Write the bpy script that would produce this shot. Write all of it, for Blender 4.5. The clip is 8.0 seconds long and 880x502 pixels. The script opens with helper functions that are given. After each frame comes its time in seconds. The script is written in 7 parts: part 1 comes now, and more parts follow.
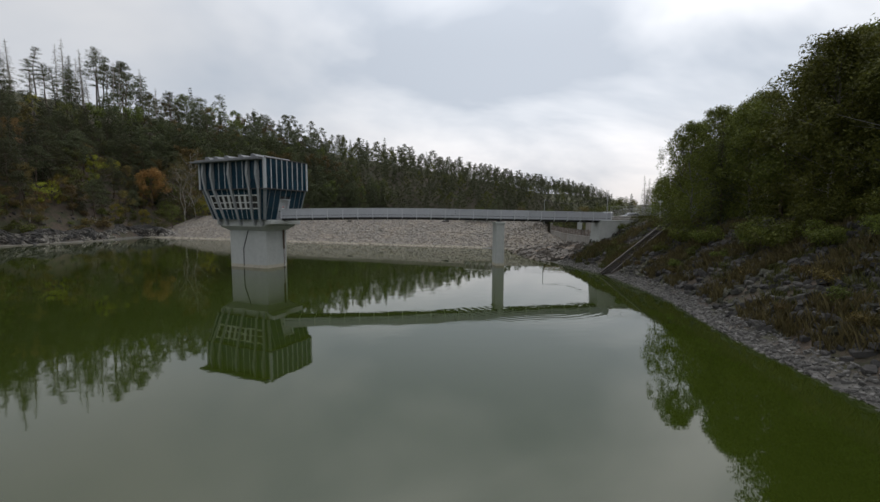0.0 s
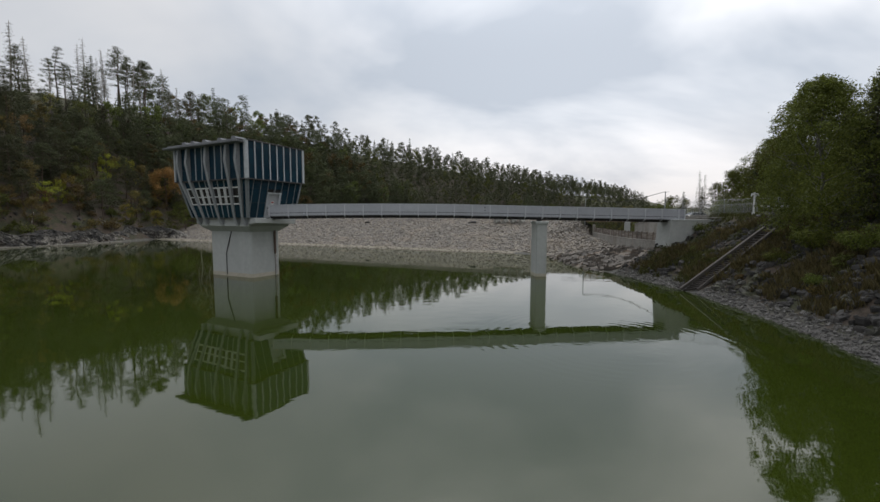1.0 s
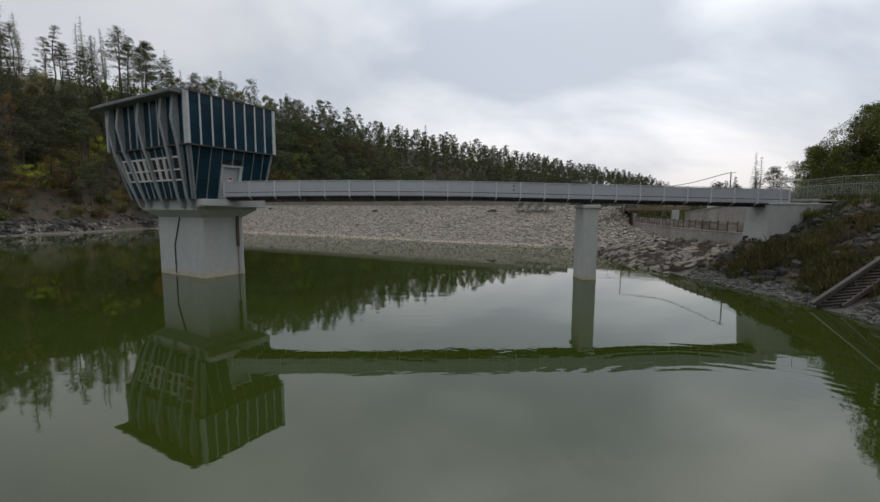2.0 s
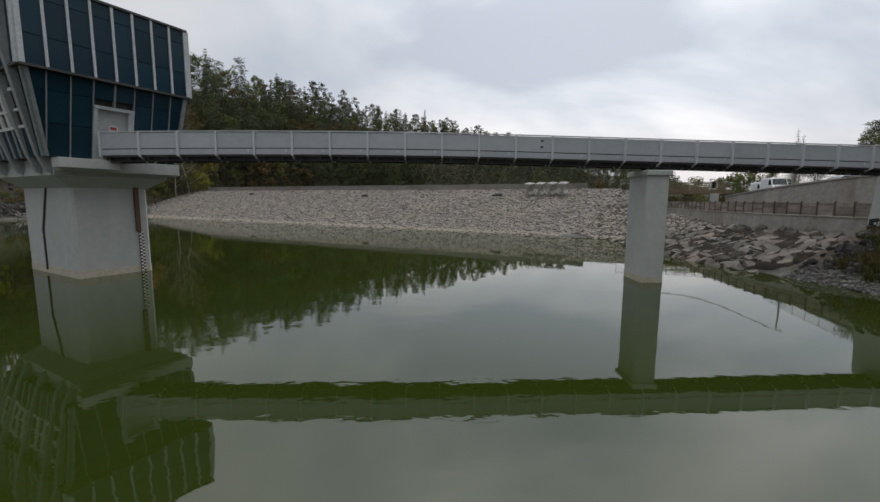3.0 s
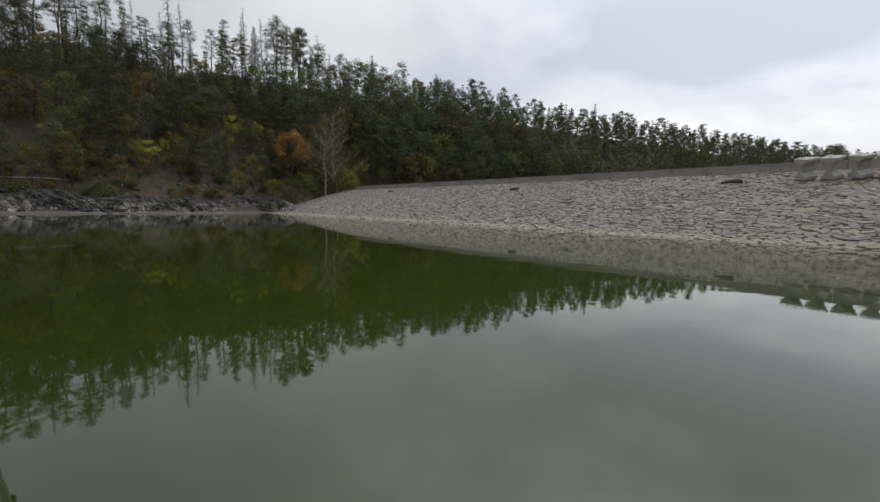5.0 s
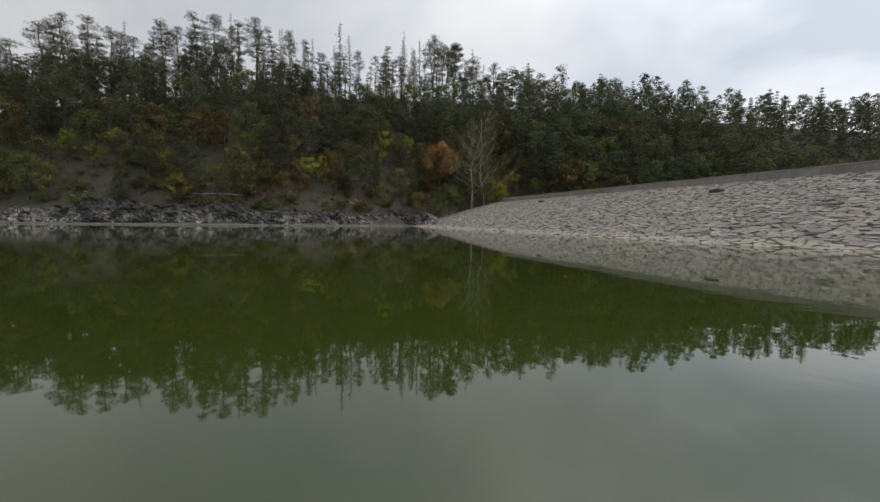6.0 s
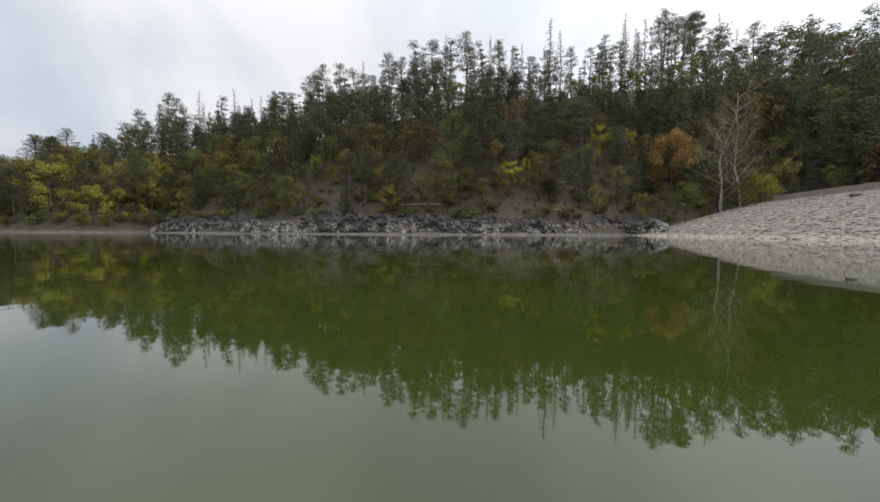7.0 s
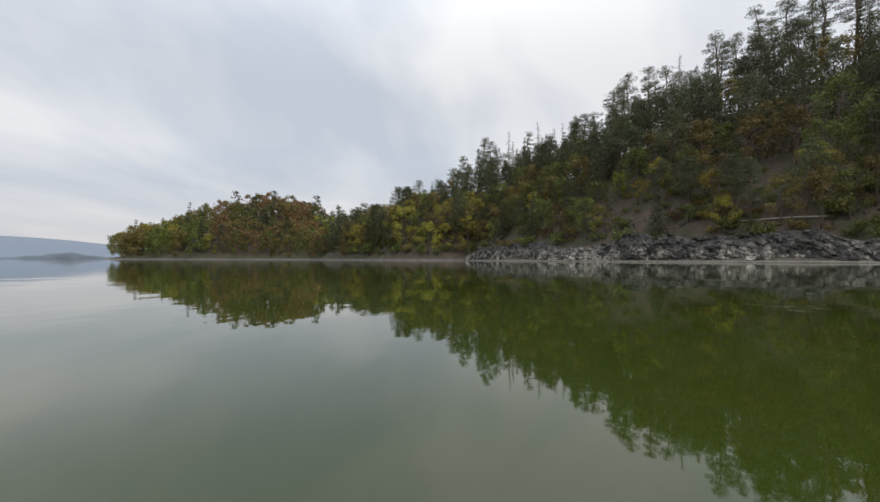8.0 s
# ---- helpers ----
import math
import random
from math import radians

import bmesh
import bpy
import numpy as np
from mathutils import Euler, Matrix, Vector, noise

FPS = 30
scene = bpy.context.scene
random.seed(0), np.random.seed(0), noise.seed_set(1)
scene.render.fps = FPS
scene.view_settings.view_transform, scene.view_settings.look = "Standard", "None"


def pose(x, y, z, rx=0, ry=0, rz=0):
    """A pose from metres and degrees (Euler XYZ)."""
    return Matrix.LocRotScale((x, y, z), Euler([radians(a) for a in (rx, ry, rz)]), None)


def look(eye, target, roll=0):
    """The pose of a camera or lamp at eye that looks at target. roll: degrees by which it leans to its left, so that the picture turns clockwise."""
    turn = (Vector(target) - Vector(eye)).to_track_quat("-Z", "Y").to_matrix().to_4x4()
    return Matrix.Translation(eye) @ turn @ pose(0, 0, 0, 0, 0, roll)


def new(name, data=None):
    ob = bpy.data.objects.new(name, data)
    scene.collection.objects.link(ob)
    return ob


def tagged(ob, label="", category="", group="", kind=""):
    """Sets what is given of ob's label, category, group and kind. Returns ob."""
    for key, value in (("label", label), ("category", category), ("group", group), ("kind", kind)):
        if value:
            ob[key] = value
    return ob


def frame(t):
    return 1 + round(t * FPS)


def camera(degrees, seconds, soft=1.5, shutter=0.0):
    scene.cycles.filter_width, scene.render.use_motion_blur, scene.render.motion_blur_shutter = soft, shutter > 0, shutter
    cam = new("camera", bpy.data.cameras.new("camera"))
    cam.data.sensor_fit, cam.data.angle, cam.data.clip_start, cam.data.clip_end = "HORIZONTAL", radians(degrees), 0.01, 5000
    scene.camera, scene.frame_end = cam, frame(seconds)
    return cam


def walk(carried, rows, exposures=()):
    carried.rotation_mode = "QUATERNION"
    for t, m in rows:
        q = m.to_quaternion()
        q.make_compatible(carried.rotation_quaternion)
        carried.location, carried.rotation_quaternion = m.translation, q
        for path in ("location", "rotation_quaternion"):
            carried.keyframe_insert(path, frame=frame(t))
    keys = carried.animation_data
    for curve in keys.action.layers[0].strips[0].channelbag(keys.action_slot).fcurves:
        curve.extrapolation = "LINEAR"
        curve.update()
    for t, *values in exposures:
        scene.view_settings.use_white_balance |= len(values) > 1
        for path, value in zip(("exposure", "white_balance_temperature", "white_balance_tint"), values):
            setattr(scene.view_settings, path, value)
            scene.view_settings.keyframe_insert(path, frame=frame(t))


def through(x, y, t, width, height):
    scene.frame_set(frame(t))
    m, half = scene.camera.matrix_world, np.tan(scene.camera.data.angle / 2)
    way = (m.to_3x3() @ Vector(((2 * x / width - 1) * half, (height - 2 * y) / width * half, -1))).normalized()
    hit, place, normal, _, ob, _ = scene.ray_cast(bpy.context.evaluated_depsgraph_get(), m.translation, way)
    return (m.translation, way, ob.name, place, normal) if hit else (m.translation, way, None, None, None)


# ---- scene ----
cam = camera(93.5, 8.0)
PATH = [
    (0, (0.042, 0.403, 7.181), (0.354, 2.371, 7.007), 0.12),
    (0.5, (1.051, 5.903, 6.859), (1.309, 7.88, 6.697), 0.06),
    (1, (1.933, 11.775, 6.535), (2.12, 13.76, 6.376), 0.13),
    (1.5, (2.80, 17.276, 6.30), (2.924, 19.265, 6.133), 0.12),
    (1.7, (3.03, 19.713, 6.12), (3.139, 21.701, 5.939), 0.17),
    (3, (4.528, 34.537, 4.514), (4.633, 36.519, 4.268), 0.45),
    (3.5, (4.91, 40.008, 3.883), (4.979, 41.99, 3.623), 0.71),
    (4, (5.06, 46.197, 3.194), (4.955, 48.18, 2.957), 0.8),
    (5.3, (2.40, 60.79, 1.90), (1.578, 62.602, 1.698), 0.85),
    (5.5, (1.733, 63.08, 1.734), (0.779, 64.827, 1.542), 0.81),
    (6, (-0.70, 69.074, 1.30), (-1.977, 70.606, 1.156), 0.73),
    (6.5, (-3.954, 73.394, 0.80), (-5.562, 74.577, 0.678), 0.4),
    (7, (-8.62, 77.02, 0.50), (-10.479, 77.752, 0.409), 0.25),
    (7.5, (-13.773, 78.843, 0.40), (-15.773, 78.802, 0.368), 0.1),
    (8, (-19.169, 78.214, 0.38), (-21.062, 77.57, 0.420), 0.1),
]
walk(cam, [(t, look(eye, target, roll)) for t, eye, target, roll in PATH],
     exposures=[(0, 0.07), (3, 0.05), (4, 0.18), (5.5, 0.20), (6.4, 0.46), (7, 0.80), (7.5, 0.80), (8, 0.66)])

# ---- world and sun: high thin overcast, brighter towards the hidden sun ----
SUN_AZ, SUN_EL = radians(31), radians(45)
SUN_DIR = Vector((math.sin(SUN_AZ) * math.cos(SUN_EL), math.cos(SUN_AZ) * math.cos(SUN_EL), math.sin(SUN_EL)))
world = bpy.data.worlds.new("overcast_sky")
scene.world = world
world.use_nodes = True


def build_sky():
    nt = world.node_tree
    nt.nodes.clear()
    N, L = nt.nodes.new, nt.links.new
    out, bg = N("ShaderNodeOutputWorld"), N("ShaderNodeBackground")
    sky = N("ShaderNodeTexSky")
    sky.sky_type, sky.sun_disc = "NISHITA", False
    sky.sun_elevation, sky.sun_rotation = SUN_EL, SUN_AZ
    co = N("ShaderNodeTexCoord")
    # the cloud deck is flat overhead: stretch the direction by 1 / height
    sep = N("ShaderNodeSeparateXYZ")
    L(co.outputs["Generated"], sep.inputs[0])
    zz = N("ShaderNodeMath"); zz.operation = "MAXIMUM"; zz.inputs[1].default_value = 0.0
    L(sep.outputs[2], zz.inputs[0])
    za = N("ShaderNodeMath"); za.operation = "ADD"; za.inputs[1].default_value = 0.40
    L(zz.outputs[0], za.inputs[0])
    px, py = N("ShaderNodeMath"), N("ShaderNodeMath")
    px.operation = py.operation = "DIVIDE"
    L(sep.outputs[0], px.inputs[0]); L(za.outputs[0], px.inputs[1])
    L(sep.outputs[1], py.inputs[0]); L(za.outputs[0], py.inputs[1])
    cmb = N("ShaderNodeCombineXYZ")
    L(px.outputs[0], cmb.inputs[0]); L(py.outputs[0], cmb.inputs[1])
    mp = N("ShaderNodeMapping")
    mp.inputs["Rotation"].default_value = (0, 0, radians(-25))
    mp.inputs["Scale"].default_value = (0.65, 1.0, 1.0)
    L(cmb.outputs[0], mp.inputs[0])
    n1 = N("ShaderNodeTexNoise")
    n1.inputs["Scale"].default_value, n1.inputs["Detail"].default_value, n1.inputs["Roughness"].default_value = 1.45, 5.0, 0.5
    n1.inputs["Distortion"].default_value = 0.35
    L(mp.outputs[0], n1.inputs["Vector"])
    ramp = N("ShaderNodeValToRGB")
    ramp.color_ramp.elements[0].position, ramp.color_ramp.elements[0].color = 0.38, (0.55, 0.60, 0.675, 1)
    ramp.color_ramp.elements[1].position, ramp.color_ramp.elements[1].color = 0.60, (0.83, 0.83, 0.845, 1)
    L(n1.outputs[0], ramp.inputs[0])
    # light of the sun spread by the cloud
    dot = N("ShaderNodeVectorMath"); dot.operation = "DOT_PRODUCT"
    dot.inputs[1].default_value = SUN_DIR
    L(co.outputs["Generated"], dot.inputs[0])
    mr = N("ShaderNodeMapRange")
    mr.interpolation_type = "SMOOTHSTEP"
    mr.inputs[1].default_value, mr.inputs[2].default_value, mr.inputs[3].default_value, mr.inputs[4].default_value = 0.58, 1.0, 0.93, 1.4
    L(dot.outputs["Value"], mr.inputs[0])
    thin = N("ShaderNodeMapRange")  # more of it comes through where the cloud is thin
    thin.inputs[1].default_value, thin.inputs[2].default_value, thin.inputs[3].default_value, thin.inputs[4].default_value = 0.38, 0.62, 1.12, 1.62
    L(n1.outputs[0], thin.inputs[0]); L(thin.outputs[0], mr.inputs[4])
    mul = N("ShaderNodeVectorMath"); mul.operation = "SCALE"
    L(ramp.outputs[0], mul.inputs[0])
    # and darker on the side away from it
    side = N("ShaderNodeVectorMath"); side.operation = "DOT_PRODUCT"
    side.inputs[1].default_value = (math.sin(SUN_AZ), math.cos(SUN_AZ), 0)
    L(co.outputs["Generated"], side.inputs[0])
    away = N("ShaderNodeMapRange")
    away.interpolation_type = "SMOOTHSTEP"
    away.inputs[1].default_value, away.inputs[2].default_value, away.inputs[3].default_value, away.inputs[4].default_value = -0.35, 0.55, 0.72, 1.0
    L(side.outputs["Value"], away.inputs[0])
    both = N("ShaderNodeMath"); both.operation = "MULTIPLY"
    L(mr.outputs[0], both.inputs[0]); L(away.outputs[0], both.inputs[1])
    # an overcast sky is brighter overhead than at the horizon
    lift = N("ShaderNodeMapRange")
    lift.interpolation_type = "SMOOTHSTEP"
    lift.inputs[1].default_value, lift.inputs[2].default_value, lift.inputs[3].default_value, lift.inputs[4].default_value = 0.34, 0.9, 0.97, 1.95
    L(zz.outputs[0], lift.inputs[0])
    L(both.outputs[0], mul.inputs["Scale"])
    mul2 = N("ShaderNodeVectorMath"); mul2.operation = "SCALE"
    L(mul.outputs[0], mul2.inputs[0]); L(lift.outputs[0], mul2.inputs["Scale"])
    dim = N("ShaderNodeVectorMath"); dim.operation = "SCALE"; dim.inputs["Scale"].default_value = 0.08
    L(sky.outputs[0], dim.inputs[0])
    mix = N("ShaderNodeMix"); mix.data_type = "RGBA"
    mix.inputs[0].default_value = 0.93
    # the air near the horizon is faintly warm
    low = N("ShaderNodeMapRange")
    low.inputs[1].default_value, low.inputs[2].default_value, low.inputs[3].default_value, low.inputs[4].default_value = 0.02, 0.22, 0.8, 0.0
    L(zz.outputs[0], low.inputs[0])
    warm = N("ShaderNodeMix"); warm.data_type, warm.blend_type = "RGBA", "MULTIPLY"
    warm.inputs[7].default_value = (0.90, 0.845, 0.83, 1)
    L(low.outputs[0], warm.inputs[0]); L(mul2.outputs[0], warm.inputs[6])
    L(dim.outputs[0], mix.inputs[6]); L(warm.outputs[2], mix.inputs[7])
    L(mix.outputs[2], bg.inputs[0])
    bg.inputs[1].default_value = 1.0
    L(bg.outputs[0], out.inputs[0])


build_sky()
sun = new("sun", bpy.data.lights.new("sun", "SUN"))
sun.data.energy, sun.data.angle, sun.data.color = 0.55, radians(12), (1.0, 0.95, 0.88)
sun.matrix_world = look(SUN_DIR * 300, (0, 0, 0))


# ---- materials ----
def material(name, build):
    m = bpy.data.materials.new(name)
    m.use_nodes = True
    nt = m.node_tree
    nt.nodes.clear()
    out = nt.nodes.new("ShaderNodeOutputMaterial")
    bs = nt.nodes.new("ShaderNodeBsdfPrincipled")
    nt.links.new(bs.outputs[0], out.inputs[0])
    build(nt, bs, out)
    return m


def noise_tex(nt, scale, detail=4.0, rough=0.55, space="Object", stretch=(1, 1, 1)):
    co = nt.nodes.new("ShaderNodeTexCoord") if space == "Object" else nt.nodes.new("ShaderNodeNewGeometry")
    mp = nt.nodes.new("ShaderNodeMapping")
    mp.inputs["Scale"].default_value = stretch
    n = nt.nodes.new("ShaderNodeTexNoise")
    n.inputs["Scale"].default_value, n.inputs["Detail"].default_value, n.inputs["Roughness"].default_value = scale, detail, rough
    nt.links.new(co.outputs["Object" if space == "Object" else "Position"], mp.inputs[0])
    nt.links.new(mp.outputs[0], n.inputs["Vector"])
    return n.outputs[0]


def ramp_of(nt, fac, stops):
    r = nt.nodes.new("ShaderNodeValToRGB")
    while len(r.color_ramp.elements) < len(stops):
        r.color_ramp.elements.new(0.5)
    for e, (p, c) in zip(r.color_ramp.elements, stops):
        e.position, e.color = p, (*c, 1)
    nt.links.new(fac, r.inputs[0])
    return r.outputs[0]


def mix_col(nt, fac, a, b, mode="MIX"):
    m = nt.nodes.new("ShaderNodeMix")
    m.data_type, m.blend_type = "RGBA", mode
    for sock, v in ((m.inputs[0], fac), (m.inputs[6], a), (m.inputs[7], b)):
        if hasattr(v, "links"):
            nt.links.new(v, sock)
        elif isinstance(v, (int, float)):
            sock.default_value = v
        else:
            sock.default_value = (*v, 1)
    return m.outputs[2]


def math_of(nt, op, a, b=0.0, clamp=False):
    m = nt.nodes.new("ShaderNodeMath")
    m.operation, m.use_clamp = op, clamp
    for sock, v in ((m.inputs[0], a), (m.inputs[1], b)):
        if hasattr(v, "links"):
            nt.links.new(v, sock)
        else:
            sock.default_value = v
    return m.outputs[0]


def map_range(nt, v, a, b, c=0.0, d=1.0):
    m = nt.nodes.new("ShaderNodeMapRange")
    for i, q in enumerate((a, b, c, d)):
        m.inputs[i + 1].default_value = q
    nt.links.new(v, m.inputs[0])
    return m.outputs[0]


def bump(nt, bs, h, strength=0.4, dist=0.05):
    b = nt.nodes.new("ShaderNodeBump")
    b.inputs["Strength"].default_value, b.inputs["Distance"].default_value = strength, dist
    nt.links.new(h, b.inputs["Height"])
    nt.links.new(b.outputs[0], bs.inputs["Normal"])


def speckled(name, dark, light, scale, rough=0.85, metal=0.0, bump_s=0.3, bump_d=0.02, stain=None, space="Object", per_island=0.0, per_object=0.0, streak=False, grain=0.35):
    """A surface with grain and larger stains; stain: (colour, share)."""
    def build(nt, bs, out):
        fine = noise_tex(nt, scale * 7, 5, 0.6, space)
        big = noise_tex(nt, scale, 4, 0.55, space, (1, 1, 0.25) if streak else (1, 1, 1))
        col = ramp_of(nt, big, [(0.3, dark), (0.7, light)])
        col = mix_col(nt, grain, col, ramp_of(nt, fine, [(0.3, tuple(c * 0.55 for c in dark)), (0.7, tuple(min(1, c * 1.25) for c in light))]))
        if stain:
            st = noise_tex(nt, scale * 0.45, 6, 0.65, space, (1, 1, 0.3) if streak else (1, 1, 1))
            col = mix_col(nt, math_of(nt, "MULTIPLY", map_range(nt, st, 0.52, 0.68), stain[1]), col, stain[0])
        for amount, source in ((per_island, "island"), (per_object, "object")):
            if amount:
                g = nt.nodes.new("ShaderNodeNewGeometry" if source == "island" else "ShaderNodeObjectInfo")
                v = map_range(nt, g.outputs["Random Per Island" if source == "island" else "Random"], 0, 1, 1 - amount, 1 + amount)
                cc = nt.nodes.new("ShaderNodeVectorMath")
                cc.operation = "SCALE"
                nt.links.new(col, cc.inputs[0])
                nt.links.new(v, cc.inputs["Scale"])
                col = cc.outputs[0]
        nt.links.new(col, bs.inputs["Base Color"])
        bs.inputs["Roughness"].default_value, bs.inputs["Metallic"].default_value = rough, metal
        bump(nt, bs, fine, bump_s, bump_d)
    return material(name, build)


def leafy(name, dark, light, shine=0.25, through=0.3):
    """Leaves: every leaf and every tree differs a little; some light passes through."""
    def build(nt, bs, out):
        g, o = nt.nodes.new("ShaderNodeNewGeometry"), nt.nodes.new("ShaderNodeObjectInfo")
        col = ramp_of(nt, g.outputs["Random Per Island"], [(0.0, tuple(0.85 * a + 0.15 * b for a, b in zip(dark, light))), (0.8, light), (1.0, tuple(min(1, c * 1.25) for c in light))])
        hsv = nt.nodes.new("ShaderNodeHueSaturation")
        nt.links.new(map_range(nt, o.outputs["Random"], 0, 1, 0.480, 0.515), hsv.inputs["Hue"])
        nt.links.new(map_range(nt, o.outputs["Random"], 0, 1, 0.72, 1.3), hsv.inputs["Value"])
        nt.links.new(col, hsv.inputs["Color"])
        nt.links.new(hsv.outputs[0], bs.inputs["Base Color"])
        bs.inputs["Roughness"].default_value = 0.65
        bs.inputs["Specular IOR Level"].default_value = shine
        tr = nt.nodes.new("ShaderNodeBsdfTranslucent")
        nt.links.new(hsv.outputs[0], tr.inputs[0])
        mx = nt.nodes.new("ShaderNodeMixShader")
        mx.inputs[0].default_value = through
        nt.links.new(bs.outputs[0], mx.inputs[1])
        nt.links.new(tr.outputs[0], mx.inputs[2])
        nt.links.new(mx.outputs[0], out.inputs[0])
    return material(name, build)


def plain(name, col, rough=0.5, metal=0.0):
    def build(nt, bs, out):
        n = noise_tex(nt, 6.0, 5, 0.6)
        nt.links.new(ramp_of(nt, n, [(0.3, tuple(c * 0.85 for c in col)), (0.7, tuple(min(1, c * 1.12) for c in col))]), bs.inputs["Base Color"])
        bs.inputs["Roughness"].default_value, bs.inputs["Metallic"].default_value = rough, metal
    return material(name, build)


def water_build(nt, bs, out):
    big = noise_tex(nt, 0.05, 3, 0.5, "Position")
    nt.links.new(ramp_of(nt, big, [(0.3, (0.022, 0.033, 0.004)), (0.7, (0.028, 0.040, 0.005))]), bs.inputs["Base Color"])
    bs.inputs["Roughness"].default_value, bs.inputs["IOR"].default_value = 0.02, 1.6
    r1 = noise_tex(nt, 0.55, 3, 0.5, "Position", (1.0, 1.6, 1))
    r2 = noise_tex(nt, 2.6, 2, 0.5, "Position", (1.0, 1.4, 1))
    calm = map_range(nt, noise_tex(nt, 0.035, 2, 0.5, "Position"), 0.42, 0.66, 0.35, 1.7)
    r3 = noise_tex(nt, 13.0, 2, 0.5, "Position")
    h = math_of(nt, "MULTIPLY", math_of(nt, "ADD", math_of(nt, "ADD", r1, math_of(nt, "MULTIPLY", r2, 0.08)), math_of(nt, "MULTIPLY", r3, 0.02)), calm)
    # rings spreading from where something broke the surface
    geo = nt.nodes.new("ShaderNodeNewGeometry")
    gap = nt.nodes.new("ShaderNodeVectorMath")
    gap.operation = "DISTANCE"
    gap.inputs[1].default_value = (13.0, 32.8, 0)
    nt.links.new(geo.outputs["Position"], gap.inputs[0])
    dist = gap.outputs["Value"]
    crest = math_of(nt, "SINE", math_of(nt, "MULTIPLY", math_of(nt, "ADD", dist, math_of(nt, "MULTIPLY", r1, 0.5)), 11.0))
    reach = math_of(nt, "MULTIPLY", map_range(nt, dist, 2.5, 5.0), map_range(nt, dist, 8.2, 6.5))
    h = math_of(nt, "ADD", h, math_of(nt, "MULTIPLY", math_of(nt, "MULTIPLY", crest, reach), 0.12))
    bump(nt, bs, h, 1.0, 0.006)


M_WATER = material("algae_green_water", water_build)
M_CONCRETE = speckled("pale_concrete", (0.42, 0.43, 0.41), (0.50, 0.51, 0.485), 0.35, 0.8, 0, 0.12, 0.006, ((0.33, 0.34, 0.33), 0.45), streak=True, grain=0.15)
M_TIDE = speckled("tide_mark_concrete", (0.42, 0.38, 0.29), (0.55, 0.50, 0.40), 1.2, 0.85, 0, 0.3, 0.01)
M_OLDCONC = speckled("weathered_concrete", (0.225, 0.21, 0.185), (0.37, 0.35, 0.315), 0.35, 0.88, 0, 0.4, 0.02, ((0.16, 0.11, 0.075), 0.75), "Position", streak=True)
M_STEEL = speckled("grey_painted_steel", (0.43, 0.44, 0.47), (0.49, 0.50, 0.53), 0.4, 0.6, 0.0, 0.04, 0.002, ((0.42, 0.42, 0.43), 0.4), grain=0.12, per_object=0.05)
M_POST = speckled("light_grey_steel", (0.54, 0.55, 0.57), (0.62, 0.63, 0.65), 0.6, 0.5, 0.0, 0.04, 0.002, grain=0.12)
M_RIPBED = speckled("dark_riprap_bed", (0.065, 0.06, 0.053), (0.14, 0.128, 0.113), 0.8, 0.95, 0, 0.6, 0.03, space="Position")
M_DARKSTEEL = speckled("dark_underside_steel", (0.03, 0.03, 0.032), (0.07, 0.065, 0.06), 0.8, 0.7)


def panel_build(nt, bs, out):
    n = noise_tex(nt, 0.5, 3, 0.5)
    o = nt.nodes.new("ShaderNodeObjectInfo")
    col = mix_col(nt, map_range(nt, o.outputs["Random"], 0, 1, 0.0, 1.0), (0.006, 0.024, 0.042), (0.012, 0.042, 0.066))
    nt.links.new(mix_col(nt, map_range(nt, n, 0.3, 0.7, 0.0, 0.35), col, (0.02, 0.045, 0.055)), bs.inputs["Base Color"])
    bs.inputs["Roughness"].default_value, bs.inputs["Specular IOR Level"].default_value = 0.18, 0.22


M_GLASSPANEL = material("blue_green_glass_panel", panel_build)
M_MULLION = speckled("grey_aluminium", (0.42, 0.44, 0.45), (0.54, 0.56, 0.57), 0.8, 0.5, 0.1, 0.05, 0.003)


def dam_stone_build(nt, bs, out):
    geo = nt.nodes.new("ShaderNodeNewGeometry")
    obi = nt.nodes.new("ShaderNodeObjectInfo")
    sep = nt.nodes.new("ShaderNodeSeparateXYZ")
    nt.links.new(geo.outputs["Position"], sep.inputs[0])
    rnd = math_of(nt, "FRACT", math_of(nt, "ADD", geo.outputs["Random Per Island"], obi.outputs["Random"]))
    big = noise_tex(nt, 0.12, 5, 0.6, "Position")
    fine = noise_tex(nt, 3.0, 6, 0.65, "Position")
    one = ramp_of(nt, rnd, [(0.0, (0.150, 0.136, 0.122)), (0.35, (0.195, 0.178, 0.157)), (0.65, (0.228, 0.206, 0.176)), (0.85, (0.25, 0.216, 0.168)), (1.0, (0.31, 0.283, 0.245))])
    grain = ramp_of(nt, fine, [(0.3, (0.55, 0.55, 0.55)), (0.7, (1.25, 1.22, 1.18))])
    col = mix_col(nt, 0.75, one, grain, "MULTIPLY")
    col = mix_col(nt, map_range(nt, big, 0.5, 0.68, 0.0, 0.45), col, mix_col(nt, 0.5, col, (0.34, 0.27, 0.19)))
    tide = map_range(nt, math_of(nt, "ADD", sep.outputs[2], math_of(nt, "MULTIPLY", noise_tex(nt, 0.9, 4, 0.6, "Position"), 0.35)), 0.62, 0.42)
    col = mix_col(nt, math_of(nt, "MULTIPLY", tide, 0.6), col, mix_col(nt, 0.5, (0.36, 0.32, 0.255), grain, "MULTIPLY"))
    nt.links.new(col, bs.inputs["Base Color"])
    bs.inputs["Roughness"].default_value = 0.92
    bump(nt, bs, fine, 0.5, 0.02)


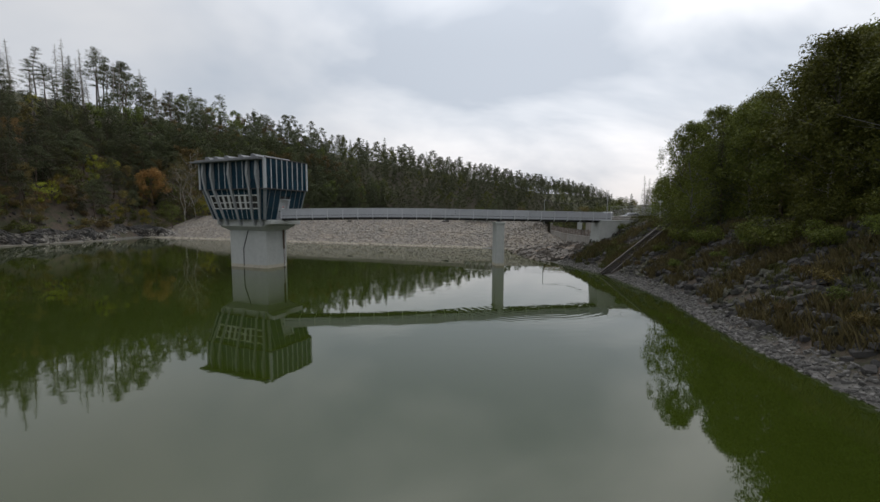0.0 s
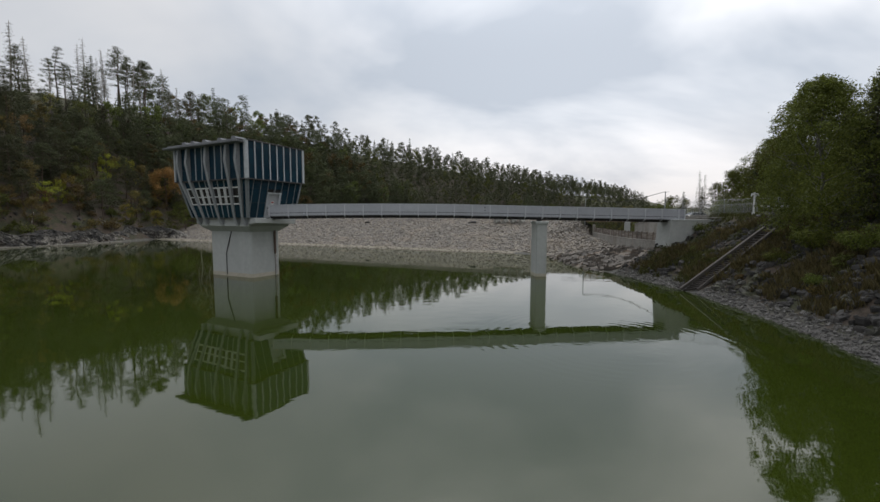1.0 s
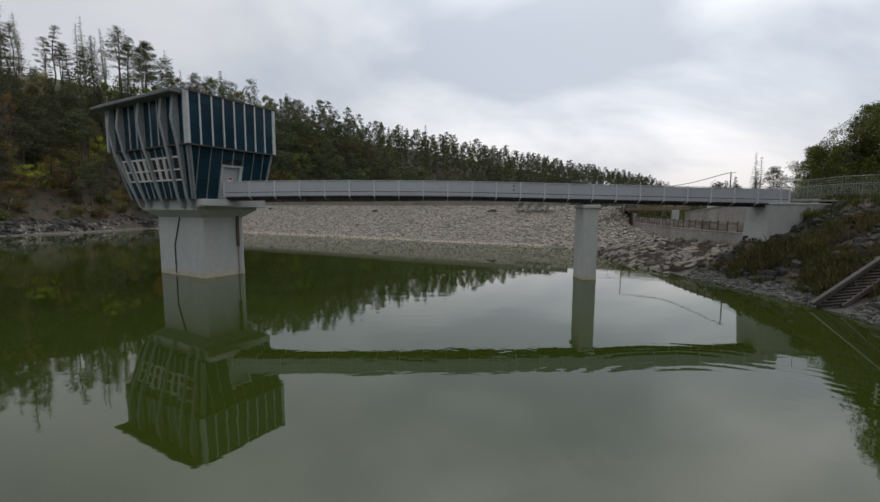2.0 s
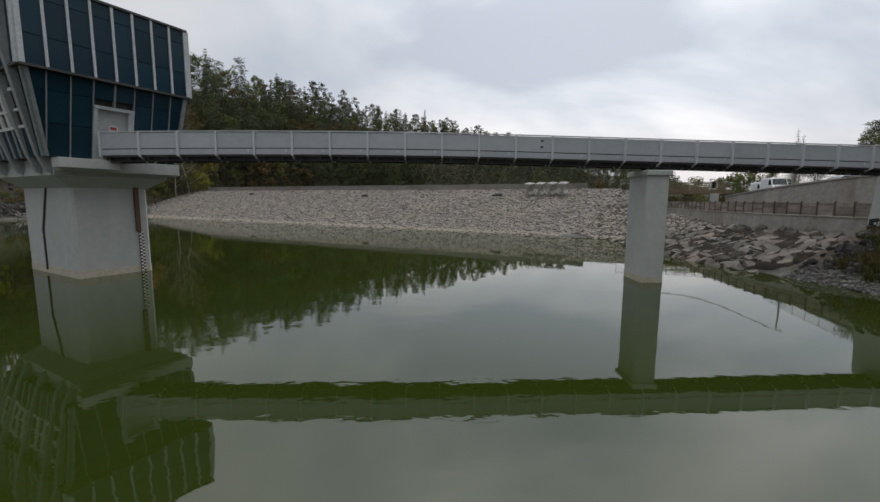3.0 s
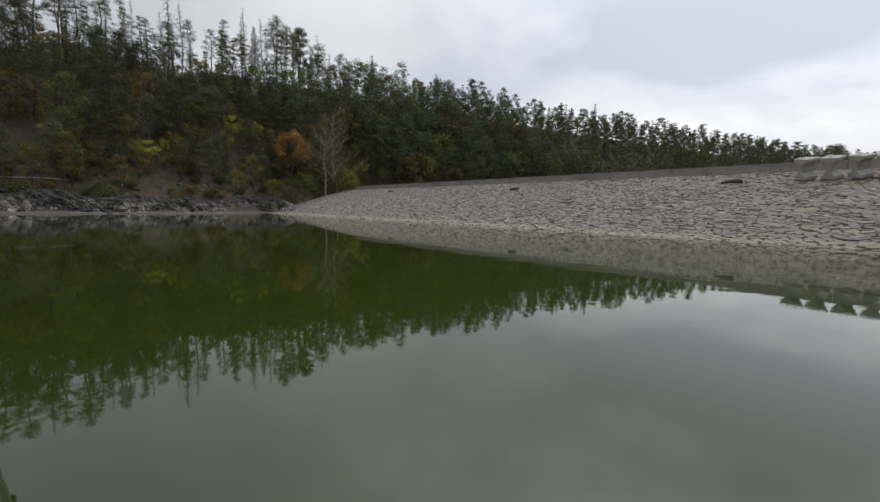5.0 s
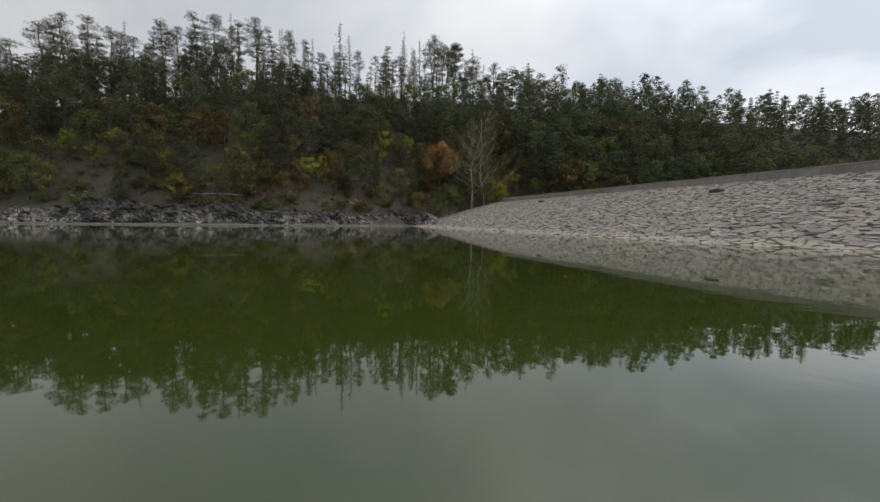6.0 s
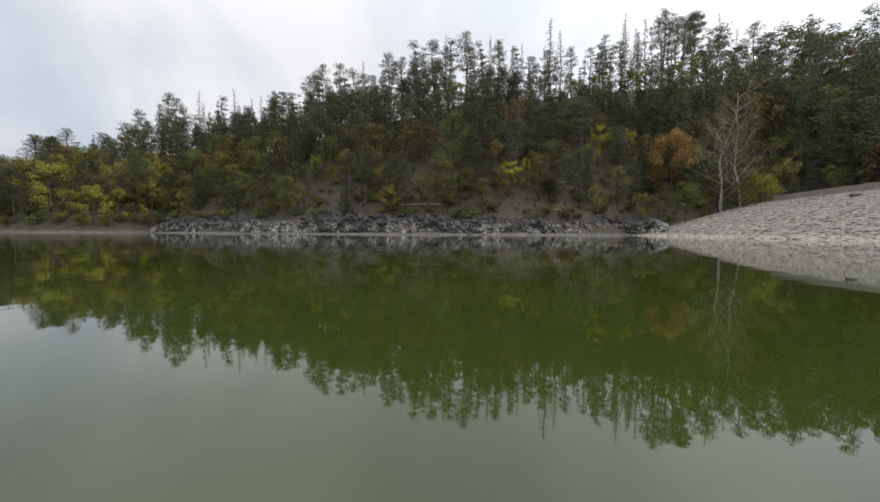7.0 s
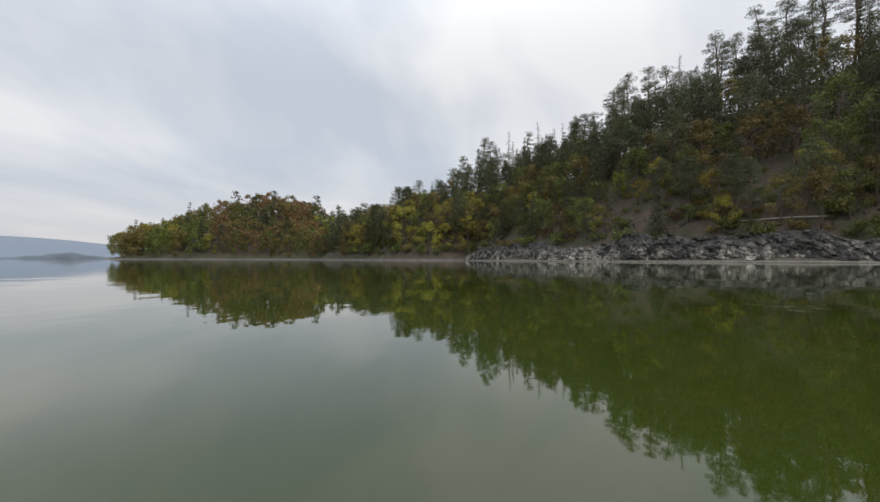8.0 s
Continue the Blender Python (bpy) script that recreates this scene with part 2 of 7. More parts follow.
M_STONE = material("grey_quarry_stone", dam_stone_build)
M_STONEBED = speckled("stone_bedding", (0.10, 0.092, 0.082), (0.19, 0.176, 0.155), 0.8, 0.95, 0, 0.6, 0.03, space="Position")
M_CRESTWALL = speckled("stained_crest_concrete", (0.22, 0.20, 0.175), (0.32, 0.295, 0.26), 0.3, 0.9, 0, 0.4, 0.02, ((0.15, 0.13, 0.11), 0.6), "Position", streak=True)
M_ASPHALT = speckled("asphalt", (0.04, 0.04, 0.042), (0.075, 0.075, 0.075), 0.8, 0.9, 0, 0.4, 0.01)
# the grey aluminium again at about half brightness, for the lower storey
M_MULLION2 = speckled("darker_aluminium", (0.20, 0.22, 0.23), (0.28, 0.30, 0.31), 0.8, 0.5, 0.1, 0.05, 0.003)
M_ROOF = speckled("weathered_grey_roof", (0.12, 0.125, 0.13), (0.20, 0.205, 0.21), 0.6, 0.85)
M_RIB = speckled("grey_rib_concrete", (0.28, 0.29, 0.295), (0.36, 0.37, 0.375), 0.8, 0.75, 0, 0.1, 0.004)
M_DOOR = speckled("pale_door_paint", (0.42, 0.43, 0.43), (0.52, 0.53, 0.53), 1.5, 0.5)
M_ROOMGLASS = speckled("dusty_window_glass", (0.018, 0.017, 0.018), (0.05, 0.045, 0.045), 0.7, 0.2)
M_WHITE = plain("white_paint", (0.75, 0.75, 0.73), 0.5)
M_RED = plain("red_paint", (0.45, 0.05, 0.04), 0.5)
M_RUST = speckled("rusty_steel", (0.07, 0.045, 0.03), (0.13, 0.085, 0.06), 2.0, 0.85)


def ground_build(nt, bs, out):
    geo = nt.nodes.new("ShaderNodeNewGeometry")
    sep = nt.nodes.new("ShaderNodeSeparateXYZ")
    nt.links.new(geo.outputs["Position"], sep.inputs[0])
    nz = nt.nodes.new("ShaderNodeSeparateXYZ")
    nt.links.new(geo.outputs["Normal"], nz.inputs[0])
    big, fine = noise_tex(nt, 0.13, 5, 0.6, "Position"), noise_tex(nt, 2.2, 6, 0.65, "Position")
    mid = noise_tex(nt, 0.7, 5, 0.6, "Position")
    litter = ramp_of(nt, fine, [(0.3, (0.035, 0.026, 0.019)), (0.55, (0.070, 0.051, 0.036)), (0.75, (0.105, 0.078, 0.053))])
    earth = ramp_of(nt, fine, [(0.3, (0.032, 0.025, 0.019)), (0.7, (0.078, 0.058, 0.043))])
    red = ramp_of(nt, fine, [(0.3, (0.040, 0.027, 0.020)), (0.7, (0.098, 0.065, 0.048))])
    earth = mix_col(nt, map_range(nt, sep.outputs[0], -45, -60), earth, red)
    col = mix_col(nt, map_range(nt, big, 0.54, 0.66), litter, earth)
    weeds = ramp_of(nt, fine, [(0.3, (0.016, 0.020, 0.008)), (0.7, (0.050, 0.054, 0.020))])
    col = mix_col(nt, map_range(nt, noise_tex(nt, 0.32, 6, 0.65, "Position"), 0.46, 0.56, 0.0, 0.85), col, weeds)
    grass = ramp_of(nt, fine, [(0.3, (0.035, 0.042, 0.014)), (0.7, (0.10, 0.10, 0.035))])
    flat = math_of(nt, "MULTIPLY", math_of(nt, "MULTIPLY", map_range(nt, nz.outputs[2], 0.86, 0.96), map_range(nt, mid, 0.35, 0.55)), map_range(nt, sep.outputs[2], 1.0, 2.0))
    col = mix_col(nt, flat, col, grass)
    gravel = ramp_of(nt, fine, [(0.3, (0.05, 0.047, 0.043)), (0.7, (0.15, 0.142, 0.128))])
    low = map_range(nt, math_of(nt, "ADD", sep.outputs[2], math_of(nt, "MULTIPLY", mid, 0.8)), 1.0, 0.6)
    col = mix_col(nt, low, col, gravel)
    nt.links.new(col, bs.inputs["Base Color"])
    bs.inputs["Roughness"].default_value = 0.95
    bump(nt, bs, fine, 0.9, 0.12)


M_GROUND = material("forest_floor", ground_build)
M_TIMBER = speckled("weathered_boards", (0.15, 0.125, 0.105), (0.27, 0.235, 0.20), 1.2, 0.9, 0, 0.5, 0.01, ((0.10, 0.08, 0.065), 0.6), per_object=0.35)
M_DARKWOOD = speckled("old_dark_timber", (0.025, 0.021, 0.018), (0.055, 0.046, 0.039), 1.5, 0.95, 0, 0.5, 0.01)
M_GALV = speckled("galvanised_tube", (0.30, 0.31, 0.31), (0.42, 0.43, 0.43), 2.0, 0.5, 0.5)
M_BRIDGERUST = speckled("ochre_rusty_girder", (0.14, 0.10, 0.065), (0.25, 0.19, 0.12), 1.0, 0.85)
M_GREENPAINT = plain("green_paint", (0.06, 0.20, 0.08), 0.5)
M_VAN = plain("white_car_paint", (0.72, 0.73, 0.74), 0.3)
M_SILVER = plain("silver_car_paint", (0.42, 0.43, 0.45), 0.25, 0.4)
M_CARGLASS = plain("dark_car_glass", (0.02, 0.024, 0.028), 0.08)
M_TYRE = plain("tyre_rubber", (0.02, 0.02, 0.02), 0.8)
M_LAMP = plain("clear_lamp_plastic", (0.6, 0.6, 0.58), 0.2)


def cliff_build(nt, bs, out):
    geo = nt.nodes.new("ShaderNodeNewGeometry")
    sep = nt.nodes.new("ShaderNodeSeparateXYZ")
    nt.links.new(geo.outputs["Position"], sep.inputs[0])
    fine = noise_tex(nt, 2.6, 7, 0.68, "Position")
    mid = noise_tex(nt, 0.55, 5, 0.6, "Position", (1, 1, 0.55))
    col = ramp_of(nt, fine, [(0.28, (0.020, 0.019, 0.018)), (0.5, (0.050, 0.047, 0.043)), (0.72, (0.105, 0.098, 0.09))])
    col = mix_col(nt, map_range(nt, mid, 0.52, 0.7, 0.0, 0.6), col, (0.075, 0.058, 0.042))
    # bleached crust in patches, mostly low down where the lake has stood
    crust = noise_tex(nt, 0.5, 8, 0.7, "Position", (1, 1, 0.8))
    low = map_range(nt, math_of(nt, "ADD", sep.outputs[2], math_of(nt, "MULTIPLY", mid, 2.0)), 4.4, 1.6)
    pale = math_of(nt, "MULTIPLY", map_range(nt, crust, 0.49, 0.54), low)
    col = mix_col(nt, math_of(nt, "MULTIPLY", pale, map_range(nt, fine, 0.35, 0.5, 0.1, 1.0)), col, ramp_of(nt, fine, [(0.3, (0.20, 0.185, 0.16)), (0.7, (0.43, 0.395, 0.335))]))
    # joints between the blocks
    mp = nt.nodes.new("ShaderNodeMapping")
    mp.inputs["Scale"].default_value = (1.0, 1.0, 1.5)
    mp.inputs["Rotation"].default_value = (0.25, -0.2, 0.0)
    nt.links.new(geo.outputs["Position"], mp.inputs[0])
    vor = nt.nodes.new("ShaderNodeTexVoronoi")
    vor.feature = "DISTANCE_TO_EDGE"
    vor.inputs["Scale"].default_value = 0.95
    nt.links.new(mp.outputs[0], vor.inputs["Vector"])
    joint = map_range(nt, vor.outputs["Distance"], 0.0, 0.07)
    col = mix_col(nt, joint, (0.012, 0.011, 0.010), col)
    nt.links.new(col, bs.inputs["Base Color"])
    bs.inputs["Roughness"].default_value = 0.9
    bump(nt, bs, math_of(nt, "ADD", fine, math_of(nt, "MULTIPLY", joint, 0.8)), 0.9, 0.16)


M_CLIFF = material("dark_slate_cliff", cliff_build)
M_LEDGE = speckled("pale_waterline_rock", (0.15, 0.135, 0.11), (0.26, 0.238, 0.20), 0.6, 0.9, 0, 0.5, 0.04, space="Position")
M_RUBBLE = speckled("dark_bank_rubble", (0.024, 0.023, 0.022), (0.072, 0.067, 0.062), 0.9, 0.92, 0, 0.6, 0.03, ((0.08, 0.085, 0.04), 0.6), "Position", per_island=0.45)
M_GRAVEL = speckled("grey_shore_gravel", (0.060, 0.057, 0.053), (0.165, 0.157, 0.145), 1.5, 0.92, 0, 0.6, 0.02, space="Position", per_island=0.45)
M_SLAB = speckled("riprap_slabs", (0.062, 0.054, 0.046), (0.145, 0.127, 0.107), 0.8, 0.88, 0, 0.6, 0.03, ((0.21, 0.15, 0.10), 0.7), "Position", per_object=0.35, per_island=0.35)
M_DRYGRASS = leafy("dry_grass", (0.050, 0.044, 0.017), (0.135, 0.115, 0.045))
M_GRASS = leafy("rough_grass", (0.030, 0.036, 0.010), (0.092, 0.096, 0.028))
# distance haze is put into the blue-grey base colour of the hills
M_FARHILL = plain("haze_tinted_hills", (0.155, 0.185, 0.225), 1.0)
# the far bank's colour also has the haze painted in
M_FARBANK = plain("haze_tinted_bank", (0.11, 0.13, 0.15), 1.0)
M_BLOCK = speckled("pale_precast_concrete", (0.29, 0.28, 0.255), (0.42, 0.41, 0.37), 0.9, 0.85)
M_DARKSTONE = speckled("dark_boulder", (0.04, 0.038, 0.036), (0.09, 0.085, 0.08), 1.2, 0.9)
M_TRACKBEAM = speckled("grey_weathered_beam", (0.06, 0.053, 0.047), (0.115, 0.10, 0.09), 1.5, 0.92)
M_BARK = speckled("pine_bark", (0.05, 0.035, 0.026), (0.12, 0.085, 0.06), 1.5, 0.95, 0, 0.6, 0.03)
M_PALEBARK = speckled("pale_grey_bark", (0.20, 0.18, 0.15), (0.42, 0.39, 0.34), 1.0, 0.9, 0, 0.4, 0.02)
M_BIRCHBARK = speckled("grey_birch_bark", (0.07, 0.064, 0.055), (0.20, 0.19, 0.17), 1.5, 0.9, 0, 0.4, 0.02)
M_PINE = leafy("pine_needles", (0.028, 0.034, 0.016), (0.086, 0.094, 0.043))
M_SPRUCE = leafy("spruce_needles", (0.025, 0.030, 0.015), (0.070, 0.077, 0.036))
M_THIN = leafy("sparse_needles", (0.040, 0.038, 0.026), (0.104, 0.092, 0.060))
M_GREEN = leafy("green_leaves", (0.040, 0.054, 0.012), (0.125, 0.139, 0.032))
M_OLIVE = leafy("olive_autumn_leaves", (0.067, 0.054, 0.017), (0.173, 0.134, 0.041))
M_YELLOW = leafy("yellow_autumn_leaves", (0.109, 0.098, 0.014), (0.265, 0.226, 0.039))
M_ORANGE = leafy("orange_autumn_leaves", (0.20, 0.120, 0.028), (0.45, 0.285, 0.085))
M_LIME = leafy("lime_green_leaves", (0.15, 0.18, 0.018), (0.36, 0.39, 0.05))
M_RUSTLEAF = leafy("rust_brown_leaves", (0.085, 0.050, 0.021), (0.195, 0.118, 0.047))
M_NGREEN = leafy("yellowing_green_leaves", (0.040, 0.054, 0.009), (0.138, 0.160, 0.028))
M_BIRCH = leafy("birch_leaves", (0.040, 0.050, 0.009), (0.134, 0.148, 0.027))


# ---- mesh helpers ----
class Geo:
    """Collects corners and faces, then becomes one mesh."""
    def __init__(self):
        self.v, self.f = [], []

    def add(self, verts, faces):
        o = len(self.v)
        self.v.extend([tuple(p) for p in verts])
        self.f.extend([tuple(i + o for i in q) for q in faces])

    def box(self, c, s, m=None, bev=0.0):
        """A box of size s about c, with chamfered edges."""
        hx, hy, hz = s[0] / 2, s[1] / 2, s[2] / 2
        b = min(bev, hx * 0.45, hy * 0.45, hz * 0.45)
        m = m or Matrix.Identity(4)
        c = Vector(c)
        if b <= 0:
            vs = [(sx * hx, sy * hy, sz * hz) for sx in (-1, 1) for sy in (-1, 1) for sz in (-1, 1)]
            fs = [(0, 1, 3, 2), (4, 6, 7, 5), (0, 4, 5, 1), (2, 3, 7, 6), (0, 2, 6, 4), (1, 5, 7, 3)]
        else:
            vs, idx = [], {}
            for sx in (-1, 1):
                for sy in (-1, 1):
                    for sz in (-1, 1):
                        for a in range(3):
                            p = [sx * (hx - b), sy * (hy - b), sz * (hz - b)]
                            p[a] = (sx * hx, sy * hy, sz * hz)[a]
                            idx[(sx, sy, sz, a)] = len(vs)
                            vs.append(tuple(p))
            fs = []
            for a in range(3):
                o1, o2 = (a + 1) % 3, (a + 2) % 3
                for s1 in (-1, 1):
                    q = []
                    for e1, e2 in ((-1, -1), (1, -1), (1, 1), (-1, 1)):
                        k = [0, 0, 0]
                        k[a], k[o1], k[o2] = s1, e1, e2
                        q.append(idx[(*k, a)])
                    fs.append(tuple(q if s1 > 0 else q[::-1]))
                    for s2 in (-1, 1):  # chamfer strips along the third axis
                        q = []
                        for e in (-1, 1):
                            k = [0, 0, 0]
                            k[a], k[o1], k[o2] = s1, s2, e
                            q.append((idx[(*k, a)], idx[(*k, o1)]))
                        r = (q[0][0], q[0][1], q[1][1], q[1][0])
                        fs.append(r if s1 * s2 < 0 else r[::-1])
            for sx in (-1, 1):
                for sy in (-1, 1):
                    for sz in (-1, 1):
                        r = tuple(idx[(sx, sy, sz, a)] for a in range(3))
                        fs.append(r if sx * sy * sz > 0 else r[::-1])
        self.add([c + m.to_3x3() @ Vector(p) for p in vs], fs)

    def tube(self, pts, radii, n=6, cap=True):
        """A tapered tube along pts."""
        pts = [Vector(p) for p in pts]
        rings = []
        for i, p in enumerate(pts):
            d = (pts[min(i + 1, len(pts) - 1)] - pts[max(i - 1, 0)])
            d = d.normalized() if d.length > 1e-6 else Vector((0, 0, 1))
            a = d.orthogonal().normalized() if abs(d.z) < 0.9 else (Vector((1, 0, 0)) - d * d.x).normalized()
            b = d.cross(a)
            rings.append([p + (a * math.cos(2 * math.pi * k / n) + b * math.sin(2 * math.pi * k / n)) * radii[i] for k in range(n)])
        vs = [q for r in rings for q in r]
        fs = [(i * n + k, i * n + (k + 1) % n, (i + 1) * n + (k + 1) % n, (i + 1) * n + k) for i in range(len(pts) - 1) for k in range(n)]
        if cap:
            fs += [tuple(range(n))[::-1], tuple((len(pts) - 1) * n + k for k in range(n))]
        self.add(vs, fs)

    def prism(self, poly, z0, z1, m=None):
        """A plan polygon (counter-clockwise) raised from z0 to z1."""
        n = len(poly)
        m = m or Matrix.Identity(4)
        vs = [m @ Vector((x, y, z)) for z in (z0, z1) for x, y in poly]
        fs = [tuple(range(n))[::-1], tuple(range(n, 2 * n))] + [(i, (i + 1) % n, n + (i + 1) % n, n + i) for i in range(n)]
        self.add(vs, fs)

    def loft(self, rings, closed=True, cap=True):
        """Rings of the same number of points, skinned one to the next."""
        n = len(rings[0])
        vs = [p for r in rings for p in r]
        last = n if closed else n - 1
        fs = [(i * n + k, i * n + (k + 1) % n, (i + 1) * n + (k + 1) % n, (i + 1) * n + k) for i in range(len(rings) - 1) for k in range(last)]
        if cap and closed:
            fs += [tuple(range(n))[::-1], tuple((len(rings) - 1) * n + k for k in range(n))]
        self.add(vs, fs)

    def mesh(self, name, mat, smooth=False):
        me = bpy.data.meshes.new(name)
        me.from_pydata(self.v, [], self.f)
        me.materials.append(mat)
        if smooth:
            me.polygons.foreach_set("use_smooth", [True] * len(me.polygons))
        me.update()
        return me


def part(name, g, mat, parent, label="", smooth=False):
    """One mesh object under a thing or part; placed in the thing's own space."""
    ob = new(name, g.mesh(name, mat, smooth) if isinstance(g, Geo) else g)
    ob.parent = parent
    if label:
        ob["label"] = label
    return ob


def thing(name, label, category, at=None, group="", kind=""):
    ob = new(name)
    ob.empty_display_size = 0.3
    if at is not None:
        ob.matrix_basis = at
    return tagged(ob, label, category, group, kind)


def single(name, g, mat, label, category, group="", kind="", at=None, smooth=False):
    ob = new(name, g.mesh(name, mat, smooth))
    if at is not None:
        ob.matrix_basis = at
    return tagged(ob, label, category, group, kind)


# ---- the lie of the land ----
# shoreline of the reservoir, counter-clockwise seen from above, water inside
SHORE = [(19, 14), (21, 22), (24.5, 31), (26.4, 39), (27.2, 45), (27.6, 50), (26.8, 59), (26.0, 66), (26.8, 75), (27.4, 82), (21.3, 88.1), (-0.7, 100.9), (-21.7, 112.9), (-50.7, 129.9),
         (-70.7, 142.4), (-73, 124), (-79, 109), (-87, 94), (-98, 80), (-110, 67), (-125, 54), (-135, 46), (-132, 32), (-138, 16), (-152, -4), (-190, -50),
         (-205, -85), (-198, -120), (-184, -160), (-179, -176), (-192, -200), (-260, -250), (-420, -330), (-900, -700), (-500, -1500), (300, -900),
         (140, -300), (70, -150), (24, -60), (13, -20), (15, 0)]
# toe of the wooded hillside, with the ridge height above each of its points
TOE = [(-205, -85, 3), (-190, -50, 6), (-152, -4, 14), (-138, 16, 20), (-132, 32, 25), (-135, 46, 30), (-125, 54, 34), (-110, 67, 38), (-98, 80, 42), (-87, 94, 46),
       (-79, 109, 50), (-73, 124, 54), (-71, 146, 58), (-62, 166, 65), (-44, 197, 67), (-8, 236, 65.5), (42, 288, 60), (105, 352, 58), (210, 445, 50), (420, 600, 40), (900, 900, 30)]
DAM_A, DAM_N = np.array([21.34, 88.09]), np.array([0.508, 0.861])
DAM_U = np.array([-0.861, 0.508])
DAM_LEN, DAM_RUN, DAM_SLOPE = 107.0, 25.8, 0.2583
CREST_Z = DAM_RUN * DAM_SLOPE
TERRACE = 6.8


def terrace_z(y):
    """Height of the car park, falling towards the dam road."""
    return TERRACE - 0.0576 * np.clip(np.asarray(y, float) - 70, 0, 26)


WEIR = [(38.0, 58.6), (37.5, 66.0), (37.8, 73.0), (39.4, 82.0), (42.0, 91.0), (44.6, 100.0)]
RETAIN = [(44.0, 58.0), (44.3, 68.0), (46.5, 80.0), (49.5, 89.0), (52.5, 97.0)]


def seg_dist(P, poly, closed):
    """Distance of points P (n,2) to a polyline, with the nearest segment and its parameter."""
    best = np.full(len(P), 1e9)
    which, par, side = np.zeros(len(P), int), np.zeros(len(P)), np.zeros(len(P))
    n = len(poly)
    for i in range(n if closed else n - 1):
        a, b = np.array(poly[i][:2], float), np.array(poly[(i + 1) % n][:2], float)
        d = b - a
        w = P - a
        t = np.clip((w @ d) / (d @ d), 0, 1)
        e = w - t[:, None] * d
        dist = np.hypot(e[:, 0], e[:, 1])
        cr = d[0] * w[:, 1] - d[1] * w[:, 0]
        better = dist < best
        best[better], which[better], par[better], side[better] = dist[better], i, t[better], cr[better]
    return best, which, par, side


def inside(P, poly):
    r = np.zeros(len(P), bool)
    n = len(poly)
    for i in range(n):
        (x0, y0), (x1, y1) = poly[i], poly[(i + 1) % n]
        if y0 == y1:
            continue
        c = ((y0 > P[:, 1]) != (y1 > P[:, 1])) & (P[:, 0] < (x1 - x0) * (P[:, 1] - y0) / (y1 - y0) + x0)
        r ^= c
    return r


def wave(P, s, seed):
    """Cheap smooth noise in -1..1."""
    r = np.random.RandomState(seed)
    out = np.zeros(len(P))
    for k in range(6):
        a = r.rand() * 6.28
        f = (0.6 + r.rand() * 1.6) / s
        out += np.sin((P[:, 0] * math.cos(a) + P[:, 1] * math.sin(a)) * f * 6.28 + r.rand() * 6.28)
    return out / 6 * 1.6


def smooth_step(x, a, b):
    t = np.clip((x - a) / (b - a), 0, 1)
    return t * t * (3 - 2 * t)


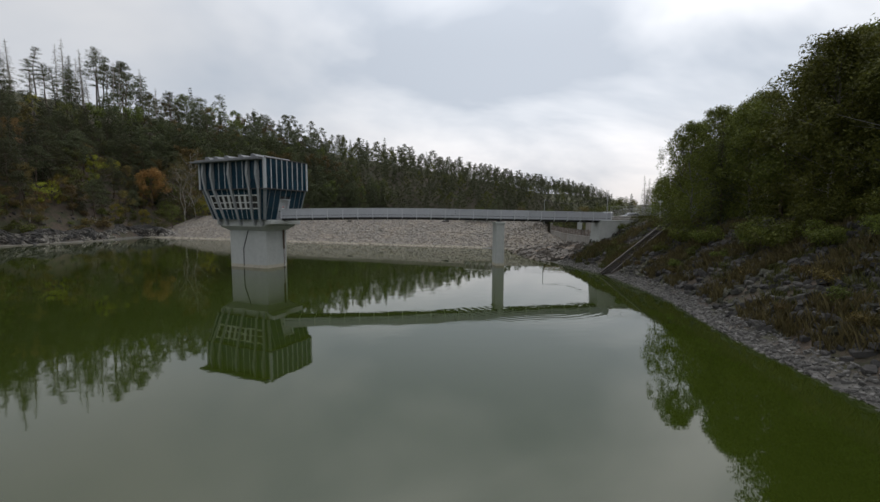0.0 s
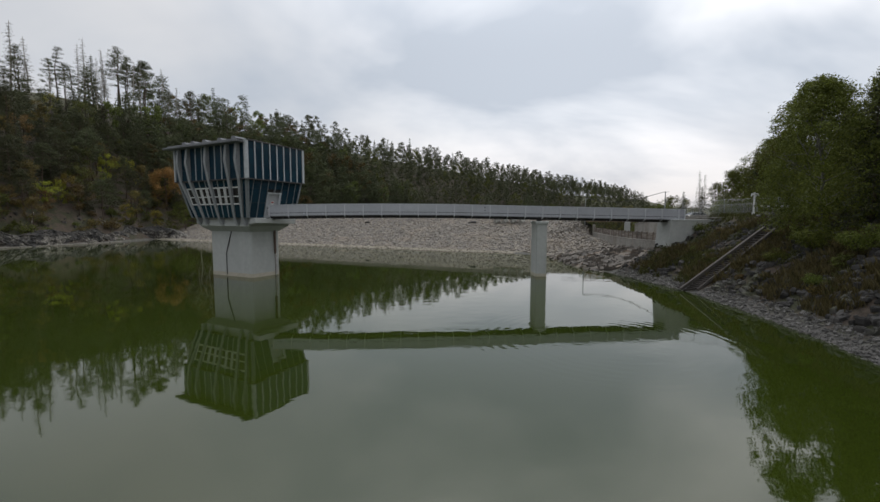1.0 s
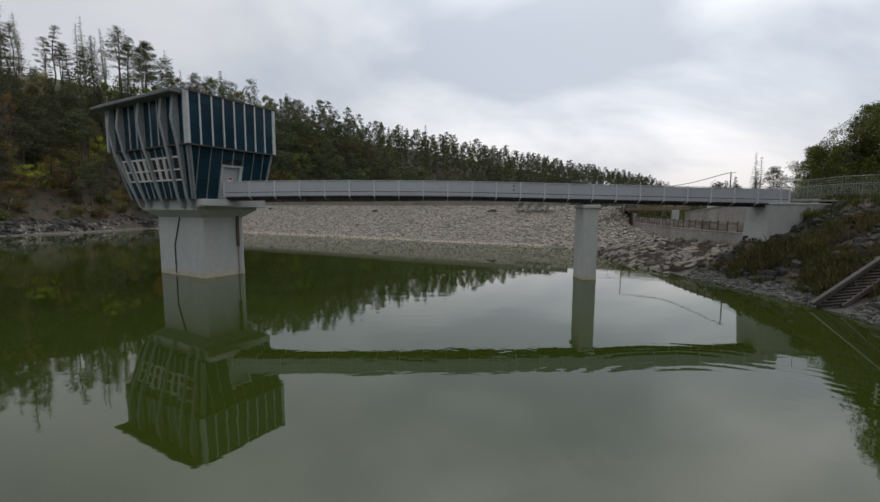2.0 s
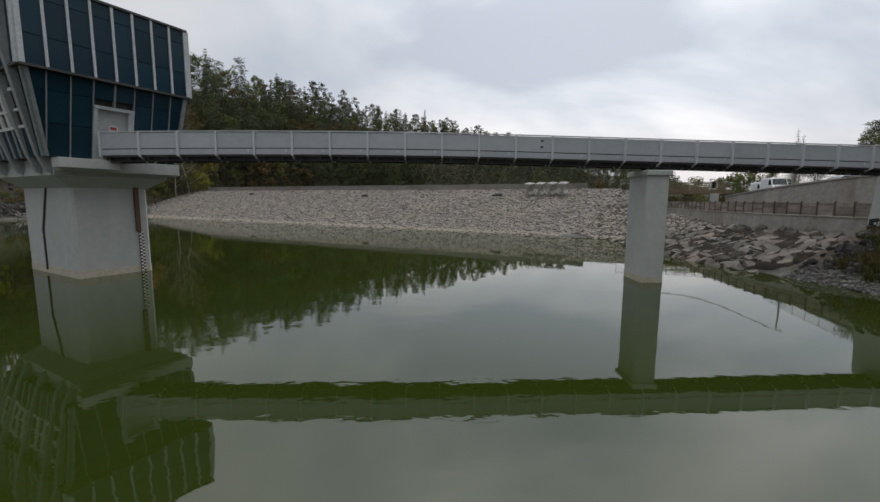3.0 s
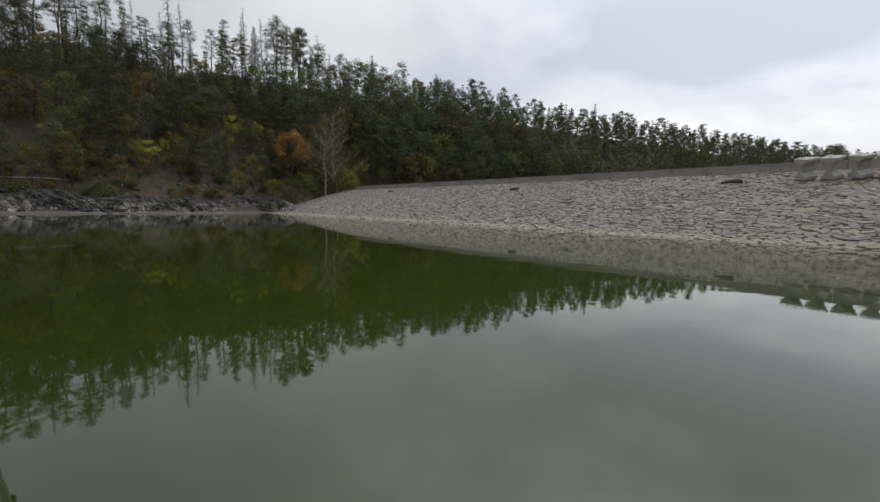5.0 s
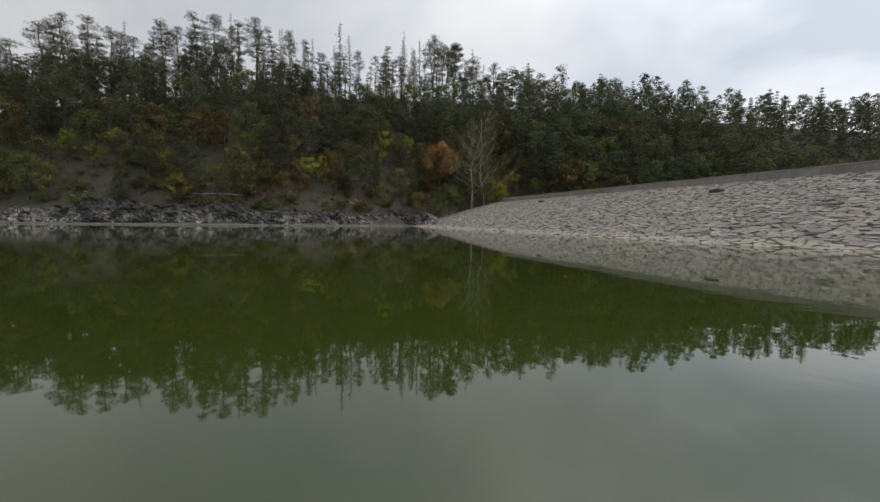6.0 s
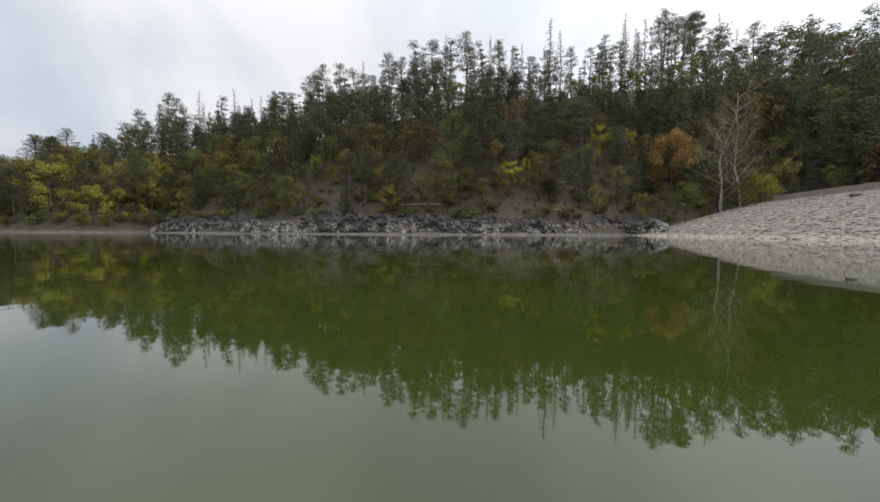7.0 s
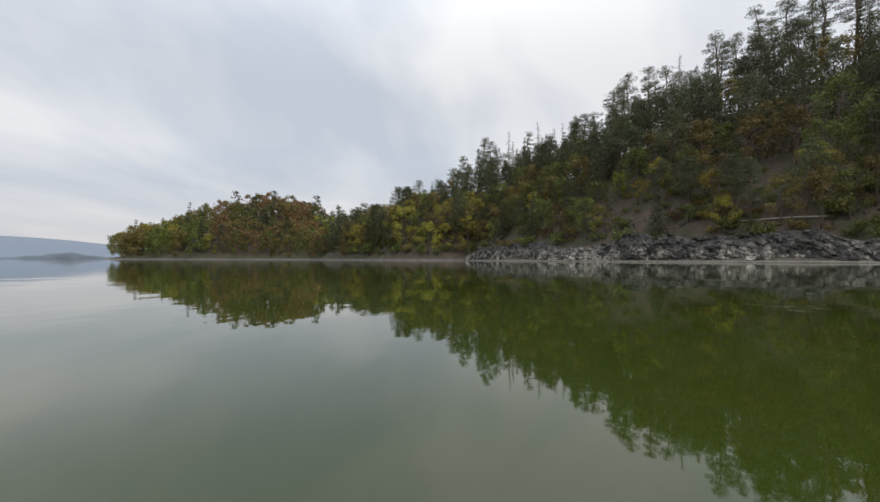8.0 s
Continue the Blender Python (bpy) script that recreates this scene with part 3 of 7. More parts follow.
def ground_height(P):
    P = np.asarray(P, float)
    ds, _, _, _ = seg_dist(P, SHORE, True)
    wet = inside(P, SHORE)
    dt, wi, pa, side = seg_dist(P, TOE, False)
    ridge = np.array([q[2] for q in TOE], float)
    rh = ridge[wi] * (1 - pa) + ridge[np.minimum(wi + 1, len(TOE) - 1)] * pa
    hill_side = side > 0
    # left hillside: steep, rounding off at the ridge
    rise = np.clip(0.94 * dt + 1.6 * wave(P, 30, 3) * np.clip(dt / 12, 0, 1), 0, 400)
    hill = rise / (1 + (rise / (rh + 1e-6)) ** 3) ** (1 / 3)
    hill = np.where(hill_side, hill, 0)
    # the dam and what lies behind it
    rel = P - DAM_A
    dn, du = rel @ DAM_N, rel @ DAM_U
    dam = np.clip(dn * DAM_SLOPE, -4, CREST_Z) - 0.5
    dam = np.where(dn > DAM_RUN + 9, CREST_Z - 0.5 - np.clip((dn - DAM_RUN - 9) * 0.4, 0, 5), dam)
    # right bank: slope, terrace, wooded hill
    steep = 0.27 - 0.13 * smooth_step(P[:, 1], 47, 54)
    bank = np.minimum(ds * (0.45 + steep * smooth_step(ds, 0.5, 3.5)), terrace_z(P[:, 1])) + 0.18 * wave(P, 5, 8) * smooth_step(ds, 0.5, 3) * (1 - smooth_step(ds, 9, 12))
    hx = P[:, 0] - np.maximum(40, 18 + 0.91 * (P[:, 1] - 17))
    bank = bank + np.clip(hx * 0.42, 0, 24) * (1 - smooth_step(P[:, 1], 150, 260))
    # the slab slope: low along the weir, steep up to the dam at its far end
    dw = seg_dist(P, WEIR, False)[0]
    corner = np.minimum(np.maximum(ds * 0.165, dam + 0.35), 2.1 + dw * (0.25 + 0.65 * smooth_step(P[:, 1], 97, 102)))
    corner = np.minimum(corner, CREST_Z - 0.3)
    trough = inside(P, WEIR + [(46.5, 106), (84, 205), (150, 190), (58, 103)] + RETAIN[::-1])
    apron = (P[:, 1] > 59) & inside(P, [(20, 59)] + WEIR + [(44, 106), (36, 112), (18, 86)])
    bank = np.where(trough, 0.5, np.where(apron, corner, bank))
    # the slipway track lies in a shallow cut
    tw = P - np.array([27.4, 46.1])
    along_t, across = tw @ np.array([0.987, -0.16]), np.abs(tw @ np.array([0.16, 0.987]))
    cut = np.maximum(0.03, -0.3 + np.clip(along_t, 0, 6.7) * 0.8)
    bank = np.where((along_t > -0.5) & (along_t < 7.2), np.minimum(bank, cut + np.clip(across - 1.5, 0, 9) * 0.9), bank)
    land = np.where(hill_side, hill, np.where((du > 0) & (dn > -1), np.maximum(dam, -3), bank))
    land = np.where((~hill_side) & (du <= 0) & (dn > DAM_RUN - 1) & (P[:, 0] < 45), CREST_Z - 0.4, land)
    # far peninsula and hills
    pen = 27 * np.exp(-(((P[:, 0] + 240) / 48) ** 2 + ((P[:, 1] + 120) / 62) ** 2))
    pen = pen * smooth_step(ds, 0, 40)
    land = np.where(P[:, 1] < -30, np.maximum(np.where(P[:, 0] < 0, pen + np.clip(ds * 0.15, 0, 2), land), 0.3), land)
    bed = -np.clip(ds * 0.5, 0, 6)
    return np.where(wet, bed, land)


def axis(parts):
    out = []
    for a, b, s in parts:
        out += list(np.arange(a, b, s))
    return out


def build_ground():
    far = [4500, 3000, 2000, 1400, 950, 650, 480]
    xs = [-f for f in far] + axis([(-400, -160, 7), (-160, -58, 2), (-58, 12, 5), (12, 25, 1), (25, 36, 0.5), (36, 56, 1), (56, 140, 4), (140, 400, 12)]) + far[::-1]
    ys = [-f for f in far] + axis([(-400, -20, 8), (-20, 0, 3), (0, 42.5, 1.25), (42.5, 50, 0.5), (50, 115, 1.25), (115, 180, 2.5), (180, 330, 5), (330, 480, 12)]) + far[::-1]
    X, Y = np.meshgrid(xs, ys, indexing="ij")
    P = np.stack([X.ravel(), Y.ravel()], 1)
    Z = ground_height(P)
    nx, ny = len(xs), len(ys)
    g = Geo()
    g.v = [tuple(q) for q in np.column_stack([P, Z])]
    g.f = [(i * ny + j, (i + 1) * ny + j, (i + 1) * ny + j + 1, i * ny + j + 1) for i in range(nx - 1) for j in range(ny - 1)]
    return single("ground", g, M_GROUND, "brown forest floor and grassy banks round the reservoir", "ground", kind="structure", smooth=True)


ground = build_ground()
g = Geo()
g.add([(-4500, -4500, 0), (4500, -4500, 0), (4500, 160, 0), (-4500, 160, 0)], [(0, 1, 2, 3)])
water = single("water", g, M_WATER, "calm algae-green reservoir water mirroring the sky", "water", kind="structure")


def zat(x, y):
    return float(ground_height([(x, y)])[0])

# ---- the dam ----
def stone_mesh(rng, n=6, flat=0.45, rough=0.16, crown=0.8):
    """An irregular flat-topped stone about 1 across, base at z = 0, as corners and faces."""
    k = n + rng.randint(0, 2)
    ang = np.sort((np.arange(k) + rng.uniform(-0.32, 0.32, k)) * 2 * math.pi / k)
    r0 = 0.5 * (1 + rng.uniform(-rough, rough, k))
    top = flat * (1 + rng.uniform(-0.2, 0.2, k))
    tilt = rng.uniform(-0.12, 0.12, 2)
    vs = [(math.cos(a) * r, math.sin(a) * r, -0.15) for a, r in zip(ang, r0)]
    vs += [(math.cos(a) * r, math.sin(a) * r, t * 0.7) for a, r, t in zip(ang, r0, top)]
    vs += [(math.cos(a) * r * crown, math.sin(a) * r * crown, t + tilt[0] * math.cos(a) + tilt[1] * math.sin(a)) for a, r, t in zip(ang, r0, top)]
    fs = []
    for lay in (0, k):
        fs += [(lay + i, lay + (i + 1) % k, lay + k + (i + 1) % k, lay + k + i) for i in range(k)]
    fs.append(tuple(range(2 * k, 3 * k)))
    return vs, fs


def place_stone(g, shape, m):
    vs, fs = shape
    g.add([m @ Vector(p) for p in vs], fs)


def frame_on(p, xa, za):
    za = Vector(za).normalized()
    xa = Vector(xa)
    xa = (xa - za * xa.dot(za)).normalized()
    ya = za.cross(xa)
    return Matrix(((xa.x, ya.x, za.x, p[0]), (xa.y, ya.y, za.y, p[1]), (xa.z, ya.z, za.z, p[2]), (0, 0, 0, 1)))


def dam_point(u, n):
    q = DAM_A + DAM_U * u + DAM_N * n
    return Vector((q[0], q[1], n * DAM_SLOPE))


DAM_UP = Vector((-DAM_N[0] * DAM_SLOPE, -DAM_N[1] * DAM_SLOPE, 1)).normalized()
g = Geo()
g.add([dam_point(-4, -6) - DAM_UP * 0.12, dam_point(DAM_LEN, -6) - DAM_UP * 0.12, dam_point(DAM_LEN + 8, DAM_RUN) - DAM_UP * 0.12, dam_point(-7, DAM_RUN) - DAM_UP * 0.12,
       dam_point(-4, -6) - DAM_UP * 1.2, dam_point(DAM_LEN, -6) - DAM_UP * 1.2, dam_point(DAM_LEN + 8, DAM_RUN) - DAM_UP * 1.2, dam_point(-7, DAM_RUN) - DAM_UP * 1.2],
      [(3, 2, 1, 0), (4, 5, 6, 7), (0, 1, 5, 4), (2, 3, 7, 6), (1, 2, 6, 5), (3, 0, 4, 7)])
dam_face = single("dam_face", g, M_STONEBED, "long sloping dam face paved with grey quarry stones", "dam", kind="structure")
srng = np.random.RandomState(11)
SHAPES = [stone_mesh(srng, 5, 0.15, 0.26, 0.9) for _ in range(24)]


def dam_stone_poses():
    r = np.random.RandomState(5)
    out = []
    n = -1.2
    while n < DAM_RUN - 0.2:
        size = 0.34 + 0.14 * r.rand()
        u = -14 + r.rand()
        while u < DAM_LEN + 8 * max(n, 0) / DAM_RUN:
            w = size * (1.0 + 1.5 * r.rand() ** 1.5)
            lo = -4.3 - 3 * max(n, 0) / DAM_RUN
            if u > lo:
                p = dam_point(u + w / 2, n + size / 2 + 0.1 * r.randn())
                m = frame_on(p, (DAM_U[0], DAM_U[1], 0), DAM_UP + Vector((r.randn() * 0.035, r.randn() * 0.035, 0)))
                m = m @ pose(0, 0, -0.02 + 0.02 * r.randn(), 0, 0, r.randn() * 10) @ Matrix.Diagonal((w * 1.16, size * 1.3, 0.45, 1))
                out.append((u, n, m, r.randint(len(SHAPES))))
            u += w
        n += size * 0.93
    return out


DAM_STONES = dam_stone_poses()
NEAR_STONES = [s for s in DAM_STONES if 2 < s[0] < 24 and -0.5 < s[1] < 7][:290]
near_ids = {id(s) for s in NEAR_STONES}
g = Geo()
for s in DAM_STONES:
    if id(s) not in near_ids:
        place_stone(g, SHAPES[s[3]], s[2])
ob = part("paving_stones", g, M_STONE, dam_face, "weathered grey and buff quarry stones")
ob["kind"] = "stuff"
# crest parapet wall of cast concrete, with its coping, and the crest road
g = Geo()
mdam = Matrix(((DAM_U[0], DAM_N[0], 0, DAM_A[0]), (DAM_U[1], DAM_N[1], 0, DAM_A[1]), (0, 0, 1, 0), (0, 0, 0, 1)))
for i in range(17):
    g.box(mdam @ Vector((2.2 + 6.5 * i, DAM_RUN + 0.4, CREST_Z + 0.20)), (6.46, 0.4, 1.5), mdam, 0.03)
crest_wall = single("crest_wall", g, M_CRESTWALL, "low weathered concrete wall along the dam crest", "wall", kind="structure")
g = Geo()
for i in range(17):
    g.box(mdam @ Vector((2.2 + 6.5 * i, DAM_RUN + 0.4, CREST_Z + 1.0)), (6.48, 0.52, 0.1), mdam, 0.02)
part("coping", g, M_OLDCONC, crest_wall)
g = Geo()
g.box(mdam @ Vector((44, DAM_RUN + 4.4, CREST_Z - 0.2)), (116, 7.4, 0.5), mdam, 0.05)
single("crest_road", g, M_ASPHALT, "grey asphalt road on the dam crest", "road", kind="structure")
# ---- the intake tower ----
TOWER = pose(-15.95, 61.34, 0, 0, 0, 57.64)
tower = thing("intake_tower", "grey concrete intake tower with blue glass storeys in the water", "tower", TOWER)
SA, SB = 1.84, 3.36
g = Geo()
cut = 0.12
plan = [(-SA + cut, -SB), (SA - cut, -SB), (SA, -SB + cut), (SA, SB - cut), (SA - cut, SB), (-SA + cut, SB), (-SA, SB - cut), (-SA, -SB + cut)]
g.prism(plan, -6, 5.3)
part("shaft", g, M_CONCRETE, tower)
g = Geo()
g.prism([(x * 1.006, y * 1.004) for x, y in plan], -0.5, 0.42)
part("tide_mark", g, M_TIDE, tower, "beige tide mark at the waterline")


def ring(u0, u1, v0, v1, z):
    return [(u0, v0, z), (u1, v0, z), (u1, v1, z), (u0, v1, z)]


# flared head under the floor slab
g = Geo()
g.loft([ring(-SA, SA, -SB, SB, 5.0), ring(-2.7, 2.7, -4.1, 4.1, 5.62), ring(-2.7, 2.7, -4.1, 4.1, 5.9)])
part("flared_head", g, M_CONCRETE, tower)
g = Geo()
g.box((0.25, 0, 6.17), (5.8, 9.4, 0.66), None, 0.04)
g.box((-1.6, -4.95, 6.2), (2.6, 0.9, 0.5), None, 0.03)
part("floor_slab", g, M_CONCRETE, tower)
# lower storey (leaning outwards) and upper storey cores
U0, U1, V1 = -4.10, 3.42, 5.82
L0, L1, LV = -3.15, 2.95, 4.62
K0, K1, KV = -3.92, 3.28, 5.62
ZG, ZB, ZT = 6.5, 10.42, 14.05
DOOR = (-1.75, 0.15, 9.15)  # from, to along the right face, head height


def skin(face, s, z, storey, out=0.0):
    """A point of the facade: face 'front' (towards -u, s runs along v) or 'right' (towards -v, s along u), 'left', 'back'."""
    if storey == "upper":
        a0, a1, b = U0, U1, V1
    else:
        k = (z - ZG) / (ZB - ZG)
        a0, a1, b = L0 + (K0 - L0) * k, L1 + (K1 - L1) * k, LV + (KV - LV) * k
    if face == "front":
        return Vector((a0 - out, s * b, z))
    if face == "back":
        return Vector((a1 + out, s * b, z))
    if face in ("right", "left"):
        sx = min(max(U0 + (s + 1) / 2 * (U1 - U0), a0), a1)  # upright divisions, trimmed by the leaning edges
    else:
        sx = a0 + (s + 1) / 2 * (a1 - a0)
        face = face[:-1]
    return Vector((sx, (-b - out) if face == "right" else (b + out), z))


def slab_on(g, face, s0, s1, z0, z1, storey, out0, out1):
    """A plate on the facade between two distances in front of it."""
    a = [skin(face, s0, z0, storey, out0), skin(face, s1, z0, storey, out0), skin(face, s1, z1, storey, out0), skin(face, s0, z1, storey, out0)]
    b = [skin(face, s0, z0, storey, out1), skin(face, s1, z0, storey, out1), skin(face, s1, z1, storey, out1), skin(face, s0, z1, storey, out1)]
    g.add(a + b, [(0, 1, 2, 3), (7, 6, 5, 4), (0, 4, 5, 1), (1, 5, 6, 2), (2, 6, 7, 3), (3, 7, 4, 0)])


g = Geo()
i = 0.22
g.loft([ring(L0 + i, L1 - i, -LV + i, LV - i, ZG), ring(K0 + i, K1 - i, -KV + i, KV - i, ZB)])
g.loft([ring(U0 + i, U1 - i, -V1 + i, V1 - i, ZB + 0.02), ring(U0 + i, U1 - i, -V1 + i, V1 - i, ZT)])
part("storey_core", g, M_DARKSTEEL, tower, "dark inner walls behind the panels")


def panel(face, s0, s1, z0, z1, storey, mat=None):
    gg = Geo()
    slab_on(gg, face, s0, s1, z0, z1, storey, -0.16, 0.0)
    part("glass_panel", gg, mat or M_GLASSPANEL, tower)


def strip(name, face, s0, s1, z0, z1, storey, out=0.07, mat=None, inn=-0.1):
    gg = Geo()
    slab_on(gg, face, s0, s1, z0, z1, storey, inn, out)
    part(name, gg, mat or M_MULLION, tower)


# right face (door side): eight bays in both storeys
for face in ("right", "left"):
    edges = [-1 + 0.02 + (2 - 0.04) * k / 8 for k in range(9)]
    for k in range(8):
        for z0, z1 in ((ZB + 0.08, ZB + 1.38), (ZB + 1.41, ZB + 3.02), (ZB + 3.05, ZT + 0.1)):
            panel(face, edges[k], edges[k + 1], z0, z1, "upper")
        door_bay = face == "right" and k in (3, 4)
        for z0, z1 in ((ZG + 0.03, ZG + 1.55), (ZG + 1.58, ZG + 3.02), (ZG + 3.05, ZB - 0.1)):
            if not (door_bay and z0 < 9.0):
                panel(face, edges[k], edges[k + 1], z0, z1, "lower")
    for k, e in enumerate(edges):
        w = 0.015 if 0 < k < 8 else 0.036
        strip("mullion", face, e - w, e + w, ZB + 0.05, ZT + 0.15, "upper", 0.08)
        if not (face == "right" and k == 4):
            if 0 < k < 8:
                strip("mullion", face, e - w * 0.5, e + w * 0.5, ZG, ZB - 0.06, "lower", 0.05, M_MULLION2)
        else:
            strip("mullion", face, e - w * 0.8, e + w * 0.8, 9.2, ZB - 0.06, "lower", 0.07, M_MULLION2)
    for a, b in ((-1.0, -0.955), (0.955, 1.0)):
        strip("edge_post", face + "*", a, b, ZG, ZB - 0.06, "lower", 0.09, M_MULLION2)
    strip("drip_edge", face, -1.0, 1.0, ZB - 0.06, ZB + 0.05, "upper", 0.12, M_DARKSTEEL)
    strip("roof_edge", face, -1.0, 1.0, ZT + 0.1, ZT + 0.22, "upper", 0.12, M_DARKSTEEL)
# the doorway: recess, leaf, frame, sign
e3, e5 = edges[3], edges[5]
g = Geo()
slab_on(g, "right", e3 + 0.03, e5 - 0.05, ZG, 9.05, "lower", -0.2, -0.12)
door = part("door", g, M_DOOR, tower, "pale grey steel door")
g = Geo()
slab_on(g, "right", e3 + 0.11, e3 + 0.14, 7.5, 7.65, "lower", -0.12, -0.04)
part("handle", g, M_DARKSTEEL, door)
g = Geo()
slab_on(g, "right", e3, e3 + 0.045, ZG, 9.15, "lower", -0.5, 0.1)
slab_on(g, "right", e5 - 0.07, e5, ZG, 9.15, "lower", -0.5, 0.1)
slab_on(g, "right", e3, e5, 9.05, 9.2, "lower", -0.5, 0.14)
part("door_frame", g, M_MULLION, tower)
g = Geo()
slab_on(g, "right", e3 + 0.20, e3 + 0.31, 7.86, 8.3, "lower", -0.12, -0.1)
sign = part("warning_sign", g, M_WHITE, door, "white warning sign with a red and black mark")
g = Geo()
slab_on(g, "right", e3 + 0.215, e3 + 0.295, 8.1, 8.25, "lower", -0.1, -0.09)
part("sign_mark", g, M_RED, sign)
# front and back faces: ribs at uneven steps, windows in the lower storey
RIBS = [-4.75, -3.2, 0.0, 3.2, 4.75]
BAYS = [(-1.0, [-5.85, -4.75]), (1, [-4.75, -3.2]), (3, [-3.2, 0.0]), (3, [0.0, 3.2]), (1, [3.2, 4.75]), (-1.0, [4.75, 5.85])]
for face in ("front", "back"):
    for kind_n, (a, b) in BAYS:
        n = 3 if kind_n == 3 else 1
        for k in range(n):
            s0, s1 = (a + (b - a) * k / n) / 5.85, (a + (b - a) * (k + 1) / n) / 5.85
            for z0, z1 in ((ZB + 0.08, ZB + 1.2), (ZB + 1.23, ZT + 0.05)):
                panel(face, s0, s1, z0, z1, "upper")
            panel(face, s0, s1, 9.72, ZB - 0.08, "lower")
            panel(face, s0, s1, ZG + 0.03, 7.85, "lower")
            if kind_n > 0:
                panel(face, s0, s1, 7.85, 9.72, "lower", M_ROOMGLASS)
                gg = Geo()
                wi = 0.10 / 5.85
                lo, hi = s0 + 0.012, s1 - 0.012
                slab_on(gg, face, lo, lo + wi, 7.88, 9.68, "lower", -0.05, 0.09)
                slab_on(gg, face, hi - wi, hi, 7.88, 9.68, "lower", -0.05, 0.09)
                for z0, z1 in ((7.88, 8.0), (8.66, 8.76), (9.56, 9.68)):
                    slab_on(gg, face, lo + wi, hi - wi, z0, z1, "lower", -0.05, 0.085)
                part("window_frame", gg, M_WHITE, tower, "white window frame")
            else:
                panel(face, s0, s1, 7.85, 9.72, "lower")
            if k:
                strip("mullion", face, s0 - 0.008, s0 + 0.008, ZB + 0.05, ZT + 0.05, "upper", 0.06)
                strip("mullion", face, s0 - 0.006, s0 + 0.006, ZG, ZB, "lower", 0.06)
    strip("drip_edge", face, -1.0, 1.0, ZB - 0.06, ZB + 0.05, "upper", 0.1, M_DARKSTEEL)
    sg = -1 if face == "front" else 1
    for r in RIBS:
        gg = Geo()
        rings = []
        uo = (U0 if face == "front" else U1)
        lo = (L0 if face == "front" else L1)
        for z, du, dep in ((5.75, lo + sg * -0.25, 0.55), (6.6, lo + sg * 0.10, 0.50), (8.4, (lo + uo) / 2 + sg * 0.12, 0.50), (ZB, uo + sg * 0.16, 0.55), (12.3, uo + sg * 0.50, 0.75), (ZT, uo + sg * 0.30, 0.55)):
            k = np.clip((z - ZG) / (ZB - ZG), 0, 1)
            vv = r * (LV + (V1 - LV) * k) / V1
            w = 0.17
            rings.append([(du, vv - w, z), (du, vv + w, z), (du - sg * dep, vv + w, z), (du - sg * dep, vv - w, z)])
        gg.loft(rings)
        part("rib", gg, M_RIB, tower, "bent pale concrete rib")
    for s in (-1, 1):
        strip("corner_post", face, s * 0.985 - 0.02, s * 0.985 + 0.02, ZB + 0.02, ZT + 0.15, "upper", 0.12)
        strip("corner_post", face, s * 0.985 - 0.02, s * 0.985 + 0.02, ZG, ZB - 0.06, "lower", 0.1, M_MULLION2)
g = Geo()
g.box((-0.75, 0.05, ZT + 0.12), (8.2, 11.5, 0.12), None, 0.02)
g.box((-0.95, 0.35, ZT - 0.06), (8.2, 12.1, 0.2), None, 0.03)
roof = part("roof", g, M_ROOF, tower, "flat overhanging roof slab")
for k, v in enumerate((-3.7, -1.5, 1.0, 3.0, 4.6)):
    g = Geo()
    a, b = v - 0.75, v + 0.75
    z0 = ZT + 0.18
    g.loft([[(-3.6, a, z0), (2.8, a, z0), (2.8, b, z0), (-3.6, b, z0)], [(-3.5, b - 0.35, z0 + 0.62), (2.7, b - 0.35, z0 + 0.62), (2.7, b, z0 + 0.62), (-3.5, b, z0 + 0.62)]])
    part("rooflight", g, M_ROOF, roof, "sloping grey rooflight")
# cable strip on the shaft, down pipe, staff gauge
g = Geo()
g.tube([(-SA - 0.05, -0.2, 5.0), (-SA - 0.05, 0.75, 2.6), (-SA - 0.05, 0.75, 0.2)], [0.05] * 3, 6)
part("cable_duct", g, M_DARKSTEEL, tower)
g = Geo()
g.box((SA - 0.62, -SB - 0.06, 3.8), (0.26, 0.12, 2.7), None, 0.03)
part("down_pipe", g, M_RUST, tower, "rust-brown vertical channel")
g = Geo()
g.box((SA - 0.5, -SB - 0.04, 1.25), (0.26, 0.05, 2.4))
gauge = part("water_gauge", g, M_RUST, tower, "staff gauge in white and brown steps")
g = Geo()
for k in range(24):
    g.box((SA - 0.56 + (0.12 if k % 2 else 0), -SB - 0.07, 0.1 + 0.1 * k), (0.12, 0.012, 0.085))
part("gauge_marks", g, M_WHITE, gauge)
# ---- the footbridge ----
BX0, BX1, BY0, BY1 = -12.1, 34.3, 57.45, 59.05


def rail_top(x):
    return 8.06 - 0.0009 * (x - 2) ** 2 if x < 8 else 8.028 - 0.017 * (x - 8)


bridge = thing("footbridge", "slender grey steel footbridge with solid parapets leading to the tower", "bridge",
               Matrix.Translation((-12.1, 57.58, 0)) @ Matrix.Rotation(radians(-1.29), 4, "Z") @ Matrix.Translation((12.1, -57.45, 0)))
POSTS = [9.765 + 1.982 * k for k in range(-11, 13)]
xs = [BX0] + POSTS[1:] + [BX1]


def along(g, y0, y1, d0, d1):
    """A bar of rectangular section that follows the bridge's camber; d0 and d1 are depths under the rail."""
    g.loft([[(x, y0, rail_top(x) - d0), (x, y1, rail_top(x) - d0), (x, y1, rail_top(x) - d1), (x, y0, rail_top(x) - d1)] for x in [BX0 + (BX1 - BX0) * k / 47 for k in range(48)]])


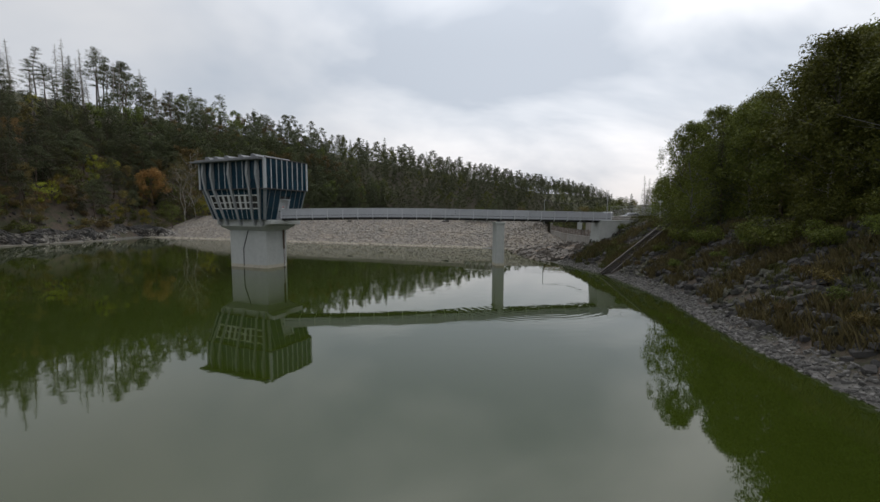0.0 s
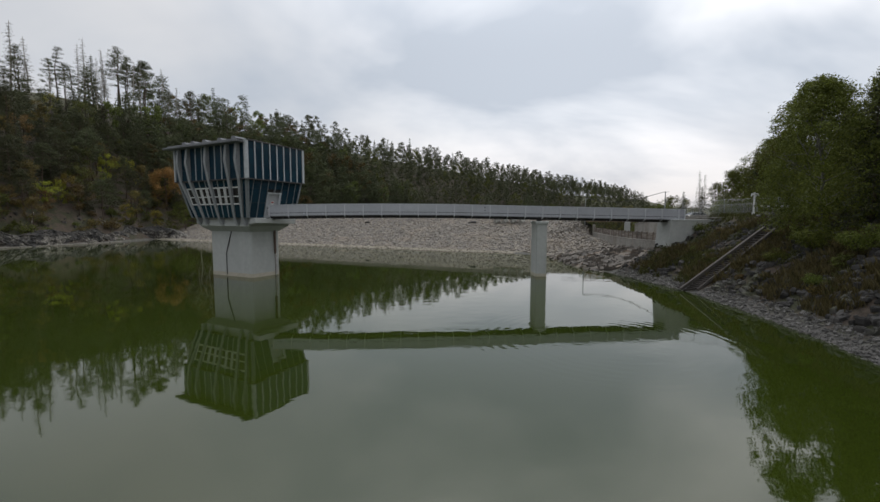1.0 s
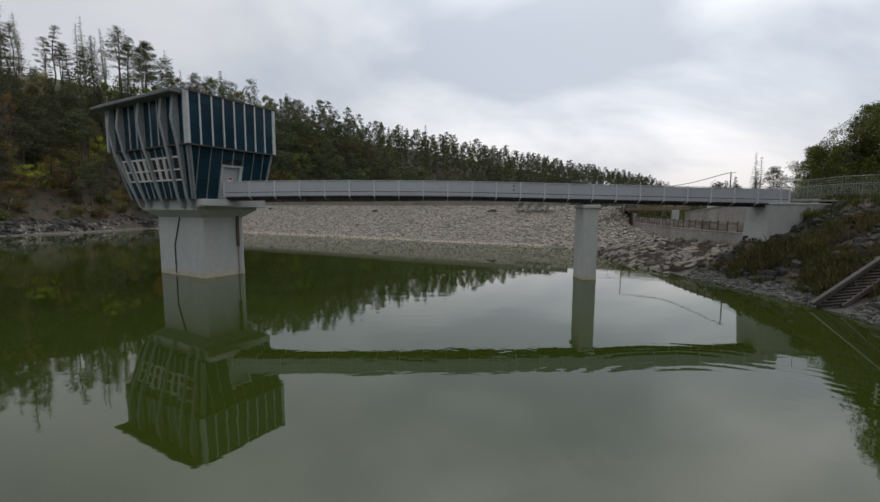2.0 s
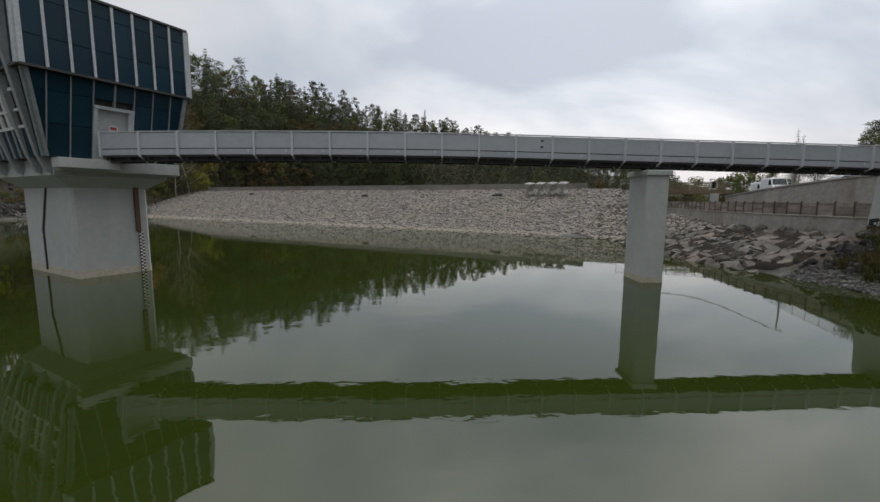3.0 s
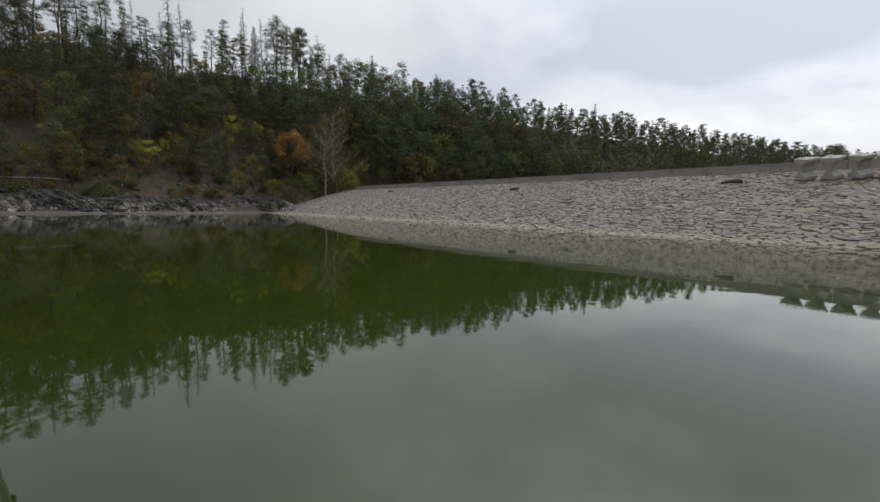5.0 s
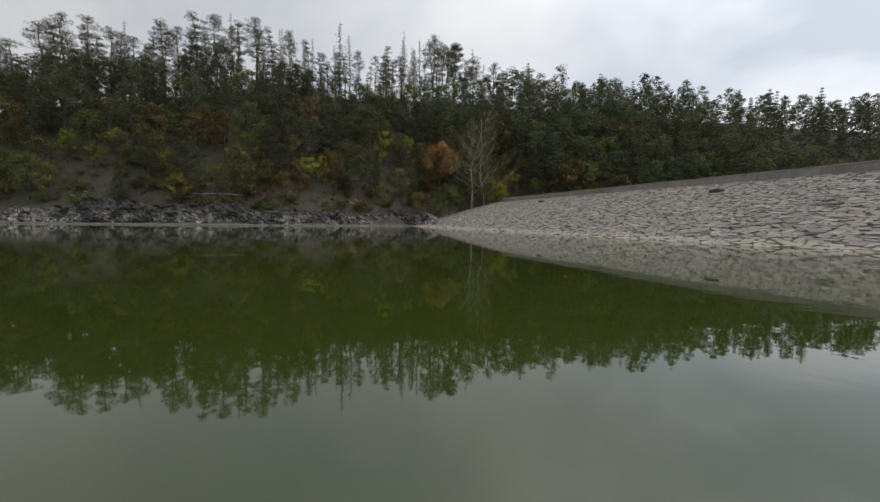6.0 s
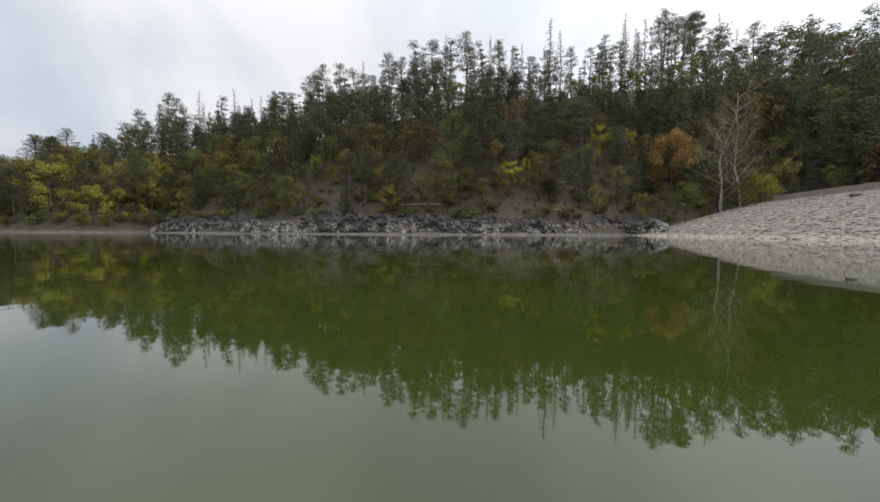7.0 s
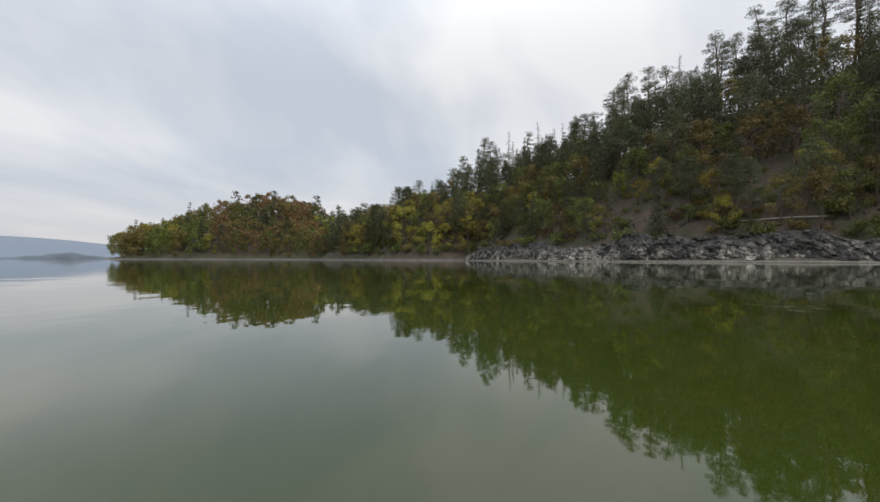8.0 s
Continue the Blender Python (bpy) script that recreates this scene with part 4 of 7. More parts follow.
for side, y, sg in (("near", BY0, -1), ("far", BY1, 1)):
    for k in range(len(xs) - 1):
        a, b = xs[k] + 0.045, xs[k + 1] - 0.045
        if b - a < 0.3:
            continue
        g = Geo()
        g.add([(a, y, rail_top(a) - 0.06), (b, y, rail_top(b) - 0.06), (b, y, rail_top(b) - 0.86), (a, y, rail_top(a) - 0.86),
               (a, y + 0.03, rail_top(a) - 0.06), (b, y + 0.03, rail_top(b) - 0.06), (b, y + 0.03, rail_top(b) - 0.86), (a, y + 0.03, rail_top(a) - 0.86)],
              [(0, 1, 2, 3), (7, 6, 5, 4), (0, 4, 5, 1), (3, 2, 6, 7), (0, 3, 7, 4), (1, 5, 6, 2)])
        part("parapet_panel", g, M_STEEL, bridge)
    for x in POSTS + [BX1 - 0.03]:
        if x < BX0:
            continue
        g = Geo()
        zt = rail_top(x)
        yy = y + sg * 0.07
        g.loft([[(x - 0.045, yy - 0.06, zt - d), (x + 0.045, yy - 0.06, zt - d), (x + 0.045, yy + 0.06, zt - d), (x - 0.045, yy + 0.06, zt - d)] for d in (1.26, 0.01)])
        g.loft([[(x - 0.035, yy + sg * 0.05, zt - 1.16), (x + 0.035, yy + sg * 0.05, zt - 1.16), (x + 0.035, yy + sg * 0.05, zt - 1.27), (x - 0.035, yy + sg * 0.05, zt - 1.27)],
                [(x - 0.035, y - sg * 0.5, zt - 1.36), (x + 0.035, y - sg * 0.5, zt - 1.36), (x + 0.035, y - sg * 0.5, zt - 1.56), (x - 0.035, y - sg * 0.5, zt - 1.56)]])
        part("post", g, M_POST, bridge)
    g = Geo()
    along(g, y - 0.05, y + 0.08, -0.02, 0.025)
    part("handrail", g, M_POST, bridge)
    # shade in the slot above the kick plate is added as a dark bar
    g = Geo()
    along(g, y + 0.035, y + 0.06, 0.80, 0.98)
    part("backing_strip", g, M_DARKSTEEL, bridge, "dark strip behind the parapet joint")
    g = Geo()
    along(g, y - 0.01, y + 0.03, 0.91, 1.2)
    part("kick_plate", g, M_STEEL, bridge)
    for k in range(len(xs) - 1):
        xm = xs[k] + 1.62
        if xm < BX1:
            g = Geo()
            g.box((xm, y + sg * 0.022, rail_top(xm) - 1.0), (0.06, 0.03, 0.17), None, 0.005)
            part("joint_plate", g, M_POST, bridge)
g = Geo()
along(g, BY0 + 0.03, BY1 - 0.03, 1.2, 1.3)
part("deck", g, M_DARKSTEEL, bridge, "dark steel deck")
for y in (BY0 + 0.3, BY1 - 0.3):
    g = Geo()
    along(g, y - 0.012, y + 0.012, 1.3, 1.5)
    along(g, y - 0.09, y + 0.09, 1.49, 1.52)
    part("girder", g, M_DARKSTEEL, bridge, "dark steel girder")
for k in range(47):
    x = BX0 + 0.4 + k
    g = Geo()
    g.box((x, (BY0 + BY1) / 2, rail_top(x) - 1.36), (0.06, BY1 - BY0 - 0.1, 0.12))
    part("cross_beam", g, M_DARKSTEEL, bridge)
# sign of two bolted plates on one panel
for dz in (0.28, 0.60):
    g = Geo()
    g.box((11.18, BY0 - 0.03, rail_top(11) - dz), (0.14, 0.05, 0.08), None, 0.01)
    part("bolt", g, M_DARKSTEEL, bridge)
# the pier
pier = thing("bridge_pier", "square grey concrete pier standing in the water under the footbridge", "pier", pose(17.62, 57.75, 0, 0, 0, -3))
g = Geo()
c, hx, hy = 0.1, 0.62, 1.12
plan = [(-hx + c, -hy), (hx - c, -hy), (hx, -hy + c), (hx, hy - c), (hx - c, hy), (-hx + c, hy), (-hx, hy - c), (-hx, -hy + c)]
g.loft([[(x * k, y * k, z) for x, y in plan] for z, k in ((-6, 1.0), (5.9, 0.985))])
part("shaft", g, M_CONCRETE, pier)
g = Geo()
g.box((0, 0, 6.05), (1.42, 2.45, 0.3), None, 0.04)
part("cap", g, M_CONCRETE, pier)
g = Geo()
g.prism([(x * 1.015, y * 1.01) for x, y in plan], -0.5, 0.34)
part("tide_mark", g, M_TIDE, pier, "beige tide mark at the waterline")
for dy in (-0.5, 0.5):
    g = Geo()
    g.box((0, dy + 0.15, 6.28), (0.3, 0.22, 0.22), None, 0.02)
    part("bearing", g, M_DARKSTEEL, pier)
# ---- riprap and spillway ----
def ground_normal(x, y, e=0.6):
    h = ground_height([(x - e, y), (x + e, y), (x, y - e), (x, y + e)])
    return Vector((-(h[1] - h[0]) / (2 * e), -(h[3] - h[2]) / (2 * e), 1)).normalized()


def patch(poly, step, lift):
    """A sheet over the ground inside a plan polygon, following its lie."""
    xs0, ys0 = [q[0] for q in poly], [q[1] for q in poly]
    xs, ys = np.arange(min(xs0), max(xs0) + step, step), np.arange(min(ys0), max(ys0) + step, step)
    X, Y = np.meshgrid(xs, ys, indexing="ij")
    P = np.stack([X.ravel(), Y.ravel()], 1)
    Z = ground_height(P) + lift
    ok = inside(P, poly).reshape(X.shape)
    g = Geo()
    g.v = [tuple(q) for q in np.column_stack([P, Z])]
    ny = len(ys)
    g.f = [(i * ny + j, (i + 1) * ny + j, (i + 1) * ny + j + 1, i * ny + j + 1) for i in range(len(xs) - 1) for j in range(ny - 1)
           if ok[i, j] and ok[i + 1, j] and ok[i + 1, j + 1] and ok[i, j + 1]]
    return g


APRON = [(24.0, 59.5), (37.6, 59.5), (37.2, 66.0), (37.5, 73.0), (39.0, 82.0), (41.6, 91.0), (44.0, 100.0), (44.6, 103.2), (39.6, 107.4), (24.6, 87.8), (26.2, 82), (25.4, 74), (24.8, 66)]
riprap = single("riprap", patch(APRON, 0.8, 0.04), M_RIPBED, "rough slope of big flat quarry slabs below the spillway", "riprap", kind="structure", smooth=True)
BIG_SHAPES = [stone_mesh(srng, 5, 0.26, 0.3, 0.86) for _ in range(16)]
BIG_MESHES = []
for sh in BIG_SHAPES:
    gg = Geo()
    gg.add(*sh)
    BIG_MESHES.append(gg.mesh("slab", M_SLAB))
STONE_MESHES = []
for sh in SHAPES:
    gg = Geo()
    gg.add(*sh)
    STONE_MESHES.append(gg.mesh("stone", M_STONE))


def riprap_poses():
    r = np.random.RandomState(31)
    near, rest = [], []
    y = 59.8
    while y < 109:
        x = 23.5 + r.rand()
        row = (0.82 if y < 76 else 0.46) * r.uniform(0.8, 1.2)
        while x < 44:
            w = row * r.uniform(0.8, 1.75)
            q = np.array([[x + w / 2, y + row / 2]])
            if inside(q, APRON)[0]:
                z = float(ground_height(q)[0])
                if z > -0.45:
                    n = ground_normal(q[0, 0], q[0, 1])
                    n = (n + Vector((r.randn() * 0.06, r.randn() * 0.06, 0))).normalized()
                    m = frame_on((q[0, 0], q[0, 1], z + 0.0), (1, r.randn() * 0.25, 0), n) @ pose(0, 0, 0, 0, 0, r.randn() * 14) @ Matrix.Diagonal((w * 1.06, row * 1.17, r.uniform(1.1, 1.8) if y < 76 else r.uniform(0.55, 0.8), 1))
                    (near if len(near) < 295 and y < 86 else rest).append((m, r.randint(16)))
            x += w
        y += row * 0.92
    return near, rest


RIP_NEAR, RIP_REST = riprap_poses()
far_lot, upper_lot = Geo(), Geo()
mixer = random.Random(4)
for m, k in RIP_REST:
    upper = float((np.array([m[0][3], m[1][3]]) - DAM_A) @ DAM_N) + mixer.uniform(-4, 4) > -3
    place_stone(upper_lot if upper else far_lot, BIG_SHAPES[k], m)
for nm, lot, mat in (("far_slabs", far_lot, M_SLAB), ("upper_slabs", upper_lot, M_STONE)):
    ob = part(nm, lot, mat, riprap)
    ob["kind"] = "stuff"


def along_line(line, step):
    """Points at even steps along a plan line, smoothed, with their directions."""
    pts = [Vector((*p, 0)) for p in line]
    fine = []
    n = len(pts)
    for i in range(n - 1):
        p0, p1, p2, p3 = pts[max(i - 1, 0)], pts[i], pts[i + 1], pts[min(i + 2, n - 1)]
        for k in range(16):
            t = k / 16
            fine.append(0.5 * ((2 * p1) + (p2 - p0) * t + (2 * p0 - 5 * p1 + 4 * p2 - p3) * t * t + (3 * p1 - p0 - 3 * p2 + p3) * t ** 3))
    fine.append(pts[-1])
    out, left = [fine[0]], step
    for a, b in zip(fine, fine[1:]):
        L = (b - a).length
        at = 0.0
        while L - at >= left:
            at += left
            out.append(a.lerp(b, at / L))
            left = step
        left -= L - at
    return out


def wall_along(g, pts, half, z0, z1, out=0.0):
    rings = []
    for i, p in enumerate(pts):
        d = (pts[min(i + 1, len(pts) - 1)] - pts[max(i - 1, 0)]).normalized()
        n = Vector((-d.y, d.x, 0))
        a, b = p + n * (half + out), p - n * (half - out)
        za, zb = (z0(p.y) if callable(z0) else z0), (z1(p.y) if callable(z1) else z1)
        rings.append([(a.x, a.y, za), (b.x, b.y, za), (b.x, b.y, zb), (a.x, a.y, zb)])
    g.loft(rings)


wpts = along_line(WEIR, 1.45)
weir = thing("spillway_weir", "curved concrete weir topped with weathered boards between rusty posts", "weir", Matrix.Identity(4))
g = Geo()
wall_along(g, wpts, 0.3, -0.5, 3.38)
part("weir_wall", g, M_OLDCONC, weir)
g = Geo()
wall_along(g, wpts, 0.36, 3.38, 3.46)
part("weir_cap", g, M_OLDCONC, weir)
for i, p in enumerate(wpts):
    g = Geo()
    d = (wpts[min(i + 1, len(wpts) - 1)] - wpts[max(i - 1, 0)]).normalized()
    m = Matrix.Rotation(math.atan2(d.y, d.x), 4, "Z")
    c = Vector((p.x, p.y, 0))
    for off, sx, sy in ((0, 0.02, 0.12), (-0.06, 0.1, 0.02), (0.06, 0.1, 0.02)):
        g.box(c + m @ Vector((0, off, 4.03)), (sx, sy, 1.16), m)
    part("post", g, M_RUST, weir, "rusty steel post")
    if i < len(wpts) - 1:
        q = wpts[i + 1]
        e = q - p
        m = Matrix.Rotation(math.atan2(e.y, e.x), 4, "Z")
        for k in range(4):
            g = Geo()
            g.box(((p.x + q.x) / 2, (p.y + q.y) / 2, 3.6 + 0.262 * k), (e.length - 0.06, 0.05, 0.25), m, 0.01)
            part("board", g, M_TIMBER, weir)
# end wall of the weir where it meets the dam
g = Geo()
g.box((44.8, 100.7, 2.35), (0.4, 1.7, 5.6), Matrix.Rotation(radians(-17), 4, "Z"), 0.04)
part("end_wall", g, M_OLDCONC, weir)
rpts = along_line(RETAIN, 2.0)
retaining = thing("retaining_wall", "tall stained concrete retaining wall under the car park", "wall", Matrix.Identity(4), kind="structure")
g = Geo()
wall_along(g, rpts, 0.3, -0.5, lambda y: float(terrace_z(y)) + 0.05)
part("wall", g, M_OLDCONC, retaining)
g = Geo()
wall_along(g, rpts, 0.4, lambda y: float(terrace_z(y)) + 0.05, lambda y: float(terrace_z(y)) + 0.22)
part("coping", g, M_OLDCONC, retaining)
# abutment of the footbridge
abut = thing("bridge_abutment", "pale concrete abutment of the footbridge built into the bank", "abutment", Matrix.Identity(4))
g = Geo()
prof = [(32.0, 0.8), (38.5, 0.8), (38.5, 6.28), (32.5, 6.28)]
g.loft([[(x, y, z) for x, z in prof] for y in (58.7, 56.2)])
part("wing_wall", g, M_CONCRETE, abut)
g = Geo()
g.box((35.6, 57.45, 6.34), (6.0, 2.6, 0.14), None, 0.03)
part("bearing_shelf", g, M_CONCRETE, abut)
g = Geo()
g.box((38.6, 58.2, 3.2), (0.6, 3.4, 7.0), None, 0.04)
part("channel_wall", g, M_OLDCONC, abut)
# the walkway from the bridge to the bank
g = Geo()
g.box((38.2, 56.9, 6.62), (7.4, 1.9, 0.12), Matrix.Rotation(radians(-10), 4, "Z"), 0.02)
single("walkway", g, M_OLDCONC, "narrow concrete walkway between footbridge and bank", "walkway", kind="structure")


# ---- road bridge over the spillway channel ----
rb = thing("road_bridge", "small road bridge with ochre railings over the spillway channel", "bridge", Matrix.Identity(4))
A, B = Vector((43.6, 102.2, 0)), Vector((53.6, 97.6, 0))
d = (B - A).normalized()
mrb = Matrix.Rotation(math.atan2(d.y, d.x), 4, "Z")
mid = (A + B) / 2
L = (B - A).length
for off in (-0.0, 4.0):
    g = Geo()
    o = mid + mrb @ Vector((0, off, 5.98))
    g.box(o, (L, 0.3, 0.5), mrb, 0.02)
    part("girder", g, M_BRIDGERUST, rb, "rusty ochre girder")
    for z in (6.45, 6.8, 7.15, 7.6):
        g = Geo()
        a, b = A + mrb @ Vector((0, off, z)), B + mrb @ Vector((0, off, z))
        g.tube([a, b], [0.055, 0.055], 6)
        part("rail", g, M_BRIDGERUST, rb)
    for k in range(9):
        g = Geo()
        p = A.lerp(B, k / 8) + mrb @ Vector((0, off, 0))
        g.tube([p + Vector((0, 0, 6.1)), p + Vector((0, 0, 7.62))], [0.06, 0.06], 6)
        part("rail_post", g, M_BRIDGERUST, rb)
        if k < 8:
            q = A.lerp(B, (k + 1) / 8) + mrb @ Vector((0, off, 0))
            g = Geo()
            lo, hi = (6.3, 7.15) if k % 2 else (7.15, 6.3)
            g.tube([p + Vector((0, 0, lo)), q + Vector((0, 0, hi))], [0.035, 0.035], 5)
            part("brace", g, M_BRIDGERUST, rb)
g = Geo()
g.box(mid + mrb @ Vector((0, 2.0, 6.08)), (L, 3.6, 0.14), mrb, 0.02)
part("deck", g, M_ASPHALT, rb)
g = Geo()
g.box(Vector((51.2, 98.2, 2.9)), (1.1, 1.0, 5.8), mrb, 0.04)
part("bridge_pier", g, M_CONCRETE, rb)
# green pipe rail behind the bridge
g = Geo()
g.tube([(44.5, 106.8, 7.3), (50, 104.5, 7.6), (57, 101.2, 7.6)], [0.07] * 3, 6)
for x, y in ((44.5, 106.8), (50, 104.5), (57, 101.2)):
    g.tube([(x, y, 6.0), (x, y, 7.5)], [0.06, 0.06], 6)
single("green_barrier", g, M_GREENPAINT, "green painted tubular barrier beside the road", "barrier")


# ---- poles and the sagging cable ----
def lamp_pole(x, y, z0, z1):
    ob = thing("cable_pole", "slim grey steel pole carrying a cable", "pole", pose(x, y, z0), "cable poles")
    g = Geo()
    g.tube([(0, 0, -0.4), (0, 0, z1 - z0)], [0.11, 0.075], 8)
    part("mast", g, M_GALV, ob)
    g = Geo()
    g.tube([(0, 0, z1 - z0 - 0.08), (0.5, -0.3, z1 - z0)], [0.04, 0.035], 6)
    part("arm", g, M_GALV, ob)
    g = Geo()
    g.box((0, 0, 0.05), (0.36, 0.36, 0.1), None, 0.02)
    part("base_plate", g, M_GALV, ob)


# unidentified dark rounded object on the railing, and a light handrail on the crest beside the bridge
g = Geo()
hook = A.lerp(B, 0.77) + Vector((0, 0, 7.1))
g.loft([[(hook.x + 0.32 * k * math.cos(a), hook.y - 0.12 + 0.16 * k * math.sin(a), hook.z + dz) for a in [j * 0.785 for j in range(8)]] for dz, k in ((-0.5, 0.55), (-0.42, 0.9), (0.1, 0.85), (0.42, 1.0), (0.6, 0.8), (0.68, 0.3))])
single("dark_bag", g, M_TYRE, "dark bag hanging on the ochre bridge railing", "bag")
rail = thing("handrail", "thin galvanised handrail on the dam crest beside the bridge", "railing", Matrix.Identity(4))
hp = [Vector((40.3, 106.9, 0)), Vector((42.4, 105.8, 0)), Vector((44.4, 104.9, 0))]
for p in hp:
    g = Geo()
    g.tube([(p.x, p.y, zat(p.x, p.y) - 0.2), (p.x, p.y, 8.25)], [0.03, 0.03], 6)
    part("post", g, M_GALV, rail)
for z in (7.6, 8.23):
    g = Geo()
    g.tube([p + Vector((0, 0, z)) for p in hp], [0.03] * 3, 6)
    part("rail", g, M_GALV, rail)
lamp_pole(43.75, 103.0, zat(43.75, 103.0), 11.1)
lamp_pole(49.0, 82.2, float(terrace_z(82.2)), 11.3)
g = Geo()
cab = []
for k in range(25):
    t = k / 24
    p = Vector((43.75, 103.0, 11.05)).lerp(Vector((49.0, 82.2, 11.3)), t)
    p.z -= 1.3 * math.sin(math.pi * t) ** 1.2
    cab.append(p)
g.tube(cab, [0.05] * 25, 5)
single("cable", g, M_DARKSTEEL, "thick dark cable sagging between two poles", "cable")


# ---- concrete blocks lying on the dam ----
def precast_block(x, y, turn, lean):
    ob = thing("precast_block", "pale precast concrete block with a narrow waist, on the dam", "block", frame_on((x, y, float((np.array([x, y]) - DAM_A) @ DAM_N) * DAM_SLOPE + 0.2), (0.861, -0.508, 0), DAM_UP) @ pose(0, 0, 0, lean, 0, turn), "blocks on the dam")
    prof = [(-0.72, 2.1), (-0.72, 1.86), (-0.22, 1.5), (-0.18, 0.7), (-0.6, 0.3), (-0.6, 0.0), (0.6, 0.0), (0.6, 0.3), (0.18, 0.7), (0.22, 1.5), (0.72, 1.86), (0.72, 2.1)]
    g = Geo()
    g.loft([[(px * k, py, pz) for px, pz in prof] for py, k in ((-0.7, 0.95), (-0.65, 1.0), (0.65, 1.0), (0.7, 0.95))])
    part("body", g, M_BLOCK, ob)
    for s in (-0.45, 0.45):
        g = Geo()
        g.tube([(-0.15, s, 2.08), (-0.1, s, 2.2), (0.1, s, 2.2), (0.15, s, 2.08)], [0.025] * 4, 5)
        part("lifting_loop", g, M_RUST, ob)


for k in range(4):
    precast_block(25.0 + 1.75 * k, 110.0 - 0.9 * k, -26 + (-8, 6, -8, 12)[k], (0, 2, -1, 1)[k])
# three dark boulders on the dam face
for x, y, s in ((-7.4, 128.0, 1.0), (-40.1, 149.2, 1.0), (19.5, 113.0, 1.2)):
    g = Geo()
    place_stone(g, stone_mesh(srng, 6, 0.5, 0.3), frame_on((x, y, zat(x, y) + 0.5), (DAM_U[0], DAM_U[1], 0), DAM_UP) @ Matrix.Diagonal((1.7 * s, 0.9 * s, 0.8, 1)))
    single("boulder", g, M_DARKSTONE, "single dark boulder lying on the dam face", "boulder", "boulders on the dam")


# ---- timber track on the bank ----
track = thing("slipway_track", "old dark timber track with sleepers running down the bank", "track", Matrix.Identity(4))
LB, LT = Vector((27.2, 46.55, 0.28)), Vector((33.9, 45.5, 5.75))
RB, RT = Vector((27.9, 45.6, 0.25)), Vector((34.1, 44.6, 5.65))
LB -= (LT - LB) * 0.02
for a, b in ((LB, LT), (RB, RT)):
    g = Geo()
    dd = (b - a).normalized()
    m = frame_on((0, 0, 0), dd, (-dd.x * dd.z, -dd.y * dd.z, 1 - dd.z * dd.z))
    g.box((a + b) / 2 + Vector((0, 0, 0.02)), ((b - a).length, 0.3, 0.24), m, 0.02)
    part("rail_beam", g, M_TRACKBEAM, track, "grey weathered rail beam")
for k in range(26):
    t = (k + 0.5) / 26
    a, b = LB.lerp(LT, t), RB.lerp(RT, t)
    g = Geo()
    m = frame_on((0, 0, 0), (b - a), (-0.5, 0, 0.8))
    g.box((a + b) / 2 + Vector((0, 0, -0.06)), ((b - a).length - 0.12, 0.16, 0.14), m, 0.01)
    part("sleeper", g, M_DARKWOOD, track)


# ---- fence, sign, cars on the terrace ----
def fence_panel(a, b, h=2.0):
    """A mesh panel of a site fence on two feet."""
    a, b = Vector(a), Vector(b)
    ob = thing("fence_panel", "galvanised wire mesh site fence panel on the bank", "fence", Matrix.Identity(4), "site fence")
    up = Vector((0, 0, h))
    for p in (a, b):
        g = Geo()
        g.tube([p, p + up], [0.025, 0.025], 6)
        part("post", g, M_GALV, ob)
        g = Geo()
        g.box(p + Vector((0, 0, 0.06)), (0.24, 0.6, 0.13), None, 0.02)
        part("foot", g, M_OLDCONC, ob)
    for z in (0.15, h - 0.03):
        g = Geo()
        g.tube([a + Vector((0, 0, z)), b + Vector((0, 0, z))], [0.02, 0.02], 5)
        part("rail", g, M_GALV, ob)
    g = Geo()
    n = 16
    for k in range(1, n):
        p = a.lerp(b, k / n)
        g.tube([p + Vector((0, 0, 0.15)), p + Vector((0, 0, h - 0.03))], [0.006, 0.006], 3, False)
    for k in range(1, 9):
        z = Vector((0, 0, 0.15 + (h - 0.18) * k / 9))
        g.tube([a + z, b + z], [0.006, 0.006], 3, False)
    part("mesh", g, M_GALV, ob, "fine wire mesh")


fl = [(35.3, 58.4), (37.6, 58.3), (40.0, 57.6), (41.6, 55.3), (42.0, 52.6), (42.4, 49.8)]
for a, b in zip(fl, fl[1:]):
    fence_panel((*a, zat(*a) if a[0] > 38.5 else 6.5), (*b, zat(*b) if b[0] > 38.5 else 6.5))
for k in range(13):  # fence along the top of the retaining wall
    a, b = rpts[k], rpts[k + 1]
    fence_panel((a.x + 0.6, a.y, float(terrace_z(a.y)) + 0.02), (b.x + 0.6, b.y, float(terrace_z(b.y)) + 0.02), 1.6)
sign = thing("sign_post", "white sign post with a cross board and striped tape", "sign", pose(39.2, 52.6, zat(39.2, 52.6)))
g = Geo()
g.tube([(0, 0, -0.2), (0, 0, 2.5)], [0.085, 0.075], 8)
part("post", g, M_WHITE, sign)
g = Geo()
g.box((0, -0.07, 2.25), (0.7, 0.04, 0.3), Matrix.Rotation(radians(-25), 4, "Z"), 0.01)
part("board", g, M_WHITE, sign, "plain white board")
g = Geo()
g.box((0, 0, 0.15), (0.26, 0.24, 0.5), None, 0.04)
part("base_block", g, M_WHITE, sign)
g = Geo()
for k in range(12):
    if k % 2 == 0:
        g.box((39.2 + 0.25 * k + 0.12, 52.6 - 0.14 * k, zat(39.2, 52.6) + 1.05), (0.25, 0.02, 0.08), Matrix.Rotation(radians(-29), 4, "Z"))
single("barrier_tape", g, M_WHITE, "white barrier tape stretched from the sign post", "tape")


